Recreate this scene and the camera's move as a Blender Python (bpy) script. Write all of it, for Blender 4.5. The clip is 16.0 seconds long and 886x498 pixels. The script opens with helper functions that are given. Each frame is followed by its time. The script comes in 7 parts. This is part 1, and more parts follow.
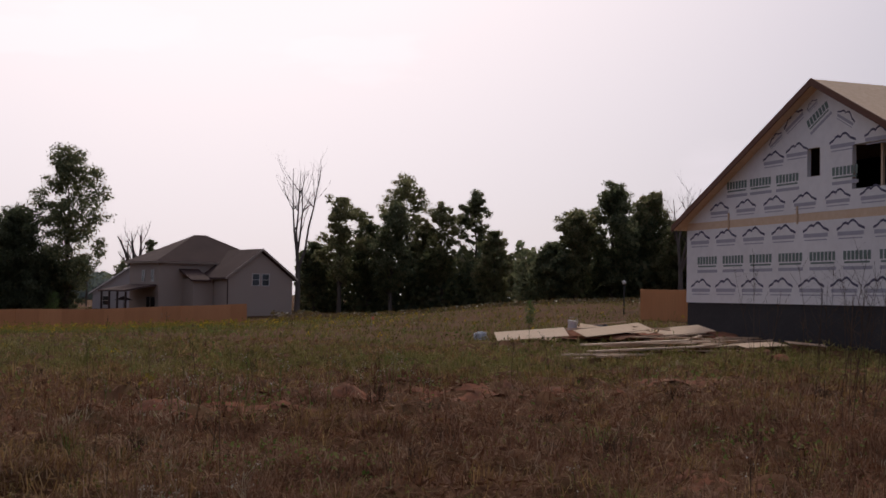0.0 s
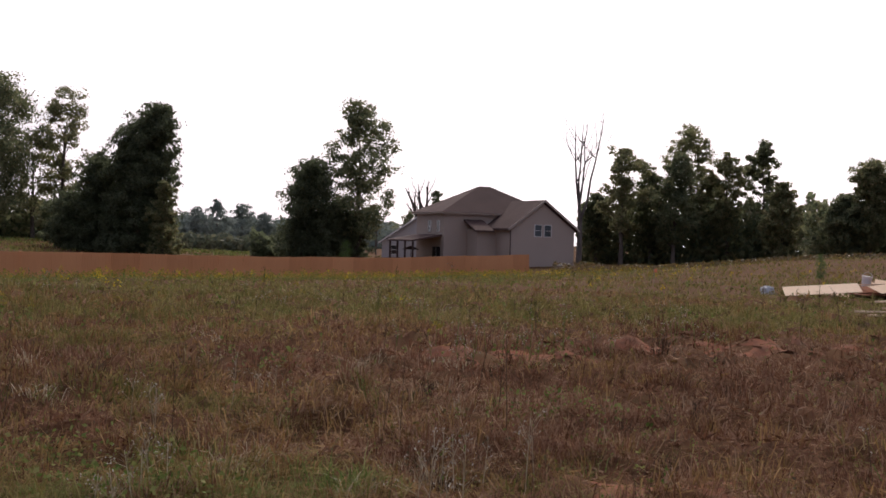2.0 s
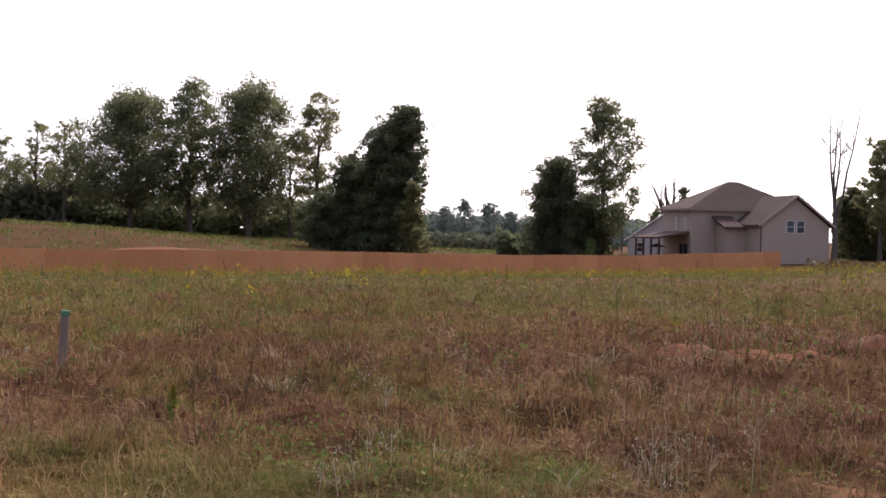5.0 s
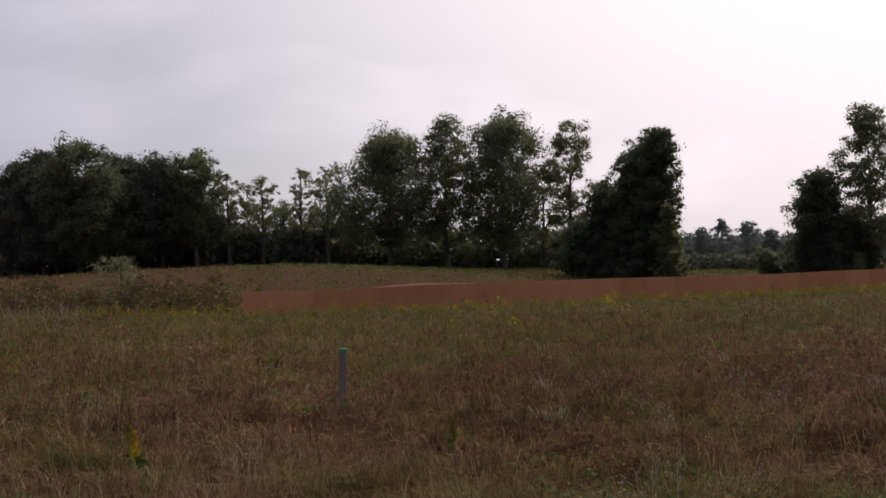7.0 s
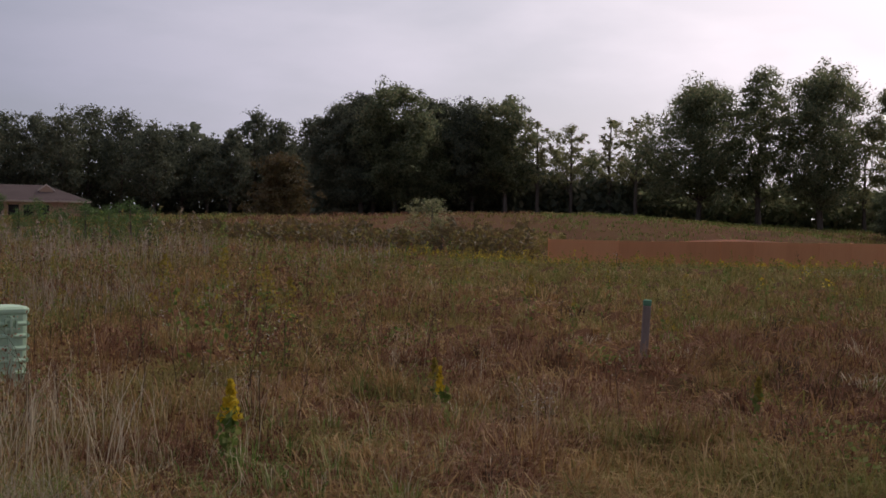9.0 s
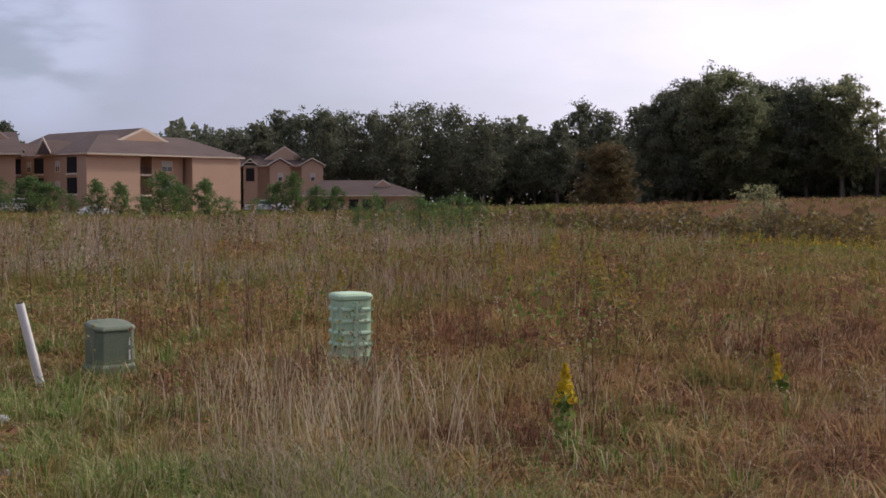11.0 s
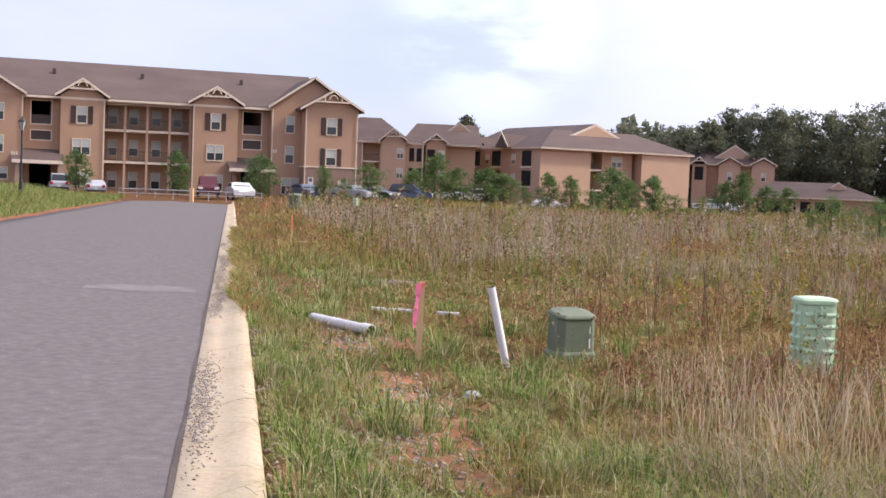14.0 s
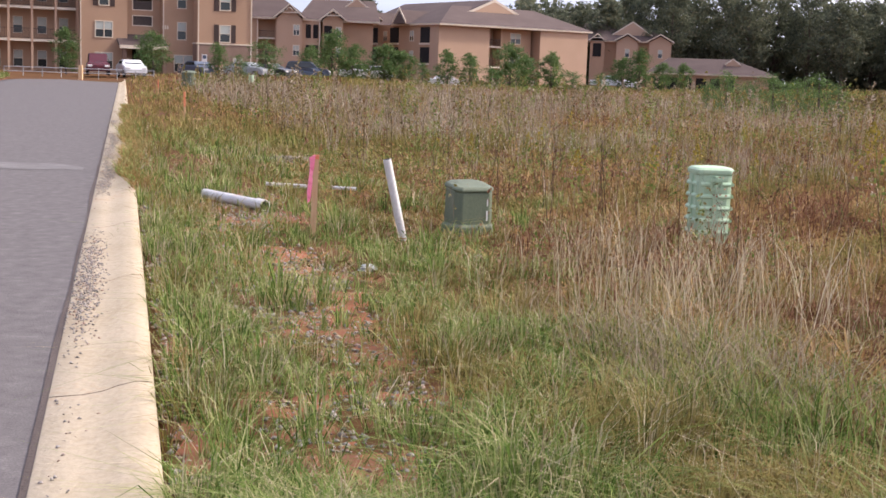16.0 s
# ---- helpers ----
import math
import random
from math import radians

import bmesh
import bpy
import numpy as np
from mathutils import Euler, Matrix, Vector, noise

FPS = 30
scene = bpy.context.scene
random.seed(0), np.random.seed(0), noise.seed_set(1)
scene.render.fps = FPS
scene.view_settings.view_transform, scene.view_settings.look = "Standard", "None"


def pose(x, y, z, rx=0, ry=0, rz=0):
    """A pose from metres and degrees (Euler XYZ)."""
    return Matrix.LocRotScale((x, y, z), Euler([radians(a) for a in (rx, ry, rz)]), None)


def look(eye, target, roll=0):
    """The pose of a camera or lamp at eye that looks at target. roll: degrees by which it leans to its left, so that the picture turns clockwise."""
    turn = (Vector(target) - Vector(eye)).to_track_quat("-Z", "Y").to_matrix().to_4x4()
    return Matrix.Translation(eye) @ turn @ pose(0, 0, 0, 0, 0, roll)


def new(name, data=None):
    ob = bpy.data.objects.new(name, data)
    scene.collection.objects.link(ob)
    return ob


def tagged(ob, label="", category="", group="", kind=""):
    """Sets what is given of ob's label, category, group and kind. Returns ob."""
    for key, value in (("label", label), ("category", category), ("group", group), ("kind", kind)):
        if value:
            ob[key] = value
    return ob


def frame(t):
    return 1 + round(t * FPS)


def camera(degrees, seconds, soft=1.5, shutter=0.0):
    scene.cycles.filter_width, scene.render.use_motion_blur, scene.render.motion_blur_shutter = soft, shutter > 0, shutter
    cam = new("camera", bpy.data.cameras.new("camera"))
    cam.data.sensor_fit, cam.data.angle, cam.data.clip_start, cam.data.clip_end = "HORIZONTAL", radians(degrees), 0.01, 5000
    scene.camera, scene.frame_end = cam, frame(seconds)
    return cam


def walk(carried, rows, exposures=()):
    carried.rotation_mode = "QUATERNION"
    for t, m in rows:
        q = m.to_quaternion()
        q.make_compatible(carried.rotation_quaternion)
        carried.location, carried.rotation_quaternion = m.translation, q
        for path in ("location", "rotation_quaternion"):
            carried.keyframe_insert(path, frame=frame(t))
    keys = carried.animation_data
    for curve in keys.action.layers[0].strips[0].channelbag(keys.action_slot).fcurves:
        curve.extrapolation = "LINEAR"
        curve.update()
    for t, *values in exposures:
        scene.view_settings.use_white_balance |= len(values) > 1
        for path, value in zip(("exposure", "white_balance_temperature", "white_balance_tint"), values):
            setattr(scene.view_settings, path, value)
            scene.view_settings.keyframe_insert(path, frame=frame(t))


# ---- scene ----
EYE = 1.65
PATH = [
    (0, -0.009, 0.129, 1.693, 9.87, 2.18, 1.12),
    (0.5, -0.026, 0.132, 1.696, 13.52, 1.75, 1.57),
    (1, -0.034, 0.111, 1.693, 16.68, 1.00, 1.80),
    (1.5, -0.022, 0.067, 1.689, 19.98, 0.20, 1.83),
    (2, -0.015, 0.023, 1.698, 22.43, -0.32, 1.72),
    (2.5, -0.046, -0.034, 1.642, 25.02, -0.99, 1.76),
    (3, -0.045, -0.101, 1.623, 27.18, -1.25, 1.64),
    (3.2, -0.045, -0.091, 1.618, 27.30, -0.88, 1.66),
    (5.3, 0.170, 0.098, 1.693, 35.40, -0.77, 0.96),
    (5.5, 0.171, 0.093, 1.686, 36.72, -0.76, 0.70),
    (6, 0.142, 0.090, 1.682, 39.64, -0.63, 0.80),
    (6.5, 0.100, 0.077, 1.687, 43.85, -1.13, 0.61),
    (7, 0.034, 0.056, 1.688, 44.91, 0.62, -1.66),
    (7.5, -0.009, 0.078, 1.692, 48.01, 0.62, -0.03),
    (8, -0.060, 0.129, 1.682, 52.32, -0.09, 0.04),
    (8.2, -0.039, 0.094, 1.680, 53.61, -0.55, 0.57),
    (10.3, -0.035, 0.070, 1.642, 67.49, -1.66, -0.23),
    (10.5, -0.001, 0.065, 1.650, 69.00, -1.80, -0.11),
    (11, -0.028, 0.036, 1.636, 73.22, -2.15, -0.03),
    (11.5, -0.043, 0.004, 1.627, 77.08, -2.54, 0.72),
    (12, -0.041, -0.050, 1.616, 80.69, -3.73, 1.37),
    (12.5, -0.067, -0.081, 1.620, 85.16, -3.57, 1.27),
    (13, -0.028, -0.107, 1.622, 88.49, -3.19, 1.70),
    (13.5, -0.013, -0.130, 1.619, 90.95, -2.75, 1.76),
    (14, 0.020, -0.149, 1.621, 92.98, -2.63, 2.15),
    (14.5, 0.044, -0.151, 1.621, 93.40, -2.97, 2.52),
    (15, 0.031, -0.144, 1.614, 92.76, -3.45, 1.71),
    (15.5, -0.027, -0.120, 1.589, 90.53, -5.15, 1.77),
    (16, -0.193, -0.114, 1.546, 88.27, -7.91, 2.00),
]
EXPOSURES = [(0, -1.10), (1.0, -1.05), (1.5, -0.78), (2.5, 0.06), (3.1, 0.42), (5.3, 0.22), (6.4, 0.68), (6.7, -0.14), (7.0, -0.95), (7.5, -1.26), (8.2, -1.04), (10.5, -0.32), (11.5, 0.0), (11.9, 0.02), (12.4, 0.85), (13.0, 0.83), (16.0, 0.83)]


def facing(x, y, z, yaw, pitch, roll):
    a, p = radians(yaw), radians(pitch)
    return look((x, y, z), (x - math.sin(a) * math.cos(p), y + math.cos(a) * math.cos(p), z + math.sin(p)), roll)


cam = camera(38.36, 16.0, soft=1.6)
walk(cam, [(r[0], facing(*r[1:])) for r in PATH], EXPOSURES)

# ---- sky and sun ----
SUN_AZ, SUN_EL = 8.0, 42.0  # degrees to the left of +y, degrees up
world = bpy.data.worlds.new("hazy_sky")
scene.world = world
world.use_nodes = True
wn, wl = world.node_tree.nodes, world.node_tree.links
wn.clear()
sky = wn.new("ShaderNodeTexSky")
sky.sky_type, sky.sun_disc = "NISHITA", False
sky.sun_elevation, sky.sun_rotation = radians(SUN_EL), radians(-SUN_AZ)
sky.air_density, sky.dust_density, sky.ozone_density = 1.0, 1.4, 1.0
co = wn.new("ShaderNodeTexCoord")
mp = wn.new("ShaderNodeMapping")
mp.inputs["Scale"].default_value = (1.0, 1.0, 3.2)
mp.inputs["Location"].default_value = (0.35, 0.2, 0.1)
cl = wn.new("ShaderNodeTexNoise")
cl.inputs["Scale"].default_value, cl.inputs["Detail"].default_value, cl.inputs["Roughness"].default_value = 2.3, 9.0, 0.52
cr = wn.new("ShaderNodeValToRGB")
cr.color_ramp.elements[0].position, cr.color_ramp.elements[1].position = 0.38, 0.60
cr.color_ramp.elements[0].color, cr.color_ramp.elements[1].color = (0.60, 0.60, 0.60, 1), (0.95, 0.95, 0.95, 1)
# thin high cloud, brightest round the sun behind it
dot = wn.new("ShaderNodeVectorMath")
dot.operation = "DOT_PRODUCT"
dot.inputs[1].default_value = (-math.sin(radians(22)) * 0.87, math.cos(radians(22)) * 0.87, 0.5)
glow = wn.new("ShaderNodeMapRange")
glow.inputs["From Min"].default_value, glow.inputs["From Max"].default_value = 0.33, 0.95
glow.inputs["To Min"].default_value, glow.inputs["To Max"].default_value = 0.0, 1.0
veil = wn.new("ShaderNodeMix")
veil.data_type = "RGBA"
tint = wn.new("ShaderNodeMix")
tint.data_type = "RGBA"
tint.inputs["A"].default_value, tint.inputs["B"].default_value = (0.84, 0.885, 1.22, 1), (1.04, 0.90, 0.895, 1)
tr = wn.new("ShaderNodeMapRange")
tr.inputs["From Min"].default_value, tr.inputs["From Max"].default_value = 0.35, 1.0
sc = wn.new("ShaderNodeVectorMath")
sc.operation = "SCALE"
bg = wn.new("ShaderNodeBackground")
bg.inputs["Strength"].default_value = 0.085
out = wn.new("ShaderNodeOutputWorld")
wl.new(co.outputs["Generated"], mp.inputs["Vector"])
wl.new(mp.outputs["Vector"], cl.inputs["Vector"])
wl.new(cl.outputs["Fac"], cr.inputs["Fac"])
wl.new(co.outputs["Generated"], dot.inputs[0])
wl.new(dot.outputs["Value"], glow.inputs["Value"])
wl.new(dot.outputs["Value"], tr.inputs["Value"])
wl.new(tr.outputs["Result"], tint.inputs["Factor"])
wl.new(tint.outputs["Result"], sc.inputs[0])
pw = wn.new("ShaderNodeMath")
pw.operation, pw.inputs[1].default_value = "POWER", 2.0
amp = wn.new("ShaderNodeMath")
amp.operation, amp.inputs[1].default_value, amp.inputs[2].default_value = "MULTIPLY_ADD", 21.0, 6.9
# a heaped cloud low over the apartments
puff = wn.new("ShaderNodeVectorMath")
puff.operation, puff.inputs[1].default_value = "DOT_PRODUCT", (-math.sin(radians(91.2)) * 0.991, math.cos(radians(91.2)) * 0.991, 0.13)
pr = wn.new("ShaderNodeMapRange")
pr.interpolation_type = "SMOOTHSTEP"
pr.inputs["From Min"].default_value, pr.inputs["From Max"].default_value, pr.inputs["To Max"].default_value = 0.9950, 0.9992, 2.6
hp = wn.new("ShaderNodeMath")
hp.operation = "MULTIPLY"
both = wn.new("ShaderNodeMath")
both.operation = "ADD"
wl.new(co.outputs["Generated"], puff.inputs[0])
wl.new(puff.outputs["Value"], pr.inputs["Value"])
wl.new(pr.outputs["Result"], hp.inputs[0])
heap = wn.new("ShaderNodeTexNoise")
heap.inputs["Scale"].default_value, heap.inputs["Detail"].default_value = 9.0, 7.0
edge = wn.new("ShaderNodeMapRange")
edge.interpolation_type = "SMOOTHSTEP"
edge.inputs["From Min"].default_value, edge.inputs["From Max"].default_value = 0.42, 0.58
wl.new(mp.outputs["Vector"], heap.inputs["Vector"])
wl.new(heap.outputs["Fac"], edge.inputs["Value"])
wl.new(edge.outputs["Result"], hp.inputs[1])
wl.new(glow.outputs["Result"], pw.inputs[0])
wl.new(pw.outputs["Value"], amp.inputs[0])
wl.new(amp.outputs["Value"], both.inputs[0])
wl.new(hp.outputs["Value"], both.inputs[1])
wl.new(both.outputs["Value"], sc.inputs["Scale"])
full = wn.new("ShaderNodeMath")
full.operation = "MAXIMUM"
wl.new(cr.outputs["Color"], full.inputs[0])
wl.new(tr.outputs["Result"], full.inputs[1])
wl.new(full.outputs["Value"], veil.inputs["Factor"])
wl.new(sky.outputs["Color"], veil.inputs["A"])
wl.new(sc.outputs["Vector"], veil.inputs["B"])
wl.new(veil.outputs["Result"], bg.inputs["Color"])
wl.new(bg.outputs["Background"], out.inputs["Surface"])
sun_data = bpy.data.lights.new("sun", "SUN")
sun_data.energy, sun_data.angle, sun_data.color = 2.2, radians(6), (1.0, 0.93, 0.84)
sun = new("sun", sun_data)
sa, se = radians(SUN_AZ), radians(SUN_EL)
sun.matrix_world = look((-math.sin(sa) * 60, 60 * math.cos(sa), 60), (-math.sin(sa) * 60 + math.sin(sa) * math.cos(se), 60 * math.cos(sa) - math.cos(sa) * math.cos(se), 60 - math.sin(se)))

# ---- materials ----


def rgb(c):
    return (*c, 1.0)


def material(name, cols, scale=2.0, rough=0.85, bump=0.0, metallic=0.0, spec=0.3, fine=9.0, island=0.0, through_light=0.0, world_pos=False, stretch=(1, 1, 1), per_object=0.0, spread=1.6):
    """A surface whose colour runs through cols by two scales of noise, and by chance from piece to piece."""
    m = bpy.data.materials.new(name)
    m.use_nodes = True
    n, l = m.node_tree.nodes, m.node_tree.links
    bs = n["Principled BSDF"]
    bs.inputs["Roughness"].default_value, bs.inputs["Metallic"].default_value = rough, metallic
    bs.inputs["Specular IOR Level"].default_value = spec
    if world_pos:
        src = n.new("ShaderNodeNewGeometry").outputs["Position"]
    else:
        src = n.new("ShaderNodeTexCoord").outputs["Object"]
    mapping = n.new("ShaderNodeMapping")
    mapping.inputs["Scale"].default_value = stretch
    l.new(src, mapping.inputs["Vector"])
    values = []
    for s, d in ((scale, 4.0), (scale * fine, 6.0)):
        t = n.new("ShaderNodeTexNoise")
        t.inputs["Scale"].default_value, t.inputs["Detail"].default_value = s, d
        l.new(mapping.outputs["Vector"], t.inputs["Vector"])
        values.append(t.outputs["Fac"])
    mix = n.new("ShaderNodeMix")
    mix.inputs["Factor"].default_value = 0.42
    l.new(values[0], mix.inputs["A"])
    l.new(values[1], mix.inputs["B"])
    wide = n.new("ShaderNodeMath")
    wide.operation = "MULTIPLY_ADD"
    wide.inputs[1].default_value, wide.inputs[2].default_value = spread, 0.5 - spread / 2
    l.new(mix.outputs["Result"], wide.inputs[0])
    fac = wide.outputs["Value"]
    for amount, socket in ((island, "island"), (per_object, "object")):
        if amount:
            rnd = n.new("ShaderNodeNewGeometry").outputs["Random Per Island"] if socket == "island" else n.new("ShaderNodeObjectInfo").outputs["Random"]
            mx = n.new("ShaderNodeMix")
            mx.inputs["Factor"].default_value = amount
            l.new(fac, mx.inputs["A"])
            l.new(rnd, mx.inputs["B"])
            fac = mx.outputs["Result"]
    ramp = n.new("ShaderNodeValToRGB")
    els = ramp.color_ramp.elements
    while len(els) < len(cols):
        els.new(0.5)
    for k, c in enumerate(cols):
        els[k].position, els[k].color = (0.12 + 0.76 * k / max(1, len(cols) - 1)), rgb(c)
    l.new(fac, ramp.inputs["Fac"])
    l.new(ramp.outputs["Color"], bs.inputs["Base Color"])
    if bump:
        b = n.new("ShaderNodeBump")
        b.inputs["Strength"].default_value, b.inputs["Distance"].default_value = bump, 0.02
        l.new(values[1], b.inputs["Height"])
        l.new(b.outputs["Normal"], bs.inputs["Normal"])
    if through_light:
        tl = n.new("ShaderNodeBsdfTranslucent")
        l.new(ramp.outputs["Color"], tl.inputs["Color"])
        ms = n.new("ShaderNodeMixShader")
        ms.inputs["Fac"].default_value = through_light
        l.new(bs.outputs["BSDF"], ms.inputs[1])
        l.new(tl.outputs["BSDF"], ms.inputs[2])
        l.new(ms.outputs["Shader"], n["Material Output"].inputs["Surface"])
    return m


MAT = {}
MAT["clay"] = material("red_clay", [(0.2022, 0.0753, 0.0431), (0.298, 0.1207, 0.0702), (0.1916, 0.0966, 0.0609), (0.3832, 0.2028, 0.1404)], 0.5, 0.95, 0.8, world_pos=True, fine=14, spec=0.04)
MAT["thatch"] = material("field_earth_with_thatch", [(0.062, 0.039, 0.017), (0.094, 0.050, 0.025), (0.128, 0.062, 0.031), (0.108, 0.066, 0.030), (0.150, 0.070, 0.037)], 0.22, 0.95, 0.9, world_pos=True, fine=18, spec=0.04)
MAT["asphalt"] = material("asphalt", [(0.082, 0.073, 0.072), (0.120, 0.107, 0.106), (0.148, 0.133, 0.131), (0.215, 0.195, 0.191)], 9.0, 0.9, 0.25, world_pos=True, fine=8, spec=0.15, spread=1.5)
MAT["asphalt_pale"] = material("scuffed_asphalt", [(0.13, 0.12, 0.118), (0.165, 0.152, 0.149), (0.21, 0.195, 0.19)], 3.0, 0.9, 0.4, world_pos=True, fine=20, spec=0.2, spread=2.2)
MAT["asphalt_edge"] = material("asphalt_dark_seam", [(0.060, 0.045, 0.040), (0.110, 0.085, 0.075)], 1.2, 0.9, 0.6, world_pos=True, fine=40)
MAT["concrete"] = material("kerb_concrete", [(0.323, 0.247, 0.1591), (0.418, 0.3336, 0.2255), (0.4845, 0.3981, 0.2867), (0.437, 0.3087, 0.1966)], 0.8, 0.9, 0.35, world_pos=True, fine=30)
MAT["stone_chip"] = material("grey_gravel", [(0.145, 0.128, 0.118), (0.27, 0.24, 0.222), (0.40, 0.36, 0.325), (0.32, 0.21, 0.155)], 9, 0.9, 0, island=0.8)
MAT["grass_green"] = material("green_verge_grass", [(0.040, 0.074, 0.014), (0.100, 0.165, 0.034), (0.19, 0.265, 0.066), (0.32, 0.335, 0.130), (0.46, 0.420, 0.225)], 1.1, 0.75, 0, world_pos=True, island=0.68, through_light=0.3, spec=0.04, fine=4, spread=2.2)
MAT["grass_dry"] = material("dry_field_grass", [(0.080, 0.055, 0.022), (0.180, 0.115, 0.045), (0.300, 0.180, 0.075), (0.42, 0.270, 0.120), (0.55, 0.39, 0.20)], 0.11, 0.8, 0, world_pos=True, island=0.48, through_light=0.3, fine=15, spec=0.04, spread=2.8)
MAT["grass_olive"] = material("olive_field_grass", [(0.072, 0.076, 0.022), (0.140, 0.130, 0.040), (0.230, 0.190, 0.062), (0.31, 0.240, 0.095), (0.42, 0.33, 0.165)], 0.15, 0.8, 0, world_pos=True, island=0.48, through_light=0.3, fine=12, spec=0.04, spread=2.6)
MAT["grass_red"] = material("reddish_bluestem", [(0.072, 0.032, 0.018), (0.148, 0.070, 0.040), (0.235, 0.118, 0.068), (0.33, 0.198, 0.120), (0.50, 0.36, 0.225)], 0.3, 0.8, 0, world_pos=True, island=0.5, through_light=0.25, spec=0.04, spread=2.6)
MAT["grass_mid"] = material("greenish_field_grass", [(0.078, 0.082, 0.024), (0.150, 0.148, 0.044), (0.240, 0.212, 0.068), (0.33, 0.275, 0.105), (0.44, 0.37, 0.17)], 0.2, 0.8, 0, world_pos=True, island=0.45, through_light=0.3, fine=10, spec=0.04, spread=2.4)
MAT["plume"] = material("tan_seed_plume", [(0.165, 0.140, 0.090), (0.27, 0.222, 0.145), (0.33, 0.245, 0.180), (0.42, 0.350, 0.260), (0.54, 0.48, 0.37)], 0.25, 0.8, 0, world_pos=True, island=0.45, through_light=0.3, fine=7, spec=0.04, spread=2.4)
MAT["straw"] = material("pale_straw", [(0.3562, 0.27, 0.1661), (0.5145, 0.42, 0.2797), (0.653, 0.56, 0.3934)], 1.0, 0.75, 0, world_pos=True, island=0.7, through_light=0.2, spec=0.04)
MAT["weed_leaf"] = material("weed_leaf", [(0.075, 0.115, 0.028), (0.140, 0.195, 0.046), (0.235, 0.270, 0.080), (0.36, 0.34, 0.14)], 1.5, 0.7, 0, island=0.6, world_pos=True, through_light=0.3, spec=0.04)
MAT["goldenrod"] = material("goldenrod_bloom", [(0.48, 0.33, 0.025), (0.66, 0.48, 0.04), (0.76, 0.60, 0.09)], 3, 0.8, 0, island=0.7, world_pos=True, through_light=0.3, spec=0.04)
MAT["goldenrod_faded"] = material("fading_goldenrod", [(0.20, 0.165, 0.040), (0.31, 0.24, 0.050), (0.42, 0.315, 0.065)], 3, 0.8, 0, island=0.7, world_pos=True, through_light=0.3, spec=0.04)
MAT["weed_stem"] = material("dark_weed_stem", [(0.055, 0.038, 0.024), (0.10, 0.065, 0.042), (0.15, 0.10, 0.065)], 3, 0.85, 0, island=0.6, world_pos=True, spec=0.04)
MAT["white_bloom"] = material("white_seed_head", [(0.4, 0.35, 0.27), (0.6, 0.55, 0.46)], 4, 0.85, 0, island=0.7, world_pos=True, through_light=0.3, spec=0.04)
MAT["bark"] = material("bark", [(0.060, 0.046, 0.036), (0.115, 0.092, 0.075), (0.17, 0.145, 0.12)], 3, 0.95, 0.6, stretch=(1, 1, 0.25))
MAT["dead_wood"] = material("weathered_dead_wood", [(0.075, 0.06, 0.052), (0.135, 0.112, 0.097), (0.19, 0.16, 0.14)], 3, 0.9, 0.4, stretch=(1, 1, 0.25))
# oak, ivy and late-summer leaves: haze and backlight lifted and greyed into the colours
MAT["leaf_dark"] = material("dark_oak_leaf", [(0.0911, 0.1133, 0.0694), (0.1585, 0.1835, 0.0997), (0.2374, 0.2502, 0.1345), (0.3266, 0.2837, 0.1688)], 0.25, 0.55, 0, island=0.6, world_pos=True, through_light=0.68, spec=0.2)
MAT["leaf_ivy"] = material("ivy_leaf", [(0.0772, 0.0931, 0.0545), (0.1285, 0.1497, 0.084), (0.1925, 0.2079, 0.1181)], 0.3, 0.55, 0, island=0.6, world_pos=True, through_light=0.68, spec=0.2)
MAT["leaf_mid"] = material("late_summer_leaf", [(0.1241, 0.1416, 0.0751), (0.2101, 0.2253, 0.1087), (0.3054, 0.2895, 0.1505), (0.3819, 0.3056, 0.1879)], 0.25, 0.55, 0, island=0.6, world_pos=True, through_light=0.68, spec=0.2)
MAT["leaf_wood"] = material("dense_wood_leaf", [(0.0627, 0.078, 0.06), (0.1098, 0.126, 0.084), (0.168, 0.176, 0.1104), (0.2296, 0.205, 0.1344)], 0.12, 0.6, 0, island=0.55, world_pos=True, through_light=0.4, spec=0.1)
MAT["leaf_turning"] = material("turning_leaf", [(0.075, 0.070, 0.026), (0.13, 0.092, 0.036), (0.17, 0.105, 0.045)], 0.3, 0.55, 0, island=0.6, world_pos=True, through_light=0.45, spec=0.45)
MAT["leaf_shrub"] = material("shrub_leaf", [(0.055, 0.098, 0.030), (0.100, 0.160, 0.048), (0.165, 0.235, 0.078)], 0.5, 0.55, 0, island=0.6, world_pos=True, through_light=0.45, spec=0.3)
# pale grey-green: the haze of distance is put into the leaf colour
MAT["leaf_hazed"] = material("hazed_far_leaf", [(0.20, 0.245, 0.215), (0.26, 0.30, 0.26), (0.32, 0.35, 0.31)], 0.1, 0.9, 0, island=0.5, world_pos=True, spec=0.04, through_light=0.4)
MAT["cedar"] = material("new_cedar_board", [(0.52, 0.235, 0.100), (0.66, 0.315, 0.142), (0.75, 0.385, 0.180)], 1.0, 0.85, 0.2, stretch=(1, 1, 0.12), per_object=0.35, island=0.4)
MAT["stucco"] = material("tan_stucco", [(0.36, 0.225, 0.145), (0.41, 0.26, 0.17), (0.45, 0.29, 0.19)], 0.3, 0.92, 0.15, fine=30)
# lighter tan puts sunlight into the end walls' colour; posts use it too
MAT["stucco_pale"] = material("pale_and_sunlit_tan", [(0.43, 0.285, 0.195), (0.48, 0.32, 0.225)], 0.3, 0.9, 0.1, fine=30)
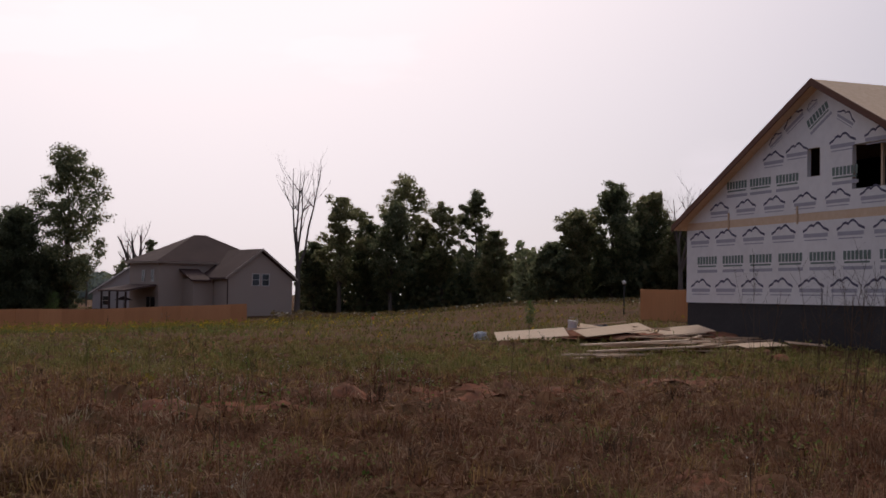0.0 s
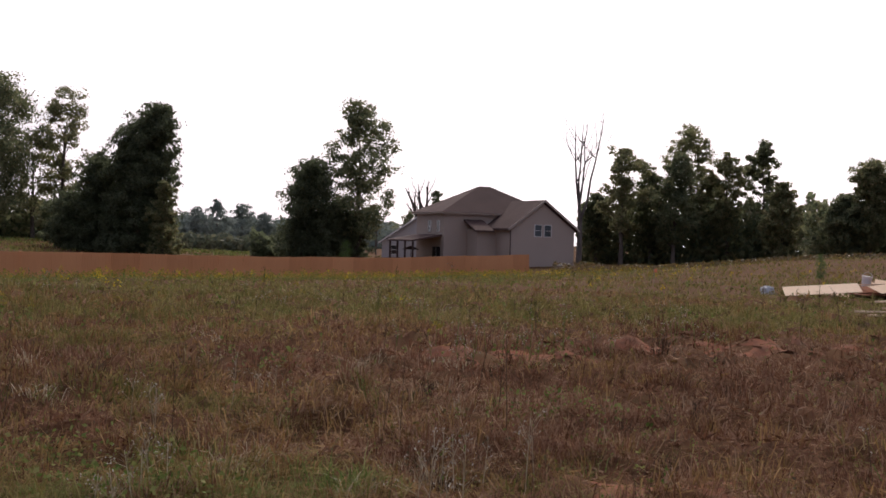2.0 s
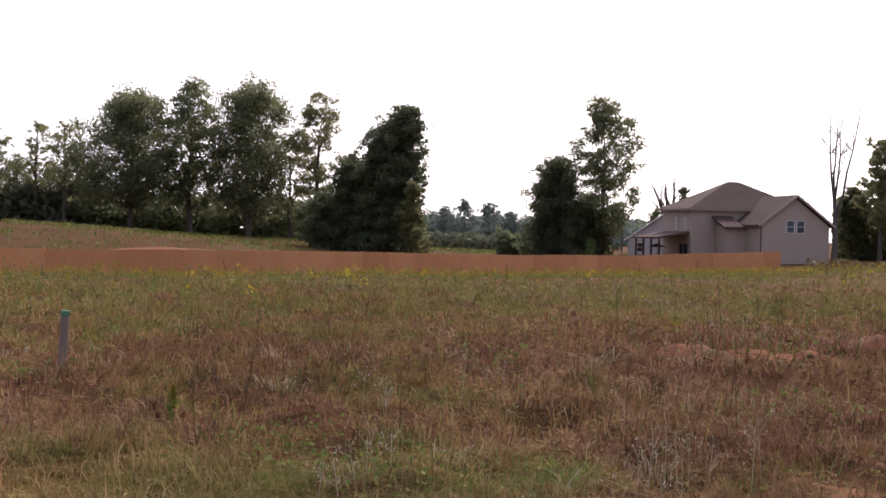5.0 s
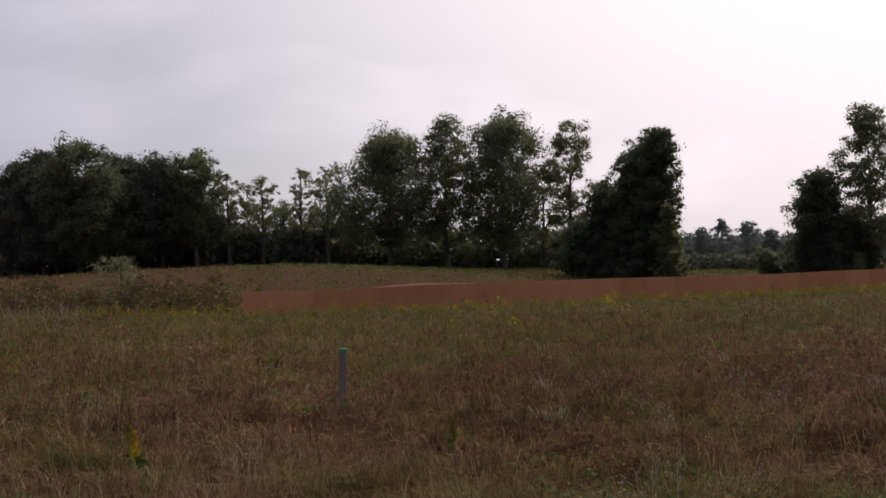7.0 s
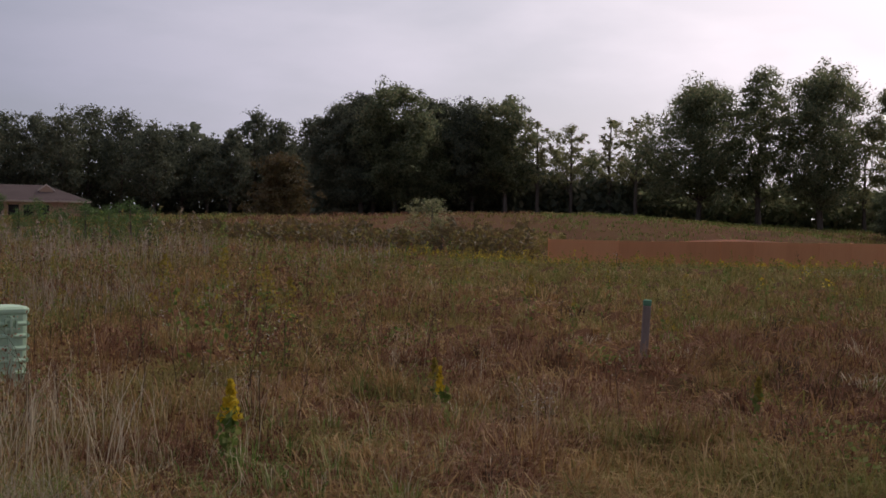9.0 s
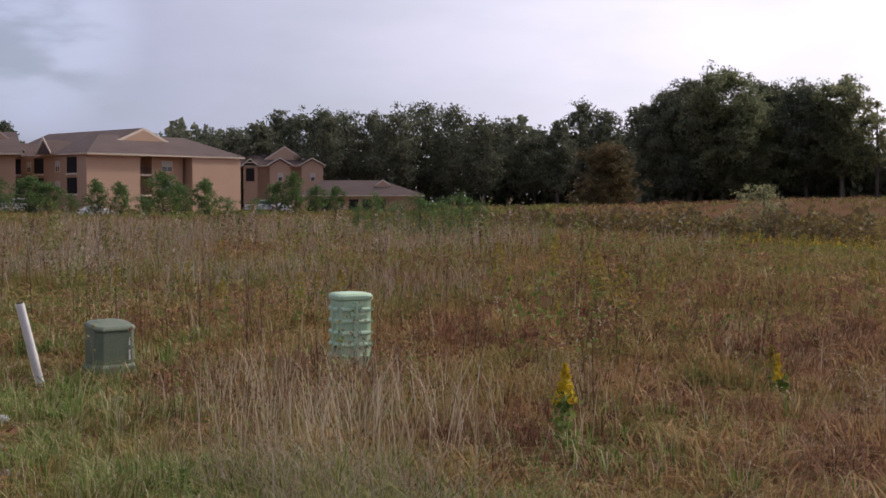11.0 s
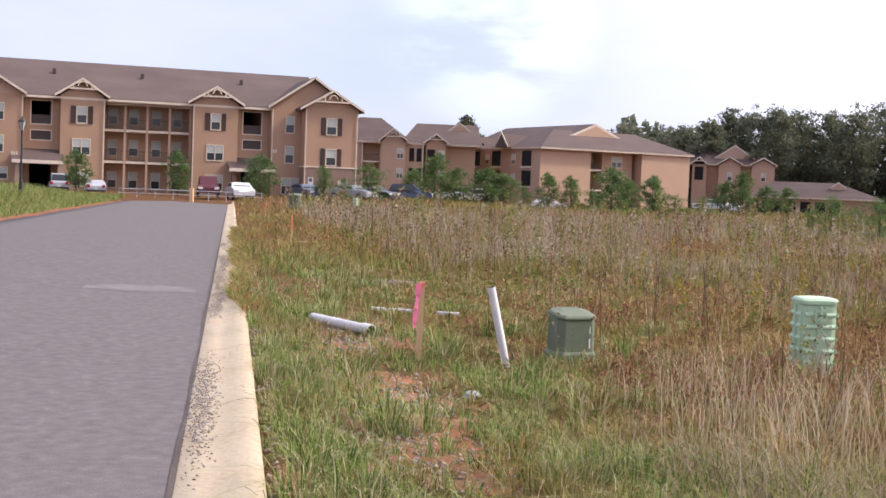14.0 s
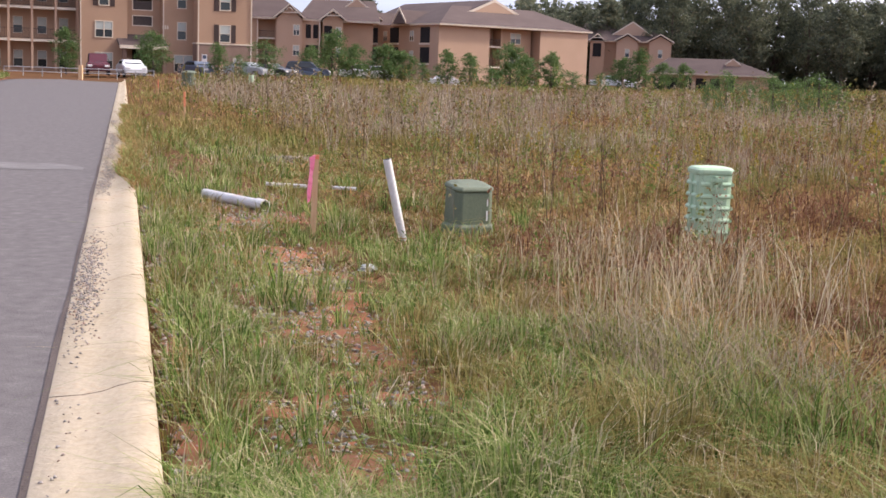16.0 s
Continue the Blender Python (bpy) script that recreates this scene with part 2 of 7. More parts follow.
MAT["trim"] = material("cream_trim", [(0.62, 0.52, 0.40), (0.70, 0.60, 0.48)], 1.5, 0.7)
MAT["white_trim"] = material("white_trim", [(0.68, 0.66, 0.62), (0.78, 0.76, 0.72)], 1.5, 0.6)
MAT["shingle"] = material("brown_shingle", [(0.078, 0.054, 0.050), (0.108, 0.077, 0.070), (0.135, 0.098, 0.088)], 0.25, 0.95, 0.4, fine=40, stretch=(1, 1, 3))
MAT["shutter"] = material("dark_shutter", [(0.055, 0.035, 0.03), (0.085, 0.055, 0.045)], 3, 0.7)
MAT["ledgestone"] = material("ledgestone", [(0.17, 0.105, 0.08), (0.28, 0.19, 0.145), (0.38, 0.29, 0.225)], 2.2, 0.9, 0.6, per_object=0.75)
# near-black that paints shade in recesses; also the colour of dark doors
MAT["shade_black"] = material("black_for_shade_and_doors", [(0.012, 0.010, 0.010), (0.022, 0.018, 0.018)], 1, 0.9)
MAT["blind"] = material("window_blind", [(0.36, 0.38, 0.34), (0.46, 0.47, 0.43)], 2, 0.6)
MAT["rail_dark"] = material("dark_railing", [(0.06, 0.045, 0.04), (0.09, 0.07, 0.06)], 3, 0.6)
MAT["house_siding"] = material("greige_siding", [(0.42, 0.335, 0.278), (0.47, 0.38, 0.315)], 0.3, 0.85, 0.1, fine=30)
MAT["house_white"] = material("grey_white_siding", [(0.46, 0.43, 0.42), (0.52, 0.49, 0.48)], 0.4, 0.85)
MAT["house_roof"] = material("dark_brown_shingle", [(0.068, 0.040, 0.035), (0.095, 0.058, 0.050), (0.12, 0.078, 0.066)], 0.3, 0.95, 0.4, fine=40)
MAT["wrap"] = material("white_house_wrap", [(0.68, 0.655, 0.645), (0.76, 0.735, 0.725), (0.82, 0.80, 0.79)], 0.5, 0.6, 0.25, fine=8)
# cedar tone halved: the shade on the gable front is in the colour
MAT["rake"] = material("shaded_cedar_board", [(0.13, 0.062, 0.042), (0.18, 0.09, 0.062)], 2, 0.85, 0.2)
MAT["wrap_blue"] = material("printed_navy", [(0.075, 0.07, 0.115), (0.11, 0.10, 0.15)], 3, 0.7)
MAT["wrap_green"] = material("printed_green", [(0.13, 0.18, 0.16), (0.19, 0.235, 0.21)], 3, 0.7)
MAT["wrap_grey"] = material("printed_grey", [(0.36, 0.35, 0.40), (0.44, 0.42, 0.47)], 3, 0.7)
MAT["tar"] = material("tarred_foundation", [(0.022, 0.02, 0.022), (0.045, 0.04, 0.042)], 0.8, 0.75, 0.4)
MAT["lumber"] = material("new_lumber", [(0.50, 0.34, 0.22), (0.63, 0.46, 0.32), (0.73, 0.57, 0.42)], 2, 0.8, 0.15, per_object=0.5, stretch=(0.3, 3, 3))
MAT["osb"] = material("strand_board", [(0.50, 0.33, 0.20), (0.64, 0.46, 0.31), (0.74, 0.57, 0.41)], 6, 0.85, 0.2, per_object=0.3)
MAT["ped_green"] = material("pale_green_plastic", [(0.35, 0.50, 0.315), (0.43, 0.58, 0.385), (0.49, 0.63, 0.44)], 3, 0.55, 0.1, spec=0.4)
MAT["box_green"] = material("weathered_dark_green_plastic", [(0.092, 0.1176, 0.072), (0.124, 0.149, 0.0936), (0.16, 0.1764, 0.1188)], 4, 0.55, 0.15, spec=0.4)
MAT["pvc"] = material("scuffed_white_pvc", [(0.50, 0.47, 0.45), (0.68, 0.66, 0.64), (0.78, 0.76, 0.75)], 5, 0.45, 0, spec=0.45)
MAT["stake"] = material("survey_stake_pine", [(0.5152, 0.3024, 0.1568), (0.6496, 0.4144, 0.2352), (0.7392, 0.504, 0.3136)], 4, 0.85, 0.2, stretch=(1, 1, 0.2))
MAT["pink"] = material("hot_pink_flagging", [(0.96, 0.32, 0.5), (0.98, 0.46, 0.62)], 5, 0.5, through_light=0.2)
MAT["orange_paint"] = material("orange_marking_paint", [(0.72, 0.22, 0.10), (0.80, 0.30, 0.16)], 5, 0.6)
MAT["old_post"] = material("grey_weathered_post", [(0.15, 0.1111, 0.0918), (0.255, 0.1967, 0.162), (0.33, 0.2636, 0.216)], 4, 0.9, 0.4, stretch=(1, 1, 0.2))
MAT["post_green"] = material("faded_green_paint", [(0.09, 0.20, 0.12), (0.13, 0.27, 0.16)], 5, 0.8)
MAT["black_metal"] = material("black_painted_metal", [(0.018, 0.016, 0.016), (0.03, 0.027, 0.026)], 4, 0.45, spec=0.5)
MAT["galv"] = material("galvanised_steel", [(0.42, 0.41, 0.40), (0.55, 0.54, 0.53)], 6, 0.45, metallic=0.7)
MAT["tyre"] = material("tyre_rubber", [(0.018, 0.018, 0.018), (0.03, 0.03, 0.03)], 6, 0.85)
MAT["rim"] = material("wheel_rim", [(0.38, 0.38, 0.39), (0.5, 0.5, 0.51)], 6, 0.35, metallic=0.8)
for key, c in (("maroon", (0.085, 0.010, 0.018)), ("white", (0.74, 0.74, 0.74)), ("blue", (0.075, 0.10, 0.15)), ("silver", (0.42, 0.43, 0.45)), ("black", (0.02, 0.02, 0.022))):
    MAT["car_" + key] = material("car_paint_" + key, [tuple(v * 0.92 for v in c), c], 0.8, 0.28, spec=0.6)
MAT["red_lamp"] = material("red_tail_lamp", [(0.30, 0.012, 0.012), (0.4, 0.02, 0.02)], 3, 0.3)
MAT["sheet"] = material("crumpled_plastic", [(0.42, 0.43, 0.45), (0.62, 0.63, 0.65)], 6, 0.4, 0.4)


def glass_material():
    m = bpy.data.materials.new("window_glass")
    m.use_nodes = True
    bs = m.node_tree.nodes["Principled BSDF"]
    bs.inputs["Base Color"].default_value = (0.03, 0.035, 0.035, 1)
    bs.inputs["Roughness"].default_value, bs.inputs["Specular IOR Level"].default_value = 0.06, 0.6
    return m


MAT["glass"] = glass_material()


# ---- tools for meshes ----
rng = np.random.default_rng(7)


def polar(az, d, z=0.0):
    a = radians(az)
    return Vector((-math.sin(a) * d, math.cos(a) * d, z))


def tri_mesh(name, verts, tris, mat):
    """A mesh straight from arrays of corners and triangles."""
    me = bpy.data.meshes.new(name)
    verts, tris = np.asarray(verts, np.float32), np.asarray(tris, np.int32)
    me.vertices.add(len(verts))
    me.vertices.foreach_set("co", verts.ravel())
    me.loops.add(tris.size)
    me.loops.foreach_set("vertex_index", tris.ravel())
    me.polygons.add(len(tris))
    me.polygons.foreach_set("loop_start", np.arange(0, tris.size, 3, dtype=np.int32))
    me.polygons.foreach_set("loop_total", np.full(len(tris), 3, np.int32))
    me.update(calc_edges=True)
    me.materials.append(mat)
    return me


def part(name, bm, mat, parent=None, label=""):
    """Links a bmesh as one mesh object under a thing or under a part."""
    me = bpy.data.meshes.new(name)
    bm.to_mesh(me)
    bm.free()
    me.materials.append(mat)
    ob = new(name, me)
    ob.parent = parent
    return tagged(ob, label)


def part_of(name, me, parent, m=None, label=""):
    ob = new(name, me)
    ob.parent = parent
    if m is not None:
        ob.matrix_basis = m
    return tagged(ob, label)


def thing(name, m, label, category, group="", kind=""):
    ob = new(name)
    ob.matrix_basis = m
    ob.empty_display_size = 0.2
    return tagged(ob, label, category, group, kind)


def add_box(bm, x0, x1, y0, y1, z0, z1, bevel=0.0, m=None):
    made = bmesh.ops.create_cube(bm, size=1.0, matrix=Matrix.Translation(((x0 + x1) / 2, (y0 + y1) / 2, (z0 + z1) / 2)) @ Matrix.Diagonal((x1 - x0, y1 - y0, z1 - z0, 1)))
    if m is not None:
        bmesh.ops.transform(bm, matrix=m, verts=made["verts"])
    if bevel:
        edges = {e for v in made["verts"] for e in v.link_edges}
        bmesh.ops.bevel(bm, geom=list(edges), offset=bevel, segments=1, affect="EDGES")
    return bm


def box(x0, x1, y0, y1, z0, z1, bevel=0.0):
    return add_box(bmesh.new(), x0, x1, y0, y1, z0, z1, bevel)


def prism(outline, y0, y1):
    """An outline in x and z, drawn out from y0 to y1."""
    bm = bmesh.new()
    a = [bm.verts.new((x, y0, z)) for x, z in outline]
    b = [bm.verts.new((x, y1, z)) for x, z in outline]
    bm.faces.new(a)
    bm.faces.new(b[::-1])
    for k in range(len(a)):
        bm.faces.new((a[k - 1], b[k - 1], b[k], a[k]))
    bmesh.ops.recalc_face_normals(bm, faces=bm.faces)
    return bm


def add_tube(bm, path, radii, sides=6, cap=True):
    rings = []
    for k, (p, r) in enumerate(zip(path, radii)):
        p = Vector(p)
        ahead = (Vector(path[min(k + 1, len(path) - 1)]) - Vector(path[max(k - 1, 0)])).normalized()
        side = ahead.cross(Vector((0.31, 0.95, 0.05))).normalized()
        up = ahead.cross(side)
        rings.append([bm.verts.new(p + float(r) * (math.cos(2 * math.pi * j / sides) * side + math.sin(2 * math.pi * j / sides) * up)) for j in range(sides)])
    for a, b in zip(rings, rings[1:]):
        for j in range(sides):
            bm.faces.new((a[j - 1], a[j], b[j], b[j - 1]))
    if cap:
        bm.faces.new(rings[0][::-1])
        bm.faces.new(rings[-1])
    return bm


def tube(path, radii, sides=8, cap=True):
    bm = add_tube(bmesh.new(), path, radii, sides, cap)
    bmesh.ops.recalc_face_normals(bm, faces=bm.faces)
    return bm


def lathe(profile, sides=16):
    """A turned shape about z from rows of radius and height."""
    bm = bmesh.new()
    rings = [[bm.verts.new((r * math.cos(2 * math.pi * j / sides), r * math.sin(2 * math.pi * j / sides), z)) for j in range(sides)] for r, z in profile]
    for a, b in zip(rings, rings[1:]):
        for j in range(sides):
            bm.faces.new((a[j - 1], a[j], b[j], b[j - 1]))
    bm.faces.new(rings[0][::-1])
    bm.faces.new(rings[-1])
    bmesh.ops.recalc_face_normals(bm, faces=bm.faces)
    return bm


def smooth(x, a, b):
    t = np.clip((x - a) / (b - a), 0, 1)
    return t * t * (3 - 2 * t)


# ---- the lie of the land ----
KERB_DIR = np.array([-0.97637, -0.21610])  # the street runs this way
KERB_OUT = np.array([0.21610, -0.97637])   # from the verge to the street
FENCE_A, FENCE_B = np.array([-68.6, 50.2]), np.array([-40.8, 123.4])
FENCE_DIR = (FENCE_B - FENCE_A) / np.linalg.norm(FENCE_B - FENCE_A)
FENCE_OUT = np.array([FENCE_DIR[1], -FENCE_DIR[0]])  # towards the field


KERB_SHIFT = 0.072


def hump(x, y, cx, cy, r, amount):
    return amount * np.exp(-((x - cx) ** 2 + (y - cy) ** 2) / r**2)


def street_offset(x, y):
    return x * KERB_OUT[0] + y * KERB_OUT[1] - KERB_SHIFT


def rolling(x, y):
    q = (x - FENCE_A[0]) * FENCE_OUT[0] + (y - FENCE_A[1]) * FENCE_OUT[1]
    u = (x - FENCE_A[0]) * FENCE_DIR[0] + (y - FENCE_A[1]) * FENCE_DIR[1]
    r = np.hypot(x, y)
    az = np.degrees(np.arctan2(-x, y))
    h = -1.9 * np.exp(-(np.maximum(np.abs(q + 4) - 5, 0) / 27) ** 2) * smooth(u, -30, 5) * (1 - 0.3 * smooth(u, 40, 110))
    swell = np.interp(az, (36, 50, 57, 62, 68, 73, 76, 80, 87, 91, 96, 110), (0, 1.5, 1.05, 0.75, 0.7, 0.45, -0.1, -0.4, -0.6, -0.1, 0.4, 0))
    h = h + smooth(-q, 25, 70) * np.where(swell > 0, swell, swell * (1 - smooth(r, 150, 180)))
    h = h + hump(x, y, -94, 78, 22, 1.75) + hump(x, y, -110, 60, 20, 0.9) + hump(x, y, -78, 82, 12, 1.0)
    h = h + smooth(r, 28, 55) * (1 - smooth(az, 2, 14)) * smooth(az, -60, -20) * 0.42
    h = h + hump(x, y, -6, 114, 28, 1.35) + hump(x, y, -32, 160, 28, 0.9)
    h = h + smooth(r, 70, 118) * smooth(az, 86, 98) * 0.35
    h = h - smooth(-q, 5, 80) * (1 - smooth(az, 28, 40)) * smooth(az, 14, 20) * 0.9
    field = smooth(-street_offset(x, y), 3.5, 8) * (1 - smooth(r, 45, 70))
    wide = np.sin(x * 1.9 + 1.9 * np.sin(y * 0.8)) * np.sin(y * 2.2 + 1.4 * np.sin(x * 0.7))
    mid = np.sin(x * 3.7 + y * 1.1 + 1.3 * np.sin(y * 1.3)) * np.sin(y * 3.1 - x * 0.9 + 1.2 * np.sin(x * 1.7))
    fine = np.sin(x * 6.9 - y * 1.7 + 1.6 * np.sin(y * 2.1)) * np.sin(y * 6.1 + x * 1.2 + 1.5 * np.sin(x * 2.6))
    h = h + field * (0.09 * wide + 0.12 * np.maximum(mid, -0.35) + 0.06 * fine)
    return h + 0.05 * np.sin(x * 0.43 + 1.3 * np.sin(y * 0.21)) * np.sin(y * 0.37 + 0.7) * smooth(r, 6, 16) * (1 - smooth(r, 300, 500))


def height(x, y):
    """The ground's height; it lies a little lower under the street."""
    x, y = np.asarray(x, float), np.asarray(y, float)
    o = street_offset(x, y)
    along = x * KERB_DIR[0] + y * KERB_DIR[1]
    bed = smooth(o, -0.17, -0.12) * (1 - smooth(o, 8.0, 8.3)) * (1 - smooth(along, 117, 120))
    return rolling(x, y) * (1 - 0.9 * smooth(o, -12, -1) * (1 - smooth(along, 60, 100))) + 0.75 * smooth(o, 8.6, 14.0) * smooth(along, 20, 45) * (1 - smooth(along, 85, 100)) - 0.16 * bed


def ground_z(p):
    return float(height(p[0], p[1]))


def polar_sheet(name, radii, az, mat, lift=0.0):
    n, az = len(az), np.radians(az)
    rr, aa = np.meshgrid(radii, az, indexing="ij")
    x, y = -np.sin(aa) * rr, np.cos(aa) * rr
    v = np.stack([x, y, height(x, y) + lift], -1).reshape(-1, 3)
    i = np.arange(len(radii) * n).reshape(len(radii), n)
    a, b, c, d = i[:-1, :-1].ravel(), i[1:, :-1].ravel(), i[1:, 1:].ravel(), i[:-1, 1:].ravel()
    return tri_mesh(name, v, np.concatenate([np.stack([a, d, c], -1), np.stack([a, c, b], -1)]), mat)


def ground_material():
    """Reddish field earth under thatch, bare red clay in worn patches and along a rut, gravelly near the kerb."""
    m = MAT["thatch"]
    n, l = m.node_tree.nodes, m.node_tree.links
    bs = n["Principled BSDF"]
    ramp = [k for k in n if k.type == "VALTORGB"][0]
    geo = n.new("ShaderNodeNewGeometry")
    t = n.new("ShaderNodeTexNoise")
    t.inputs["Scale"].default_value, t.inputs["Detail"].default_value = 0.55, 5.0
    l.new(geo.outputs["Position"], t.inputs["Vector"])
    f = n.new("ShaderNodeTexNoise")
    f.inputs["Scale"].default_value, f.inputs["Detail"].default_value = 22.0, 6.0
    l.new(geo.outputs["Position"], f.inputs["Vector"])
    bare = n.new("ShaderNodeMapRange")
    bare.inputs["From Min"].default_value, bare.inputs["From Max"].default_value = 0.70, 0.78
    l.new(t.outputs["Fac"], bare.inputs["Value"])
    soil = n.new("ShaderNodeValToRGB")
    for k, (p, c) in enumerate(((0.3, (0.20, 0.085, 0.048)), (0.5, (0.28, 0.13, 0.075)), (0.62, (0.34, 0.21, 0.145)))):
        if k > 1:
            soil.color_ramp.elements.new(p)
        soil.color_ramp.elements[k].position, soil.color_ramp.elements[k].color = p, rgb(c)
    l.new(f.outputs["Fac"], soil.inputs["Fac"])
    mx = n.new("ShaderNodeMix")
    mx.data_type = "RGBA"
    l.new(bare.outputs["Result"], mx.inputs["Factor"])
    l.new(ramp.outputs["Color"], mx.inputs["A"])
    l.new(soil.outputs["Color"], mx.inputs["B"])
    l.new(mx.outputs["Result"], bs.inputs["Base Color"])


ground_material()
radii = np.concatenate([[0.01], np.geomspace(0.8, 4, 16), np.geomspace(4.1, 60, 130), np.geomspace(62, 260, 48), np.geomspace(270, 4500, 22)])
ground = tagged(new("ground", polar_sheet("ground", radii, np.concatenate([np.linspace(-16, 116, 430), np.linspace(118, 344, 115)]), MAT["thatch"])), "reddish clay field under dry thatch", "ground", kind="structure")


# ---- the street ----
def along_street(s, o, z=0.0):
    p = KERB_DIR * s + KERB_OUT * (o + KERB_SHIFT)
    return (p[0], p[1], z)


def strip(name, s0, s1, profile, mat, step=2.0, parent=None, wobble=0.0):
    """A strip along the street with a cross-section of rows of offset and height."""
    ss = np.arange(s0, s1 + step / 2, step)
    verts, tris, w = [], [], len(profile)
    for k, s in enumerate(ss):
        for j, (o, z) in enumerate(profile):
            e = wobble * noise.noise(Vector((s * 0.35, j * 3.1, 0))) if j in (0, w - 1) else 0
            verts.append(along_street(s, o + e, z))
    for k in range(len(ss) - 1):
        for j in range(w - 1):
            a, b = k * w + j, (k + 1) * w + j
            tris += [(a, b, b + 1), (a, b + 1, a + 1)]
    ob = new(name, tri_mesh(name, verts, tris, mat))
    ob.parent = parent
    return ob


KERB_BACK, KERB_FACE, ROAD_FAR = -0.14, 0.335, 7.95
road = tagged(strip("road", -60, 119, [(KERB_FACE - 0.02, 0.012), (1.2, 0.02), (4.2, 0.075), (7.0, 0.03), (ROAD_FAR, 0.0), (ROAD_FAR + 0.05, -0.2)], MAT["asphalt"], wobble=0.03), "worn grey asphalt street", "road", kind="structure")
tagged(strip("asphalt_seam", -60, 112, [(KERB_FACE - 0.008, 0.017), (KERB_FACE + 0.01, 0.018), (KERB_FACE + 0.026, 0.0185)], MAT["asphalt_edge"], 0.25, wobble=0.03), "dark seam along the gutter", "road seam", kind="structure")
tagged(strip("clay_edge", 18, 100, [(ROAD_FAR - 0.12, 0.012), (ROAD_FAR + 0.2, 0.04), (ROAD_FAR + 0.75, 0.05)], MAT["clay"], 0.5, wobble=0.22), "bare red clay edge across the street", "earth", kind="structure")
kerb = thing("kerb", Matrix(), "pale concrete kerb and gutter, stained with red clay", "kerb", kind="structure")
profile = [(-0.14, -0.25), (-0.14, 0.065), (-0.125, 0.082), (-0.06, 0.088), (0.02, 0.07), (0.09, 0.045), (0.18, 0.03), (0.325, 0.022), (0.335, 0.012), (0.335, -0.2)]
for k in range(-12, 37):
    strip("kerb_segment", k * 3.05 + 0.006, k * 3.05 + 3.044, profile, MAT["concrete"], 3.038 / 6, kerb, 0.012)

# ---- the cedar fence ----


def fence_panel(length, mat):
    """Upright boards in one panel: a zigzag plan drawn up, with uneven board tops."""
    bm = bmesh.new()
    n = int(length / 0.145)
    front = []
    for k in range(n):
        a, b, f = k * length / n, (k + 1) * length / n, -0.012 - 0.006 * (k % 2)
        front += [(a + 0.003, 0.0), (a + 0.005, f), (b - 0.005, f), (b - 0.003, 0.0)]
    plan = front + [(length, 0.02), (0.0, 0.02)]
    low = [bm.verts.new((x, y, 0.03)) for x, y in plan]
    high = [bm.verts.new((x, y, 1.83 + 0.012 * math.sin(k // 4 * 2.1))) for k, (x, y) in enumerate(plan)]
    for k in range(len(plan)):
        bm.faces.new((low[k - 1], low[k], high[k], high[k - 1]))
    bm.faces.new(high)
    me = bpy.data.meshes.new("fence_panel")
    bm.to_mesh(me)
    bm.free()
    me.materials.append(mat)
    return me


cedar_fence = thing("fence", Matrix(), "long privacy fence of new reddish cedar boards", "fence")
post_me = bpy.data.meshes.new("fence_post")
bm = box(-0.05, 0.05, 0.055, 0.15, -0.3, 1.86, 0.008)
bm.to_mesh(post_me)
bm.free()
post_me.materials.append(MAT["cedar"])
panel_meshes = [fence_panel(2.4, MAT["cedar"]) for _ in range(3)]
length = float(np.linalg.norm(FENCE_B - FENCE_A))
fence_yaw = math.degrees(math.atan2(FENCE_DIR[1], FENCE_DIR[0]))
for k in range(int(length / 2.42)):
    p = FENCE_A + FENCE_DIR * k * 2.42
    q = p + FENCE_DIR * 2.4
    zp, zq = ground_z(p), ground_z(q)
    m = pose(p[0], p[1], zp, 0, -math.degrees(math.atan2(zq - zp, 2.4)), fence_yaw)
    part_of("fence_panel", panel_meshes[k % 3], cedar_fence, m)
    part_of("fence_post", post_me, cedar_fence, pose(p[0], p[1], zp, 0, 0, fence_yaw))

# ---- trees ----


def leaves(centres, sizes, flat=0.0, droop=0.0):
    """Small bent leaf sprays at the centres: two triangles each."""
    n = len(centres)
    a = rng.normal(size=(n, 3))
    a[:, 2] *= 1 - flat
    a /= np.linalg.norm(a, axis=1, keepdims=True)
    b = np.cross(a, rng.normal(size=(n, 3)))
    b /= np.linalg.norm(b, axis=1, keepdims=True)
    s = np.asarray(sizes)[:, None]
    c = np.asarray(centres)
    v = np.stack([c - a * s * 0.5, c + b * s * 0.33 - [0, 0, droop], c + a * s * 0.55, c - b * s * 0.33 - [0, 0, droop]], 1).reshape(-1, 3)
    k = np.arange(n)[:, None] * 4
    return v, np.concatenate([k + [0, 1, 2], k + [0, 2, 3]])


ENVELOPES = {
    "oak": (0.20, lambda t: np.sin(np.pi * (0.12 + 0.80 * t)) ** 0.55 * (1 - 0.5 * t**4)),
    "tall": (0.16, lambda t: (0.55 + 0.45 * np.sin(np.pi * t)) * (1 - 0.55 * t**3)),
    "airy": (0.30, lambda t: 0.35 + 0.65 * np.sin(np.pi * (0.1 + 0.75 * t))),
    "cone": (0.02, lambda t: 1.02 - 0.85 * t**1.25),
    "dense": (0.03, lambda t: np.sin(np.pi * (0.22 + 0.68 * t)) ** 0.6),
    "pine": (0.36, lambda t: 0.45 + 0.55 * np.sin(np.pi * (0.25 + 0.6 * t))),
}


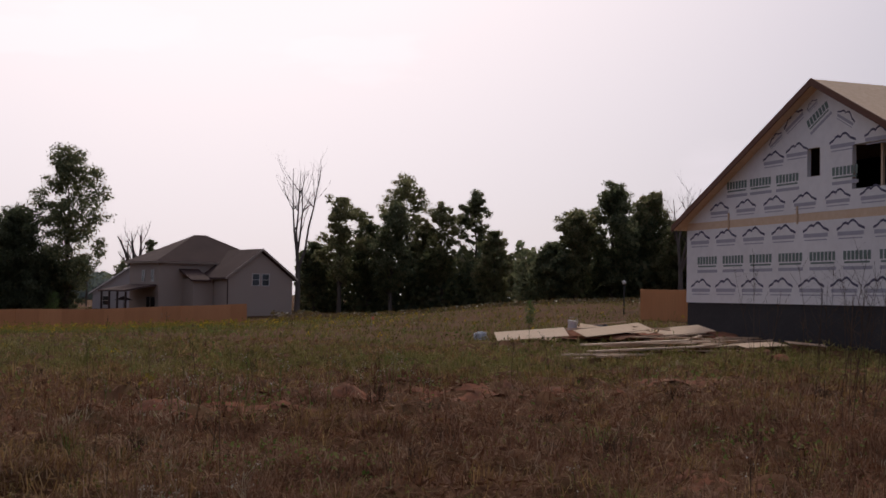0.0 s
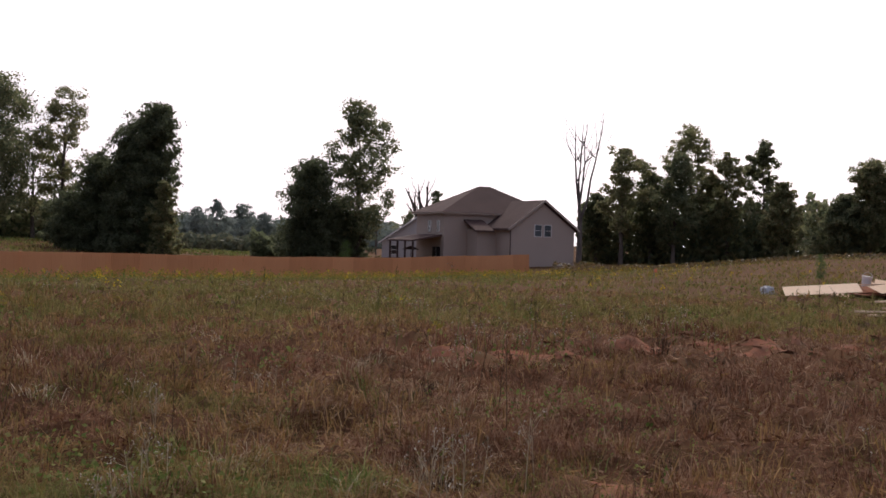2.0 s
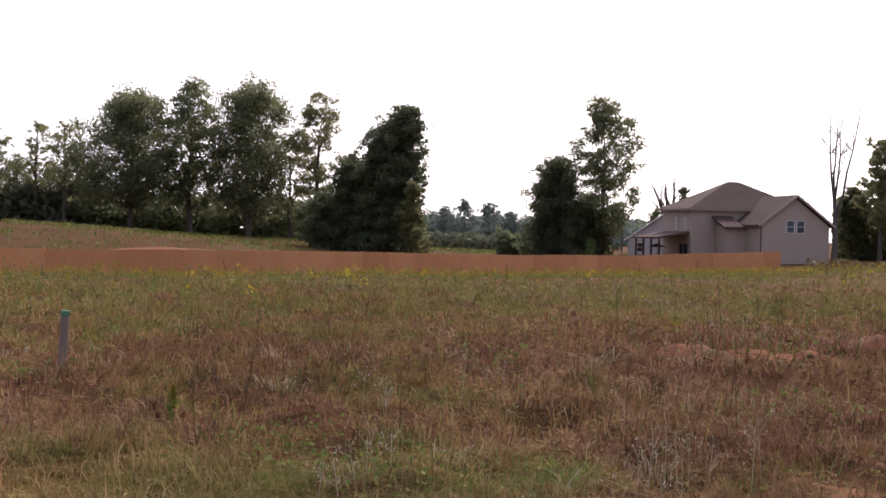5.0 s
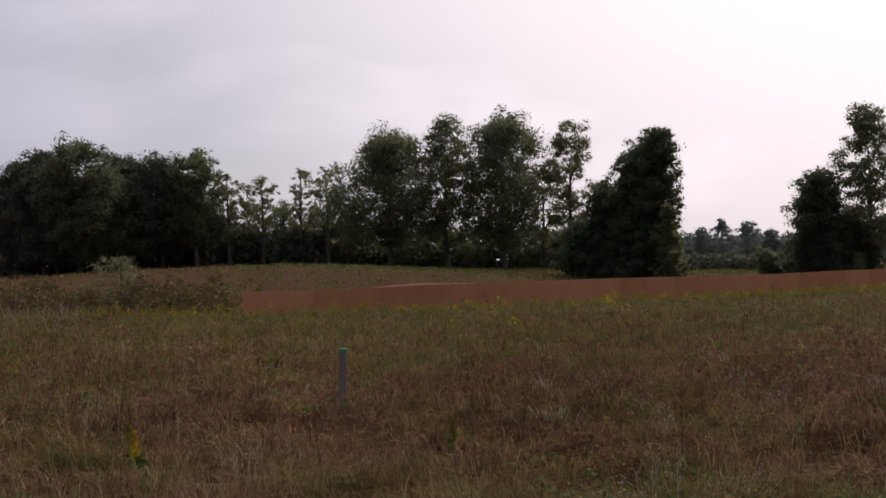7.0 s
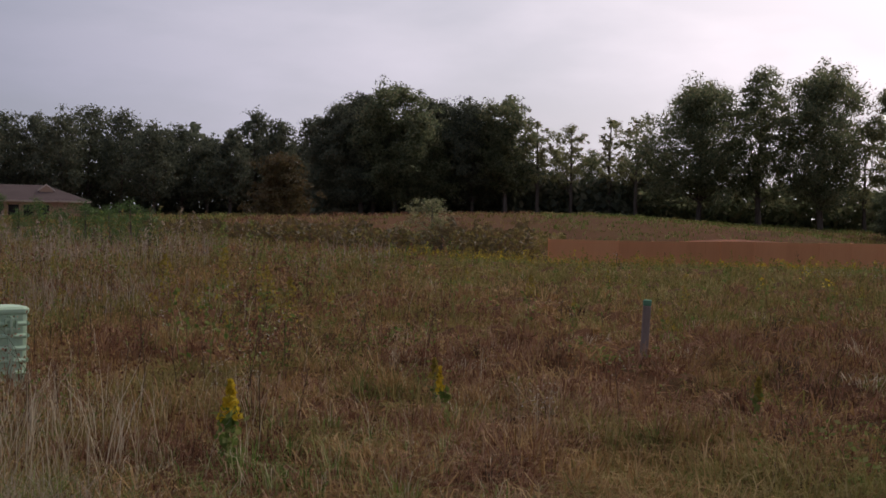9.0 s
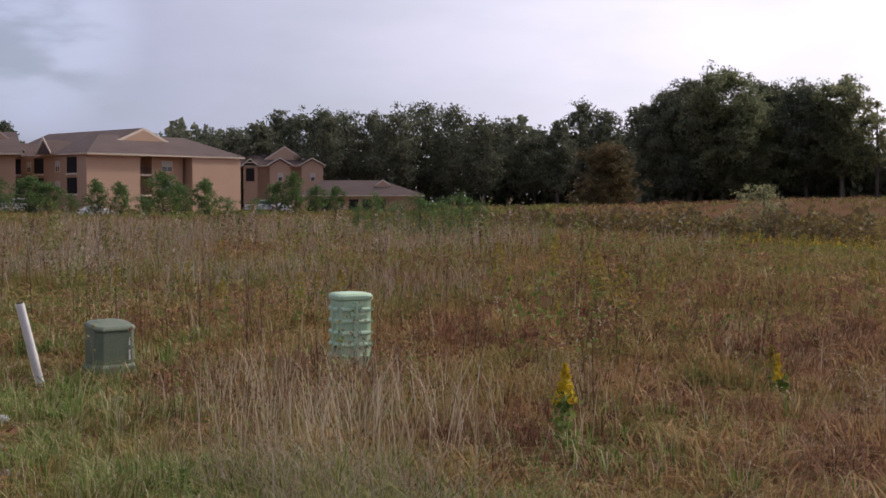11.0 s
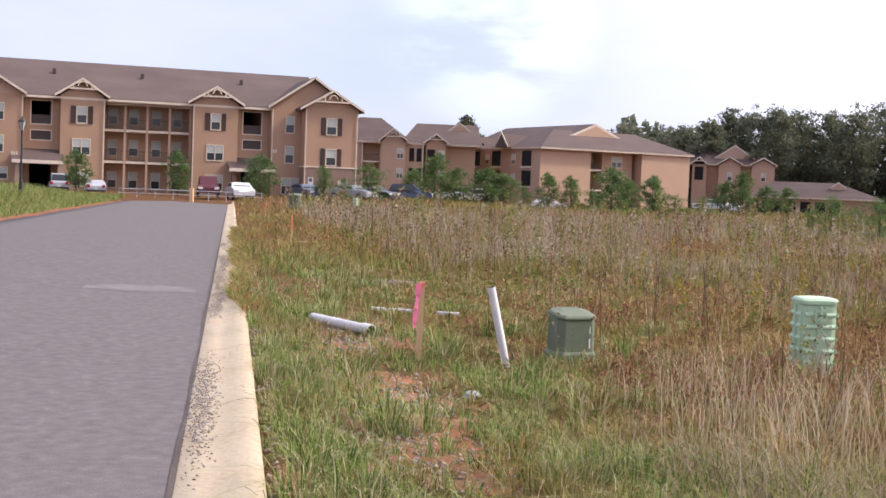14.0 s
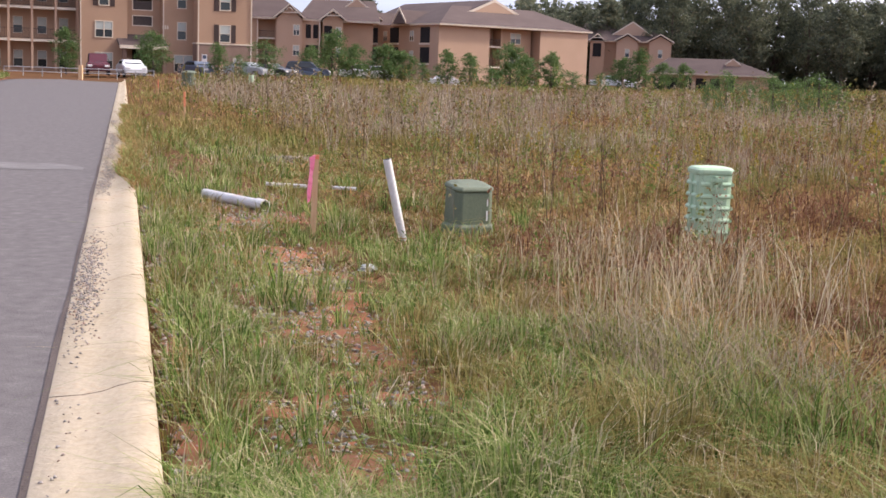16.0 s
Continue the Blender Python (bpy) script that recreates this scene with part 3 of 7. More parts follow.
def small_leaves(centres, sizes):
    """Leaf sprays as single tilted triangles."""
    n = len(centres)
    a = rng.normal(size=(n, 3))
    a /= np.linalg.norm(a, axis=1, keepdims=True)
    b = np.cross(a, rng.normal(size=(n, 3)))
    b /= np.linalg.norm(b, axis=1, keepdims=True)
    s, c = np.asarray(sizes)[:, None], np.asarray(centres)
    v = np.stack([c - a * s * 0.5 - b * s * 0.15, c + a * s * 0.55 - b * s * 0.1, c + b * s * 0.4], 1).reshape(-1, 3)
    return v, np.arange(3 * n).reshape(-1, 3)


def tree_meshes(tall, radius, shape, limbs, twigs, per_puff, leaf, puff, leaf_mat, seed, lean=(0.0, 0.0)):
    """A trunk with limbs, and a crown of leaf sprays gathered in puffs about the twigs."""
    global rng
    rng = np.random.default_rng(seed)
    start, env = ENVELOPES[shape]
    bm = bmesh.new()
    trunk_r = 0.018 * tall + 0.05
    bend = rng.normal(0, 0.012 * tall, (6, 2))
    bend[0] = 0
    stem_top = tall * (0.72 if shape in ("oak", "airy", "tall") else 0.92)
    heights = np.linspace(-0.3, stem_top, 6)
    tilt = (heights.clip(0) / tall) ** 1.5
    spine = np.stack([bend[:, 0].cumsum() * 0.5 + lean[0] * tilt, bend[:, 1].cumsum() * 0.5 + lean[1] * tilt, heights], -1)
    add_tube(bm, spine, np.linspace(trunk_r, trunk_r * 0.18, 6), 7)
    puffs = []
    for k in range(limbs):
        t = (k + rng.uniform(0, 0.9)) / limbs
        z1 = tall * (start + (0.93 - start) * t)
        turn = k * 2.4 + rng.uniform(-0.5, 0.5)
        out = radius * env(t) * (rng.uniform(0.6, 0.98) if shape in ("cone", "dense") else rng.uniform(0.35, 1.0))
        z0 = min(stem_top * 0.97, max(tall * start * 0.75, z1 - out * rng.uniform(0.5, 1.1) - 0.06 * tall))
        p0 = np.array([np.interp(z0, heights, spine[:, 0]), np.interp(z0, heights, spine[:, 1]), z0])
        cx, cy = np.interp(z1, heights, spine[:, 0]), np.interp(z1, heights, spine[:, 1])
        p2 = np.array([cx + math.cos(turn) * out, cy + math.sin(turn) * out, min(z1, tall)])
        p1 = (p0 + p2) / 2 + [0, 0, 0.08 * out]
        r0 = trunk_r * 0.38 * (1.1 - t)
        add_tube(bm, (p0, p1, p2), (r0, r0 * 0.6, r0 * 0.15), 5, False)
        for j in range(twigs):
            if shape in ("cone", "dense"):
                w, loose = rng.uniform(0.3, 1.05), 0.21 * radius + 0.15
            else:
                w, loose = 1.05 - 0.5 * rng.uniform(0, 1) ** 2.2, 0.15 * radius + 0.1
            base = p0 + (p2 - p0) * w + [0, 0, 0.05 * out]
            tip = base + rng.normal(0, loose, 3) * [1, 1, 0.75]
            tip[2] = min(tip[2], tall * (0.95 + 0.03 * rng.normal()))
            if shape in ("cone", "dense"):
                tip[2] = max(tip[2], 0.4)
            puffs.append(tip)
    puffs += [np.array([spine[-1, 0], spine[-1, 1], tall * 0.93]) + rng.normal(0, 0.13 * radius, 3) for _ in range(7)]
    trunk_me = bpy.data.meshes.new("trunk")
    bm.to_mesh(trunk_me)
    bm.free()
    trunk_me.materials.append(MAT["bark"])
    puffs = np.array(puffs)
    count = rng.poisson(per_puff, len(puffs)).clip(6)
    size = puff * rng.uniform(0.6, 1.25, len(puffs))
    way = rng.normal(0, 1, (count.sum(), 3))
    far = 1.12 * rng.uniform(0, 1, len(way)) ** 0.5
    way *= (far / np.linalg.norm(way, axis=1))[:, None]
    c = np.repeat(puffs, count, 0) + way * np.repeat(size, count)[:, None] * [1.25, 1.25, 0.85]
    on = c[:, 2] > 0.1
    c, far = c[on], far[on]
    v, f = small_leaves(c, leaf * rng.uniform(0.6, 1.25, len(c)) * (1.3 - 0.4 * far))
    return trunk_me, tri_mesh("crown", v, f, leaf_mat)


def tree(az, d, top, half_width, shape, leaf_mat, label, limbs=22, twigs=5, per_puff=46, leaf=0.55, puff=0.6, seed=1, base=None, lean=0.0, name="tree", group=""):
    """A tree whose tip stands top degrees above eye level."""
    p = polar(az, d)
    z = ground_z(p) if base is None else base
    tall = (EYE + d * math.tan(radians(top)) - z) * 1.035
    radius = 1.13 * d * math.tan(radians(half_width))
    turn = radians(az - seed * 47 % 360)
    trunk_me, crown_me = tree_meshes(tall, radius, shape, int(limbs * (1.25 if shape in ("cone", "dense") or d > 240 else 0.85)), int(twigs * (2.6 if shape in ("cone", "dense") or d > 240 else 3.4)), int(per_puff * ((1.45 if shape == "oak" else 1.1) if d < 240 else 0.5)), leaf * (0.60 if d < 240 else 0.68), puff * 0.86 * radius / 3.5, MAT[leaf_mat], seed, (lean * math.cos(turn), lean * math.sin(turn)))
    t = thing(name, pose(p[0], p[1], z - 0.05, 0, 0, seed * 47 % 360), label, "tree", group)
    part_of("trunk", trunk_me, t)
    part_of("crown", crown_me, t)
    return t


# the group by the two-storey house and the ivy-clad one
tree(26.3, 140, 6.35, 1.5, "tall", "leaf_dark", "tall dark broadleaf tree with an open ragged crown", 30, 5, 42, 0.55, 0.62, 11)
tree(28.4, 137, 3.45, 1.3, "cone", "leaf_ivy", "squat dark tree thick with leaves beside a taller one", 34, 5, 60, 0.55, 0.85, 12)
tree(27.3, 139, 1.6, 0.9, "dense", "leaf_ivy", "low dark tree under a taller one", 20, 5, 50, 0.5, 0.8, 13)
tree(26.6, 141, 1.2, 0.6, "dense", "leaf_ivy", "low dark tree under a taller one", 20, 5, 50, 0.5, 0.8, 113)
tree(35.65, 134, 5.6, 1.25, "cone", "leaf_ivy", "tall conical tree wholly overgrown with ivy", 46, 6, 62, 0.55, 0.75, 14, lean=1.6)
tree(36.55, 136, 4.75, 1.15, "cone", "leaf_ivy", "ivy-grown shoulder of a tall tree", 30, 6, 58, 0.55, 0.8, 15, lean=0.8)
tree(37.5, 139, 3.3, 1.15, "cone", "leaf_ivy", "lower ivy-grown tree against a taller one", 26, 6, 54, 0.55, 0.8, 17)
tree(38.6, 142, 1.7, 1.0, "dense", "leaf_ivy", "low ivy-grown tree against a taller one", 22, 6, 50, 0.55, 0.8, 18)
tree(34.9, 130, 2.3, 0.6, "cone", "leaf_mid", "slender leafy tree at the edge of the ivy", 18, 5, 40, 0.5, 0.7, 16)
# the open row of big trees beyond the mound
tree(39.2, 168, 6.25, 1.15, "airy", "leaf_mid", "tall open-crowned tree showing sky between its boughs", 22, 5, 34, 0.55, 0.62, 21)
tree(40.3, 172, 4.2, 0.9, "airy", "leaf_mid", "thin open tree among taller ones", 16, 4, 30, 0.5, 0.6, 22)
tree(42.1, 165, 6.55, 2.3, "oak", "leaf_dark", "big spreading dark oak with a bare lower trunk", 34, 6, 52, 0.6, 0.66, 23)
tree(44.7, 168, 6.5, 1.5, "oak", "leaf_dark", "tall narrow oak with an open crown", 24, 5, 42, 0.55, 0.62, 24)
tree(47.3, 165, 5.8, 2.35, "oak", "leaf_dark", "big spreading dark oak with a bare lower trunk", 34, 6, 52, 0.6, 0.66, 25)
tree(50.0, 172, 4.5, 0.72, "pine", "leaf_mid", "slim bare-stemmed tree with a light flat crown", 14, 4, 24, 0.5, 0.62, 26)
tree(51.2, 175, 4.45, 0.62, "pine", "leaf_mid", "slim bare-stemmed tree with a light flat crown", 14, 4, 24, 0.5, 0.62, 27)
tree(52.9, 174, 4.1, 0.75, "pine", "leaf_mid", "slim bare-stemmed tree with a light flat crown", 14, 4, 26, 0.5, 0.62, 28)
tree(54.4, 172, 4.3, 0.7, "pine", "leaf_mid", "slim bare-stemmed tree with a light flat crown", 14, 4, 28, 0.5, 0.62, 29)
for k, (az, top, hw) in enumerate(((49.4, 3.0, 0.9), (50.6, 2.6, 0.9), (52.0, 2.9, 0.9), (53.6, 3.0, 0.9), (55.0, 2.8, 0.9))):
    tree(az, 178 + k, top, hw, "dense", "leaf_mid" if k % 2 else "leaf_dark", "low thin tree in the gap between woods", 14, 5, 34, 0.55, 0.85, 130 + k)
# the dense wood
for k, (az, top, hw) in enumerate(((55.8, 5.15, 1.0), (57.3, 5.0, 1.15), (58.9, 5.1, 1.2), (60.8, 5.65, 1.4), (62.3, 5.3, 1.2), (63.4, 4.75, 1.0), (59.8, 4.4, 1.3), (61.7, 4.2, 1.3), (56.6, 3.8, 1.1))):
    tree(az, 170 + (k % 3) * 4, top, hw * 1.25, "oak" if k else "airy", "leaf_wood" if k % 3 else "leaf_dark", "tall broadleaf tree in a dense dark wood", 28, 6, 44, 0.62, 0.7, 40 + k, group="trees of the wood")
tree(65.95, 150, 2.45, 1.15, "cone", "leaf_turning", "conical tree turning brown before the wood", 26, 6, 46, 0.5, 0.7, 61)
for k, (az, top, hw) in enumerate(((64.6, 4.1, 0.85), (66.0, 4.0, 0.8), (67.1, 4.4, 0.8), (68.1, 3.5, 0.7), (69.1, 3.1, 0.9), (70.2, 3.65, 0.85), (71.4, 3.65, 0.85), (72.8, 4.15, 0.95), (74.2, 4.3, 1.0), (75.3, 4.0, 0.95), (76.3, 3.95, 0.9), (77.5, 4.0, 0.95), (78.6, 4.05, 0.9), (79.7, 3.9, 0.8), (80.5, 4.0, 0.6), (81.4, 3.45, 0.8), (82.6, 3.15, 0.9), (83.8, 3.05, 0.9), (84.9, 3.0, 0.9), (86.0, 2.8, 0.9), (92.1, 3.35, 0.5))):
    tree(az, 255 + (k % 3) * 7, top, hw * 1.3, "oak", "leaf_wood", "tall broadleaf tree in the far wood", 22, 5, 34, 0.95, 0.72, 70 + k, base=0.6, group="trees of the wood")
# beyond the lumber and the two-storey house
for k, (az, top, hw, shape) in enumerate(((14.5, 4.5, 0.95, "airy"), (13.2, 3.4, 0.9, "oak"), (11.4, 5.5, 1.0, "airy"), (12.2, 4.2, 0.9, "oak"), (9.9, 4.2, 0.75, "airy"), (8.4, 4.85, 0.8, "oak"), (7.5, 3.0, 0.75, "oak"), (15.6, 2.4, 0.7, "oak"), (10.6, 3.2, 0.8, "oak"))):
    tree(az, 158 + (k % 3) * 5, top, hw, shape, "leaf_dark" if k % 2 else "leaf_mid", "ragged broadleaf tree at the field's far edge", 22, 5, 36, 0.6, 0.66, 100 + k, group="trees at the field's edge")
for k, (az, top, hw) in enumerate(((3.9, 4.05, 0.85), (2.3, 5.25, 1.05), (0.6, 4.9, 0.9), (5.0, 2.5, 0.8), (-0.8, 3.6, 0.9), (1.4, 3.8, 1.2), (-2.4, 4.0, 1.2), (-4.4, 4.2, 1.2))):
    tree(az, 135 + (k % 3) * 4, top, hw, "oak", "leaf_dark" if k % 2 else "leaf_mid", "dense broadleaf tree behind the unfinished house", 26, 6, 44, 0.55, 0.72, 120 + k, group="trees at the field's edge")
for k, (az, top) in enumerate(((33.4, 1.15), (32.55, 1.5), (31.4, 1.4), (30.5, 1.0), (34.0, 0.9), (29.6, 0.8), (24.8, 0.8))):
    tree(az, 350 + 9 * k, top, 0.55, "oak", "leaf_hazed", "distant tree beyond the fence, haze in its leaf colour", 14, 4, 26, 1.1, 0.75, 150 + k, base=-1.0, group="distant trees")


def dead_tree(az, d, top, spread, stems, label, seed, thick=1.0):
    r = random.Random(seed)
    p = polar(az, d)
    z = ground_z(p)
    tall = EYE + d * math.tan(radians(top)) - z
    t = thing("dead_tree", pose(p[0], p[1], z - 0.05), label, "tree")
    bm = bmesh.new()

    def limb(a, way, length, rad, depth):
        pts, rads = [a], [rad]
        for k in range(5):
            way = (way + Vector((r.uniform(-0.2, 0.2), r.uniform(-0.2, 0.2), r.uniform(-0.02, 0.16)))).normalized()
            pts.append(pts[-1] + way * length / 5)
            rads.append(rad * (1 - 0.17 * (k + 1)))
        add_tube(bm, pts, rads, 6)
        if depth:
            for k in range(3 + depth):
                i = r.randrange(2, 5)
                side = Vector((r.uniform(-1, 1), r.uniform(-1, 1), r.uniform(0.5, 1.3))).normalized()
                limb(pts[i], side, length * r.uniform(0.28, 0.5), rads[i] * 0.55, depth - 1)

    fork = tall * 0.3
    add_tube(bm, ((0, 0, -0.2), (0.05, 0, fork * 0.5), (0, 0.05, fork)), (0.3 * thick, 0.24 * thick, 0.21 * thick), 8)
    for k in range(stems):
        a = 2 * math.pi * k / stems + r.uniform(-0.3, 0.3)
        limb(Vector((0, 0, fork * r.uniform(0.85, 1.0))), Vector((spread * math.cos(a), spread * math.sin(a), 1)).normalized(), (tall - fork) * r.uniform(0.85, 1.0), 0.15 * thick, 2)
    part("trunk", bm, MAT["dead_wood"], t)
    return t


dead_tree(16.35, 152, 6.2, 0.2, 4, "tall bare dead tree with thin grey branches", 5, 1.3)
dead_tree(23.45, 186, 2.85, 0.3, 3, "stubby dead tree with thick forked limbs", 21, 3.0)
tree(22.75, 190, 2.3, 0.42, "oak", "leaf_dark", "small leafy tree behind the roof", 12, 4, 30, 0.5, 0.7, 171)
tree(23.9, 192, 1.3, 0.5, "dense", "leaf_dark", "low bushy tree behind the house", 12, 4, 30, 0.5, 0.7, 172)
dead_tree(-0.7, 125, 5.3, 0.3, 4, "bare dead tree among leafy ones", 9)


def thicket(name, az0, az1, d, depth, top, count, leaf, mat, label, ragged=0.5):
    """Undergrowth along an arc, of leaf sprays heaped to an uneven top."""
    az = rng.uniform(az0, az1, count)
    dd = d + rng.uniform(0, depth, count)
    x, y = -np.sin(np.radians(az)) * dd, np.cos(np.radians(az)) * dd
    wave = np.array([noise.noise(Vector((a * 1.1, 0.3, d * 0.1))) * 0.6 + noise.noise(Vector((a * 4.3, 2.3, 1))) * 0.4 for a in az])
    tall = np.maximum(0.4, (EYE + dd * np.tan(np.radians(top)) - height(x, y)) * (1 + ragged * wave))
    z = height(x, y) + tall * rng.uniform(0, 1, count) ** 1.25
    v, f = leaves(np.stack([x, y, z], -1), leaf * rng.uniform(0.6, 1.3, count))
    return tagged(new(name, tri_mesh(name, v, f, MAT[mat])), label, "undergrowth", kind="stuff")


thicket("undergrowth", 34.5, 50, 172, 10, 1.35, 10000, 0.95, "leaf_dark", "dark undergrowth beneath the row of oaks")
thicket("undergrowth", 55, 64.5, 176, 10, 3.1, 9000, 1.0, "leaf_wood", "dark undergrowth of the wood")
thicket("undergrowth", 48, 56, 174, 10, 1.9, 7000, 1.0, "leaf_wood", "dark undergrowth of the wood")
thicket("undergrowth", 63, 87, 268, 16, 3.0, 20000, 1.45, "leaf_wood", "dark undergrowth of the far wood")
thicket("undergrowth", 5.8, 16.4, 162, 10, 1.9, 14000, 0.75, "leaf_dark", "dark undergrowth at the field's edge")
thicket("undergrowth", -6, 6.6, 138, 8, 2.0, 13000, 0.7, "leaf_dark", "undergrowth behind the unfinished house")
thicket("undergrowth", 26.2, 31, 148, 5, 0.25, 4000, 0.6, "leaf_ivy", "dark undergrowth behind the fence")
thicket("undergrowth", 29, 35.5, 190, 25, 0.0, 6000, 0.9, "leaf_wood", "hazy low trees beyond the fence")
thicket("brush", -4, 17.5, 104, 38, -0.75, 7000, 0.27, "leaf_turning", "dark weedy brush on the rise before the trees", 0.5)
thicket("distant_woods", 23.5, 36, 375, 40, 0.7, 9000, 2.0, "leaf_hazed", "distant woods with haze in their leaf colour")


# ---- buildings ----
MESHES = {}


def shared(key, make, mat):
    if key not in MESHES:
        bm = make()
        me = bpy.data.meshes.new(key[0])
        bm.to_mesh(me)
        bm.free()
        me.materials.append(mat)
        MESHES[key] = me
    return MESHES[key]


def frame_bm(w, h, bar=0.08, deep=0.07, mullions=0, cross=False):
    """A frame with its bars in one piece: a grid of cells whose panes are left open."""
    xs, zs = [0.0, bar], [0.0, bar]
    for k in range(mullions):
        c = w * (k + 1) / (mullions + 1)
        xs += [c - bar / 2, c + bar / 2]
    if cross:
        zs += [h * 0.5 - 0.025, h * 0.5 + 0.025]
    xs, zs = xs + [w - bar, w], zs + [h - bar, h]
    solid = {(i, j) for i in range(len(xs) - 1) for j in range(len(zs) - 1) if i % 2 == 0 or j % 2 == 0}
    bm = bmesh.new()
    front = {(i, j): bm.verts.new((x, -deep, z)) for i, x in enumerate(xs) for j, z in enumerate(zs)}
    back = {(i, j): bm.verts.new((x, 0.0, z)) for i, x in enumerate(xs) for j, z in enumerate(zs)}
    for i, j in solid:
        q = ((i, j), (i + 1, j), (i + 1, j + 1), (i, j + 1))
        bm.faces.new([front[k] for k in q])
        bm.faces.new([back[k] for k in q][::-1])
        for a, b, n in ((q[0], q[1], (i, j - 1)), (q[1], q[2], (i + 1, j)), (q[2], q[3], (i, j + 1)), (q[3], q[0], (i - 1, j))):
            if n not in solid:
                bm.faces.new((front[b], front[a], back[a], back[b]))
    return bm


def window(parent, x, y, z, w, h, double=False, shutters=False, blind=0.5, side=False, bar=0.09, trim="trim"):
    """A framed sash window on the wall face; side: on a wall that runs along y."""
    turn = pose(x, y, z, 0, 0, -90) if side else pose(x, y, z)
    f = part_of("window", shared(("window_frame", w, h, double, bar, trim), lambda: frame_bm(w, h, bar, 0.07, 1 if double else 0, True), MAT[trim]), parent, turn)
    n = 2 if double else 1
    pw = (w - bar * (n + 1)) / n
    for k in range(n):
        px = bar + k * (pw + bar)
        part_of("pane", shared(("pane", pw, h), lambda: box(0, pw, -0.03, -0.005, bar, h - bar), MAT["glass"]), f, pose(px, 0, 0))
        if blind:
            part_of("blind", shared(("blind", pw, h, blind), lambda: box(0.01, pw - 0.01, -0.036, -0.031, h - bar - (h - 2 * bar) * blind, h - bar - 0.01), MAT["blind"]), f, pose(px, 0, 0))
    if shutters:
        for px in (-0.52, w + 0.07):
            def make():
                bm = box(0, 0.45, -0.05, 0, -0.02, h + 0.02)
                for j in range(8):
                    add_box(bm, 0.05, 0.40, -0.065, -0.05, 0.08 + j * (h - 0.1) / 8, 0.08 + (j + 0.6) * (h - 0.1) / 8)
                return bm
            part_of("shutter", shared(("shutter", h), make, MAT["shutter"]), parent, turn @ pose(px, 0, 0))
    return f


def prism_x(outline, x0, x1):
    bm = prism(outline, -x1, -x0)
    bmesh.ops.transform(bm, matrix=pose(0, 0, 0, 0, 0, 90), verts=bm.verts)
    return bm  # outline in y and z, drawn out along x


def chevron(x0, xa, x1, ze, za, thick):
    return [(x0, ze - thick), (x0, ze), (xa, za), (x1, ze), (x1, ze - thick), (xa, za - thick)]


def gable_roof(parent, x0, xa, x1, ze, za, y0, y1, mat="shingle", trim="trim", truss=False, name="roof", barge=0.24):
    """A roof with its ridge along y: two slopes, barge boards on the front, and a braced peak if truss."""
    r = part(name, prism(chevron(x0, xa, x1, ze, za, 0.22), y0, y1), MAT[mat], parent)
    part("barge_board", prism(chevron(x0 - 0.03, xa, x1 + 0.03, ze + 0.02, za + 0.03, barge), y0 - 0.06, y0 - 0.003), MAT[trim], r, "painted barge board")
    if truss:
        h = za - ze
        zt = za - h * 0.62
        bm = box(xa - (x1 - x0) * 0.28, xa + (x1 - x0) * 0.28, y0 - 0.05, y0 + 0.06, zt - 0.07, zt + 0.07)
        for dx in (-0.85, 0.85):
            add_box(bm, xa + dx - 0.07, xa + dx + 0.07, y0 - 0.04, y0 + 0.05, zt, za - 0.2 - h * abs(dx) / (xa - x0))
        arch = [(xa + 0.42 * math.cos(a), zt + 0.25 + 0.42 * math.sin(a)) for a in np.linspace(0, math.pi, 9)]
        add_tube(bm, [(x, y0, z) for x, z in arch], [0.07] * 9, 5)
        part("gable_truss", bm, MAT[trim], r, "cream gable bracing")
    return r


def gable_wall(parent, x0, xa, x1, z0, ze, za, y0, y1, mat, name="wall"):
    return part(name, prism([(x0, z0), (x0, ze), (xa, za), (x1, ze), (x1, z0)], y0, y1), MAT[mat], parent)


def wall(parent, x0, x1, y0, y1, z0, z1, mat, name="wall"):
    return part(name, box(x0, x1, y0, y1, z0, z1), MAT[mat], parent)


def hip_roof(parent, x0, x1, y0, y1, ze, zr, rx0, rx1, ry0, ry1, mat="shingle", trim="trim", fascia=0.26):
    bm = bmesh.new()
    low = [bm.verts.new(p) for p in ((x0, y0, ze), (x1, y0, ze), (x1, y1, ze), (x0, y1, ze))]
    top = [bm.verts.new(p) for p in ((rx0, ry0, zr), (rx1, ry1, zr))]
    bm.faces.new((low[0], low[1], top[1], top[0]) if ry0 == ry1 else (low[0], low[1], top[0]))
    if ry0 == ry1:
        bm.faces.new((low[1], low[2], top[1]))
        bm.faces.new((low[2], low[3], top[0], top[1]))
        bm.faces.new((low[3], low[0], top[0]))
    else:
        bm.faces.new((low[1], low[2], top[1], top[0]))
        bm.faces.new((low[2], low[3], top[1]))
        bm.faces.new((low[3], low[0], top[0], top[1]))
    bm.faces.new(low[::-1])
    bmesh.ops.recalc_face_normals(bm, faces=bm.faces)
    r = part("roof", bm, MAT[mat], parent)
    part("fascia", box(x0 + 0.05, x1 - 0.05, y0 + 0.05, y1 - 0.05, ze - fascia, ze - 0.004), MAT[trim], r)
    return r


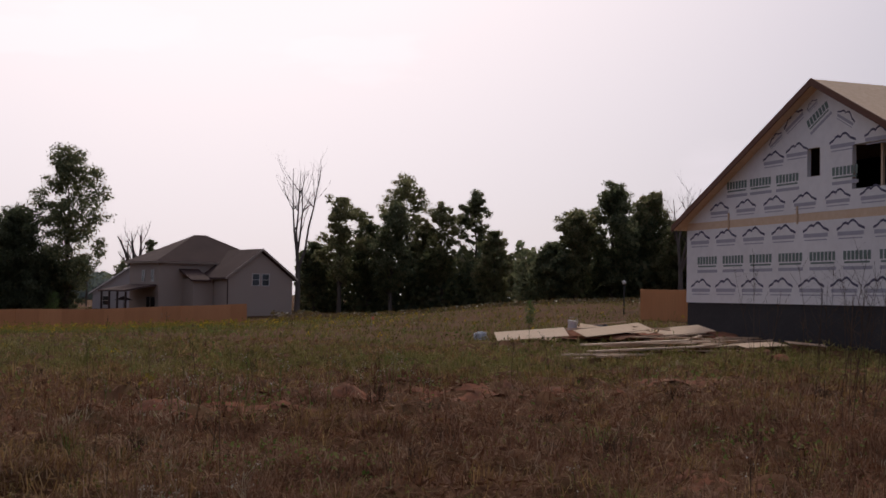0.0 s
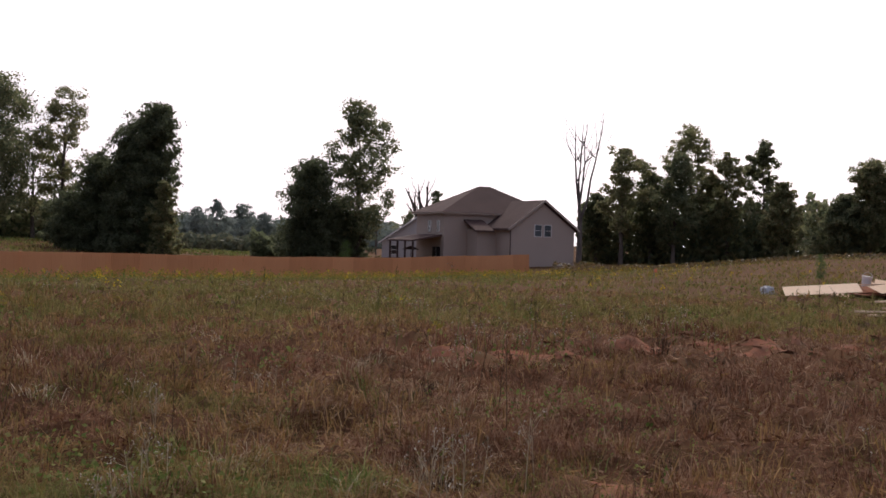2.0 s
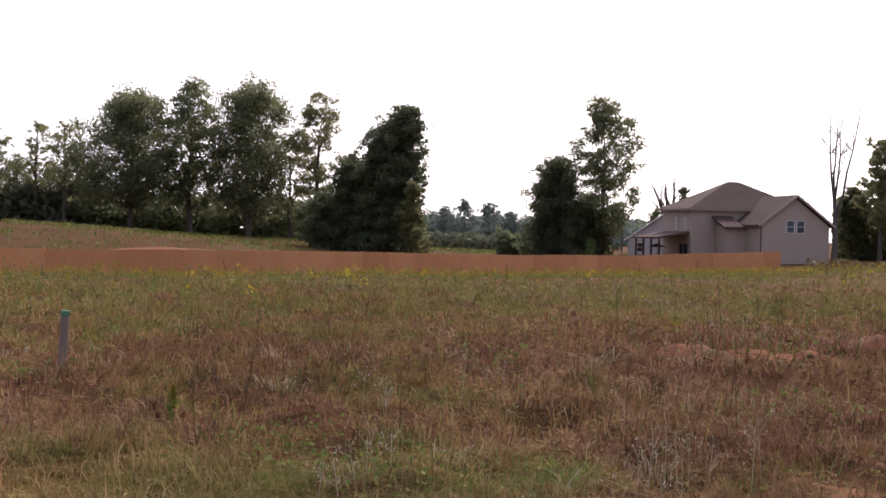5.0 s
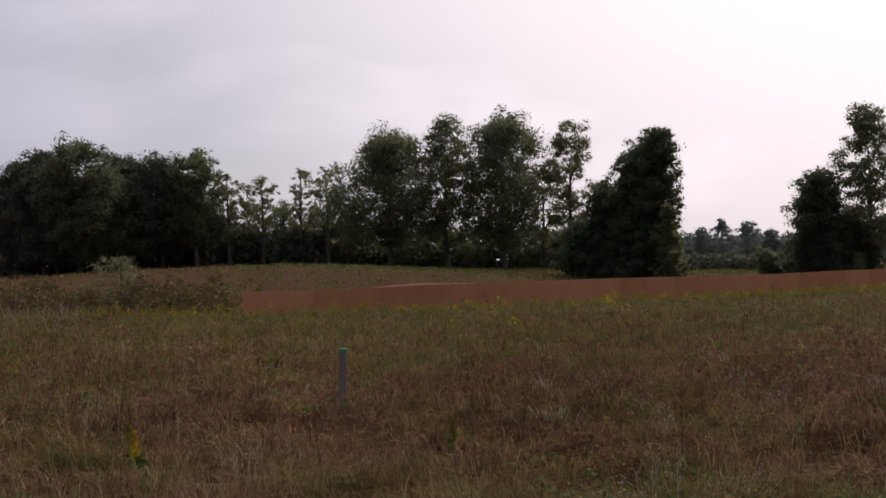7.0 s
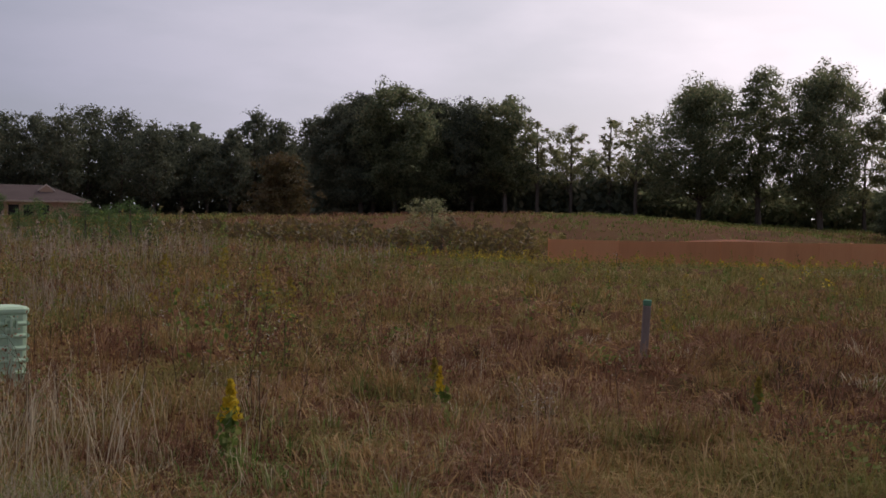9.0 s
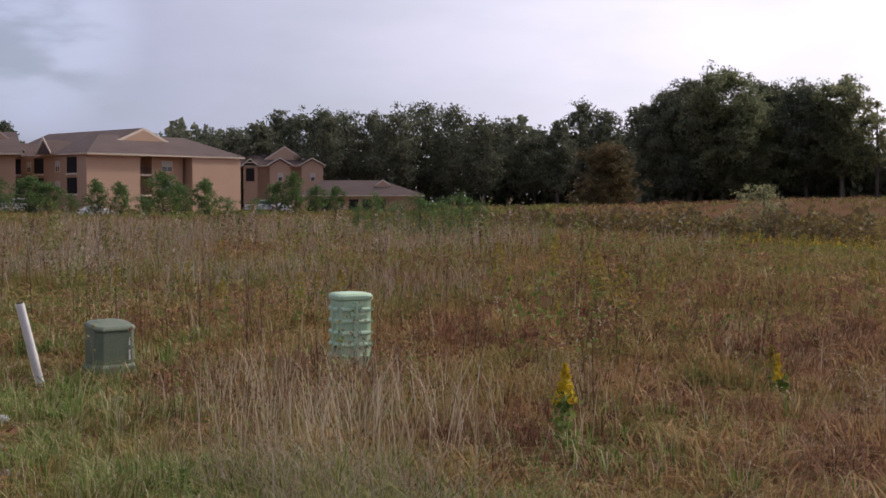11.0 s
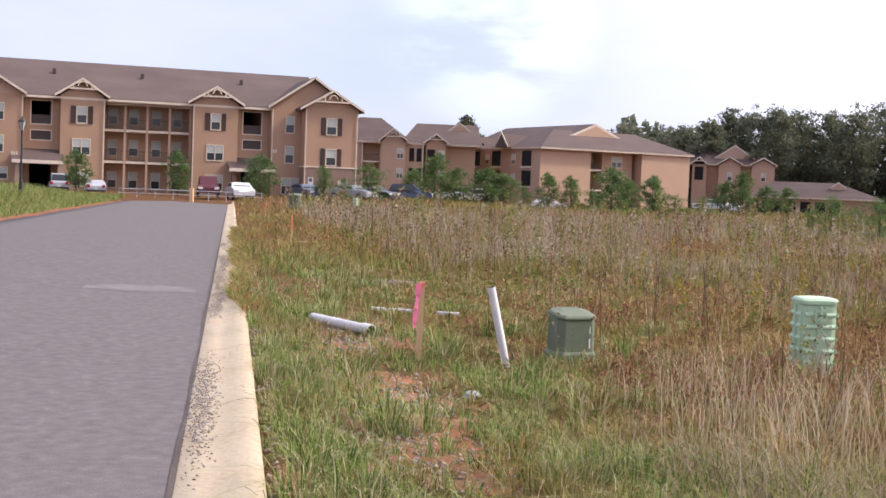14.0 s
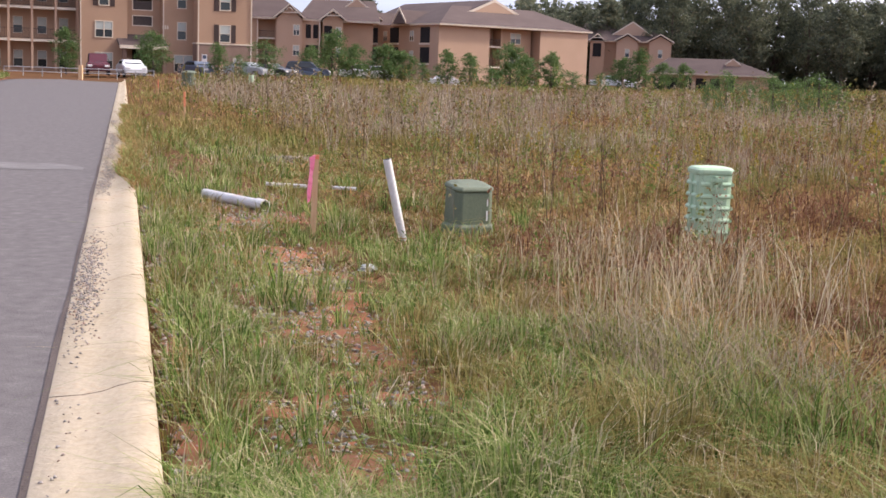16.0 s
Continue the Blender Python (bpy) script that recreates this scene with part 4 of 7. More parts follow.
def balcony_front(parent, xs, y, floors, top, back, rail=1.0):
    """Posts, floor slabs and rails across a recess, floor by floor."""
    for x in xs:
        part("balcony_post", box(x - 0.11, x + 0.11, y - 0.05, y + 0.2, 0, top), MAT["stucco_pale"], parent)
    for z in floors:
        part("balcony_floor", box(xs[0], xs[-1], y - 0.02, back, z - 0.10, z + 0.13), MAT["trim"], parent)
        for a, b in zip(xs, xs[1:]):
            def make(w=b - a - 0.26):
                bm = box(0, w, -0.02, 0.02, rail - 0.05, rail)
                add_box(bm, 0, w, -0.02, 0.02, 0.08, 0.12)
                for k in range(1, int(w / 0.14)):
                    add_box(bm, k * 0.14 - 0.012, k * 0.14 + 0.012, -0.012, 0.012, 0.1, rail - 0.04)
                return bm
            part_of("balcony_rail", shared(("balcony_rail", round(b - a, 2), rail), make, MAT["rail_dark"]), parent, pose(a + 0.13, y + 0.08, z + 0.13))


def opening_stack(parent, x0, x1, y, levels, pier=0.0, deep=1.8, side=False):
    """White-framed dark openings of a stair hall, one over the other."""
    for z0, z1 in levels:
        part_of("opening_frame", shared(("opening_frame", round(x1 - x0, 2), round(z1 - z0, 2)), lambda: frame_bm(x1 - x0, z1 - z0, 0.1, 0.06), MAT["trim"]), parent, pose(x0, y, z0, 0, 0, -90 if side else 0))


def big_apartments():
    b = thing("apartment_building", pose(*polar(112, 127, 0.12), 0, 0, 112), "three-storey tan stucco apartment block with cream gables and balconies", "apartment building")
    top = 9.0
    # mass behind, cut by two stair halls that run right through
    for x0, x1 in ((-9, 1.9), (3.9, 22.0), (24.0, 33.1)):
        wall(b, x0, x1, 2.0, 16, 0, top, "stucco")
    for x0, x1 in ((1.9, 3.9), (22.0, 24.0)):
        for z in (3.0, 6.05):
            part("stair_hall_floor", box(x0, x1, 0.3, 16, z - 0.2, z), MAT["stucco"], b)
        # black sheet added across the hall to stand for its darkness
        part("stair_hall_shade_sheet", box(x0, x1, 9, 9.2, 0, top), MAT["shade_black"], b)
    # front layer
    wall(b, -9, 1.2, -1.5, 2, 0, top, "stucco")
    for p0, o0, o1, p1 in ((1.2, 1.9, 3.9, 4.6), (21.4, 22.0, 24.0, 24.7)):
        wall(b, p0, o0, 0, 2, 0, top, "stucco")
        wall(b, o1, p1, 0, 2, 0, top, "stucco")
        for z0, z1 in ((2.6, 4.8), (5.85, 6.3), (8.65, 9.0)):
            wall(b, o0, o1, 0, 0.3, z0, z1, "stucco")
        opening_stack(b, o0, o1, 0, ((6.3, 8.65), (4.8, 5.85)))
        for z in (6.3, 4.8):
            part("balcony_rail", box(o0, o1, 0.1, 0.14, z + 0.1, z + 0.95), MAT["rail_dark"], b)
        # entrance canopy
        c0, c1 = o0 - 1.6, o1 + 1.0
        part("canopy", prism_x([(-2.6, 2.65), (-2.6, 2.9), (0.0, 4.0), (0.0, 3.75)], c0, c1), MAT["shingle"], b, "brown shingled entrance canopy")
        part("canopy_fascia", box(c0, c1, -2.66, -2.605, 2.6, 2.92), MAT["trim"], b)
        for x in (c0 + 0.3, c1 - 0.5):
            part("canopy_post", box(x, x + 0.4, -2.4, -2.0, 0, 2.64), MAT["ledgestone"], b)
    for x0, x1 in ((4.6, 8.5), (17.0, 21.4)):
        wall(b, x0, x1, -1.0, 2, 0, top, "stucco")
        xm = (x0 + x1) / 2
        gable_wall(b, x0, xm, x1, top, top + 0.2, 10.5, -1.0, 1.5, "stucco", "gable")
        gable_roof(b, x0 - 0.55, xm, x1 + 0.55, 9.2, 10.85, -1.5, 5, truss=True)
        window(b, xm - 0.5, -1.0, 6.55, 1.0, 1.65, shutters=True)
        window(b, xm - 0.85, -1.0, 3.55, 1.7, 1.6, True)
        window(b, xm - 0.85, -1.0, 0.6, 1.7, 1.6, True)
    balcony_front(b, (8.62, 10.65, 12.75, 14.9, 16.88), 0.0, (3.05, 6.1), 8.7, 2.0)
    part("balcony_beam", box(8.5, 17.0, -0.1, 0.3, 8.55, 8.95), MAT["trim"], b)
    for z in (0.05, 3.2, 6.25):
        for x in (9.2, 11.2, 13.4, 15.4):
            window(b, x, 2.0, z + 0.5, 0.9, 1.6, bar=0.06)
    # the right-hand wing and the stone-footed block
    wall(b, 24.7, 27.7, -1.2, 2, 0, top, "stucco")
    gable_wall(b, 24.7, 28.9, 33.1, top, top + 0.2, 12.1, -1.1, 2.5, "stucco", "gable")
    gable_roof(b, 24.3, 28.9, 33.6, 9.2, 12.35, -1.6, 17)
    wall(b, 27.7, 33.1, -3.0, 2, 3.3, top, "stucco")
    part("stone_base", box(27.65, 33.15, -3.06, 2, 0, 3.3), MAT["ledgestone"], b, "stacked brown ledgestone base")
    part("stone_cap", box(27.6, 33.2, -3.12, 2, 3.3, 3.42), MAT["trim"], b)
    gable_wall(b, 27.7, 30.4, 33.1, top, top + 0.2, 10.8, -3.0, 1.5, "stucco", "gable")
    gable_roof(b, 27.1, 30.4, 33.6, 9.1, 11.0, -3.5, 4, truss=True)
    for z in (6.65, 3.6):
        window(b, 29.85, -3.0, z - 0.1, 1.1, 1.7, shutters=True)
    window(b, 31.2, -3.06, 0.7, 1.0, 1.4)
    for z in (6.6, 3.6):
        window(b, 26.1, -1.2, z, 0.95, 1.75)
    window(b, 25.8, -1.2, 0.5, 1.9, 1.7, True)
    # left wing
    gable_wall(b, -9, -3.9, 1.2, top, top + 0.1, 12.1, -1.5, 2.5, "stucco_pale", "gable")
    gable_roof(b, -9.5, -3.9, 1.5, 9.15, 12.45, -2.0, 17)
    for z in (6.5, 3.5):
        window(b, -1.35, -1.5, z, 0.95, 1.65)
        window(b, -6.4, -1.5, z, 0.95, 1.65)
    window(b, -1.75, -1.5, 1.0, 1.75, 1.2, True)
    # the long main roof
    part("roof", prism_x([(-0.9, 8.85), (-0.9, 9.1), (9.0, 13.2), (18.9, 9.1), (18.9, 8.85), (9.0, 12.95)], -1.9, 30.6), MAT["shingle"], b, "long brown shingle roof")
    part("gutter", box(1.2, 28.0, -1.02, -0.905, 8.8, 9.02), MAT["trim"], b)
    for x in (4.0, 12.5, 22.5):
        part("roof_vent", box(x, x + 0.3, 5.0, 5.3, 11.6, 12.1), MAT["rail_dark"], b)
    for x, y in ((1.12, -1.55), (8.55, -1.05), (17.0, -1.05), (24.75, -1.25), (27.75, -3.05), (32.95, -3.05)):
        part("downpipe", box(x, x + 0.1, y - 0.05, y, 0, 8.95), MAT["trim"], b)
    for x, z in ((0.55, 3.3), (25.0, 4.6)):
        for k in range(3):
            part("building_number", box(x - 0.3 + k * 0.22, x - 0.16 + k * 0.22, -1.56 if x < 2 else -1.24, -1.5 if x < 2 else -1.2, z, z + 0.35), MAT["trim"], b, "pale number plate bars")


def corner_apartments():
    b = thing("apartment_building", pose(*polar(88.82, 190, -0.5), 0, 0, 121.3), "tan three-storey apartment block with blank end walls", "apartment building")
    top = 9.0
    wall(b, 0, 9.1, 0, 3, 0, top, "stucco_pale")
    wall(b, 0.0, 27.6, 3, 12, 0, top, "stucco")
    wall(b, 11.8, 17.6, 1.0, 3, 0, top, "stucco")
    wall(b, 18.2, 27.6, -0.6, 3, 0, top, "stucco_pale")
    balcony_front(b, (9.25, 11.65), 0.5, (3.0, 6.05), 8.8, 3.0)
    window(b, 13.6, 1.0, 6.6, 2.0, 1.7, True)
    window(b, 13.6, 1.0, 3.5, 2.0, 1.7, True)
    hip_roof(b, -0.6, 28.2, -1.1, 13, 9.15, 12.2, 6.0, 21.5, 6.0, 6.0)
    gable_wall(b, 3.6, 12.6, 21.6, 9.0, 9.25, 13.1, 4.02, 4.6, "stucco_pale", "gable")
    gable_roof(b, 2.6, 12.6, 22.4, 9.1, 13.35, 4.05, 31, barge=0.4)
    # the long side, which runs away
    wall(b, 0, 18, 12, 30.5, 0, top, "stucco")
    for y in (2.5, 11.5, 18.0):
        for z in (3.3, 6.3):
            # flush black boxes paint the balconies' shade on the wall
            part("side_balcony_shade", box(-0.05, 0.6, y, y + 2.6, z, z + 2.3), MAT["shade_black"], b, "black box painted as the shade of a balcony")
            part("balcony_floor", box(-0.25, 0.3, y - 0.1, y + 2.7, z - 0.3, z - 0.05), MAT["trim"], b)
    for y in (8.2, 16.2, 22.0):
        for z in (3.5, 6.5):
            window(b, -0.01, y, z, 1.2, 1.6, True, side=True)
    for y in (9.3, 21.8):
        part("side_gable", prism([(-0.6, 9.1), (-0.6, 9.2), (1.2, 11.2), (3.0, 9.2), (3.0, 9.1)], -1.0, 6), MAT["shingle"], b).matrix_basis = pose(-0.3, y + 1.2, 0, 0, 0, -90)
        part("gable_truss", prism([(-2.0, 9.15), (-2.0, 9.45), (0, 11.6), (2.0, 9.45), (2.0, 9.15), (0, 11.2)], -0.05, 0.05), MAT["trim"], b).matrix_basis = pose(-1.35, y, 0, 0, 0, -90)


def middle_apartments():
    b = thing("apartment_building", pose(*polar(94.96, 193, -0.45), 0, 0, 95.3), "three-storey tan apartments with stacked balconies and small gables", "apartment building")
    top = 9.0
    wall(b, -9, 11, 2.0, 12, 0, top, "stucco")
    wall(b, -3.4, 0.3, 0, 2, 0, top, "stucco_pale")
    gable_wall(b, -3.4, -1.55, 0.3, top, top + 0.1, 10.9, 0, 2, "stucco_pale", "gable")
    gable_roof(b, -3.9, -1.55, 0.8, 9.15, 11.2, -0.5, 6, truss=True)
    balcony_front(b, (-6.2, -3.5), 0.6, (3.0, 6.05), 8.8, 2.0)
    wall(b, -9, -6.2, 0.6, 2, 0, top, "stucco")
    wall(b, 0.3, 3.0, 0.8, 2, 0, top, "stucco_pale")
    for z in (3.3, 6.3):
        for x in (0.9, 2.0):
            # no hole here: a black box paints the shaded opening
            part("opening", box(x, x + 0.75, 0.72, 0.82, z, z + 2.0), MAT["shade_black"], b)
        window(b, -1.0, 0, z + 0.3, 1.0, 1.6, True)
    wall(b, 3.4, 6.4, 0.5, 2, 0, top, "stucco")
    gable_wall(b, 3.4, 4.9, 6.4, top, top + 0.1, 10.2, 0.5, 2, "stucco", "gable")
    gable_roof(b, 2.9, 4.9, 6.9, 9.1, 10.7, 0.0, 6, truss=True)
    for z in (3.5, 6.5):
        window(b, 5.3, 0.5, z, 0.9, 1.6)
        # again a black box on solid wall, coloured as shade
        part("opening", box(3.6, 4.8, 0.42, 0.52, z - 0.3, z + 1.7), MAT["shade_black"], b)
    hip_roof(b, -9.6, 1.4, 0.0, 12.6, 9.15, 13.0, -7.0, -3.6, 6.5, 6.5)
    hip_roof(b, -0.5, 12.0, 0.6, 12.6, 9.1, 12.4, 2.0, 11.5, 7.0, 7.0)
    for x in (-6.3, 2.9):
        part("downpipe", box(x, x + 0.12, 0.4, 0.52, 0, 9), MAT["trim"], b)
    gable_wall(b, 5.0, 8.6, 12.2, 9.4, 9.7, 12.5, 4.97, 5.4, "stucco_pale", "gable")
    gable_roof(b, 4.6, 8.6, 12.6, 9.6, 12.7, 5.0, 14)


def far_apartments():
    b = thing("apartment_building", pose(*polar(80.33, 248, -0.5), 0, 0, 80.7), "far tan apartments with sunlight in the paler colour of two gable ends", "apartment building")
    top = 8.9
    wall(b, -7.7, 7.6, 2.0, 14, 0, top, "stucco")
    for x0, x1 in ((-2.7, 1.3), (3.4, 7.6)):
        xm = (x0 + x1) / 2
        wall(b, x0, x1, 0, 2, 0, top, "stucco_pale")
        gable_wall(b, x0, xm, x1, top, top + 0.1, 10.1, 0, 2, "stucco_pale", "gable")
        gable_roof(b, x0 - 0.5, xm, x1 + 0.5, 9.1, 10.55, -0.5, 7)
        window(b, xm - 0.4, 0, 6.0, 0.9, 1.6)
    wall(b, -7.7, -5.0, 0.6, 2, 0, top, "stucco")
    # a black slab on the wall gives this balcony its shade
    part("balcony_shade_sheet", box(-7.2, -5.6, 0.5, 0.62, 6.0, 8.5), MAT["shade_black"], b, "black box painted as the shade of a balcony")
    gable_roof(b, -7.9, -6.4, -4.9, 9.1, 10.4, 0.0, 6, truss=True)
    hip_roof(b, -11, 8.2, 1.2, 15, 9.1, 12.4, -9.0, 1.5, 8.0, 8.0)
    gable_wall(b, -3.4, 0.2, 3.8, 9.0, 10.4, 12.7, 3.57, 4.2, "stucco_pale", "gable")
    gable_roof(b, -3.6, 0.2, 4.0, 10.4, 12.9, 3.6, 12)


def garage_row():
    b = thing("garage_block", pose(*polar(76.83, 215, -0.2), 0, 0, 77.2), "low brown garage row with dark bays and a shingle roof", "garage")
    wall(b, -9.8, 9.4, 0, 7, 0, 2.7, "stucco")
    for k in range(6):
        part("garage_door", box(-9.2 + k * 2.3, -7.6 + k * 2.3, -0.06, 0.0, 0, 2.15), MAT["shade_black"], b)
    hip_roof(b, -10.5, 10.5, -0.8, 7.8, 2.9, 5.4, -7.0, 3.5, 3.5, 3.5)
    gable_wall(b, 2.4, 3.5, 4.6, 4.2, 4.6, 5.4, 1.57, 2.0, "stucco_pale", "gable")
    gable_roof(b, 2.2, 3.5, 4.8, 4.6, 5.55, 1.6, 5)


big_apartments()
corner_apartments()
middle_apartments()
far_apartments()
garage_row()


def grey_house():
    L = polar(19.4, 148, -1.0)
    b = thing("house", pose(L[0], L[1], -1.0, 0, 0, 45), "two-storey greige sided house with a brown hip roof and a porch", "house")
    gable_wall(b, 0, 4.15, 8.3, -0.6, 4.45, 7.5, 0, 10, "house_siding")
    r = gable_roof(b, -0.5, 4.15, 8.8, 4.5, 7.95, -0.4, 12, mat="house_roof", trim="house_siding", barge=0.28)
    window(b, 3.0, 0, 3.6, 1.0, 1.45, bar=0.07, trim="white_trim", blind=0.0)
    window(b, 4.25, 0, 3.6, 1.0, 1.45, bar=0.07, trim="white_trim", blind=0.0)
    part("downpipe", box(-0.12, -0.02, -0.1, 0.0, 0, 4.3), MAT["shutter"], b, "dark downpipe")
    wall(b, -2.5, 0, 4, 9, -0.6, 4.3, "house_siding")
    part("lean_roof", prism_x([(3.4, 4.0), (3.4, 4.2), (9.0, 6.2), (9.0, 6.0)], -3.0, -0.51), MAT["house_roof"], b)
    wall(b, -5.5, 9, 7, 16, -0.6, 6.2, "house_siding")
    hip_roof(b, -6.1, 9.6, 6.4, 16.6, 6.3, 9.75, 0.9, 2.4, 11.5, 11.5, mat="house_roof", trim="house_siding", fascia=0.2)
    for y in (9.2, 12.0):
        window(b, -5.51, y, 3.9, 0.85, 1.4, bar=0.07, trim="white_trim", side=True)
    # porch against the left-hand wall
    part("porch_roof", prism([(-9.4, 2.65), (-9.4, 2.85), (-5.5, 3.6), (-5.5, 3.4)], 7.6, 16.0), MAT["house_roof"], b, "low shingled porch roof")
    for y in (7.8, 10.4, 13.0, 15.6):
        part("porch_post", box(-9.2, -9.0, y, y + 0.2, -0.6, 2.66), MAT["shutter"], b)
    bm = box(-9.16, -9.08, 7.8, 15.8, 0.55, 0.65)
    for k in range(52):
        add_box(bm, -9.15, -9.1, 7.9 + k * 0.15, 7.95 + k * 0.15, -0.3, 0.55)
    part("porch_rail", bm, MAT["shutter"], b)
    part("porch_deck", box(-9.4, -5.5, 7.6, 16.0, -0.6, -0.3), MAT["shutter"], b)
    part("sliding_door", box(-5.57, -5.505, 8.0, 10.4, -0.2, 2.1), MAT["shade_black"], b)
    part("window_frame", box(-5.6, -5.575, 9.17, 9.23, -0.2, 2.1), MAT["white_trim"], b)
    u = thing("parasol", b.matrix_basis @ pose(-7.6, 12.4, -0.3), "dark folded-out garden parasol on a porch", "parasol")
    part("pole", tube([(0, 0, 0), (0, 0, 2.3)], [0.03, 0.03]), MAT["black_metal"], u)
    part("canopy", lathe([(1.2, 1.95), (0.6, 2.2), (0.05, 2.4)], 8), MAT["shutter"], u)


def pale_neighbour():
    P = polar(24.05, 172, -1.2)
    b = thing("house", pose(P[0], P[1], -1.2, 0, 0, 24), "pale grey sided house behind, with white barge boards", "house")
    gable_wall(b, -3.4, 4.5, 12, 0, 2.7, 8.2, 0, 9, "house_white")
    gable_roof(b, -3.9, 4.5, 12.6, 2.6, 8.5, -0.4, 10, mat="house_roof", trim="white_trim")
    window(b, -2.2, 0, 1.0, 0.9, 1.3, trim="white_trim", bar=0.08, blind=0)


def far_house(az, d, w, seed):
    P = polar(az, d, -1.5)
    b = thing("house", pose(P[0], P[1], -3.4, 0, 0, az + seed), "small distant house in the haze", "house", "distant houses")
    gable_wall(b, -w / 2, 0, w / 2, 0, 3.2, 5.6, 0, 8, "house_white")
    gable_roof(b, -w / 2 - 0.4, 0, w / 2 + 0.4, 3.2, 5.9, -0.4, 9, mat="house_roof", trim="white_trim")


grey_house()
pale_neighbour()
for k, (az, d) in enumerate(((33.5, 400), (32.1, 410), (31.1, 405), (30.4, 415))):
    far_house(az, d, 9, 25 * k - 30)


def utility_pole(az, d, top):
    p = polar(az, d)
    z = ground_z(p)
    tall = EYE + d * math.tan(radians(top)) - z
    t = thing("utility_pole", pose(p[0], p[1], z, 0, 0, az), "distant wooden utility pole with a crossarm", "utility pole")
    part("pole", tube([(0, 0, -0.3), (0, 0, tall)], [0.16, 0.11]), MAT["bark"], t)
    part("crossarm", box(-1.6, 1.6, -0.08, 0.08, tall - 1.0, tall - 0.8), MAT["bark"], t)
    for x in (-1.4, 0.5, 1.4):
        part("insulator", box(x - 0.06, x + 0.06, -0.06, 0.06, tall - 0.8, tall - 0.55), MAT["galv"], t)


utility_pole(25.45, 220, 1.3)


# the house under construction
def framed_house():
    b = thing("unfinished_house", pose(0.85 + 0.498 * 1.03, 51.0 - 0.866 * 1.03, 0.42, 0, 0, -60.1), "unfinished gabled house in printed white house wrap on a tarred base", "house")
    X0, XA, X1, Y1 = -0.9, 7.5, 15.9, 14.0
    part("foundation", box(X0, X1, 0, Y1, -0.5, 1.27), MAT["tar"], b, "black tarred foundation wall")
    wall(b, X0, X1, -0.06, Y1, 1.27, 4.06, "wrap")
    part("floor_band", box(X0 - 0.02, X1 + 0.02, -0.05, Y1, 4.06, 4.34), MAT["osb"], b, "bare strand-board band")
    # upper gable wall, pieced round its openings
    slope = (8.6 - 4.34) / (XA - X0)

    def rake(x):
        return 4.34 + slope * (x - X0) if x < XA else 4.34 + slope * (2 * XA - X0 - x)

    def slab(pts):
        part("gable_wall", prism(pts, -0.06, 0.1), MAT["wrap"], b)

    s0, s1, sz0, sz1 = 6.75, 7.45, 5.55, 6.5
    o0, o1, oz0, oz1 = 9.1, 12.2, 4.98, 6.4
    slab([(X0, 4.34), (s0, 4.34), (s0, rake(s0))])
    slab([(s0, 4.34), (s1, 4.34), (s1, sz0), (s0, sz0)])
    slab([(s0, sz1), (s1, sz1), (s1, rake(s1)), (s0, rake(s0))])
    slab([(s1, 4.34), (o0, 4.34), (o0, rake(o0)), (XA, rake(XA)), (s1, rake(s1))])
    slab([(o0, 4.34), (o1, 4.34), (o1, oz0), (o0, oz0)])
    slab([(o0, oz1), (o1, oz1), (o1, rake(o1)), (o0, rake(o0))])
    slab([(o1, 4.34), (2 * XA - X0, 4.34), (o1, rake(o1))])
    # wall and subfloor coloured near-black for the shade inside the openings
    part("inner_shade_wall", box(0.5, 15.5, 4.0, 4.2, 4.34, 6.6), MAT["shade_black"], b)
    part("subfloor", box(X0 + 0.1, X1 - 0.1, 0.1, Y1, 4.34, 4.4), MAT["shade_black"], b)
    for x in (10.1, 10.9, 11.7):
        part("stud", box(x, x + 0.09, 0.25, 0.34, 4.4, 6.4), MAT["lumber"], b, "bare timber stud")
    # roof deck with a fascia along the rake
    ze, za = 4.25, 8.72
    t = 0.16
    part("roof_deck", prism([(X0 - 0.45, ze - t), (X0 - 0.45, ze), (XA, za), (X1 + 0.45, ze), (X1 + 0.45, ze - t), (XA, za - t)], -0.45, Y1 + 0.4), MAT["osb"], b, "bare strand-board roof deck")
    part("rake_board", prism([(X0 - 0.48, ze - 0.22), (X0 - 0.48, ze + 0.03), (XA, za + 0.03), (X1 + 0.48, ze + 0.03), (X1 + 0.48, ze - 0.22), (XA, za - 0.22)], -0.5, -0.455), MAT["rake"], b, "reddish rake board with its shade in the colour")
    for x in (2.0, 6.2):
        part("band_block", box(x, x + 0.08, -0.09, -0.05, 4.0, 4.6), MAT["lumber"], b)
    # printed marks on the wrap: a peaked outline over a bar, and rows of unreadable bars
    peak = [(0, 0.12), (0.22, 0.2), (0.34, 0.30), (0.47, 0.33), (0.58, 0.28), (0.7, 0.37), (0.84, 0.40), (0.97, 0.33), (1.1, 0.22), (1.4, 0.12)]

    def peaks():
        bm = bmesh.new()
        low = [bm.verts.new((x, 0, z)) for x, z in peak]
        high = [bm.verts.new((x, 0, z + 0.085)) for x, z in peak]
        for k in range(len(peak) - 1):
            bm.faces.new((low[k], low[k + 1], high[k + 1], high[k]))
        return bm

    def flat(x0, x1, z0, z1):
        bm = bmesh.new()
        bm.faces.new([bm.verts.new(p) for p in ((x0, 0, z0), (x1, 0, z0), (x1, 0, z1), (x0, 0, z1))])
        return bm

    def logo(x, z, turn=0.0, s=1.0):
        m = pose(x, -0.066, z, 0, -turn, 0) @ Matrix.Diagonal((s, 1, s, 1))
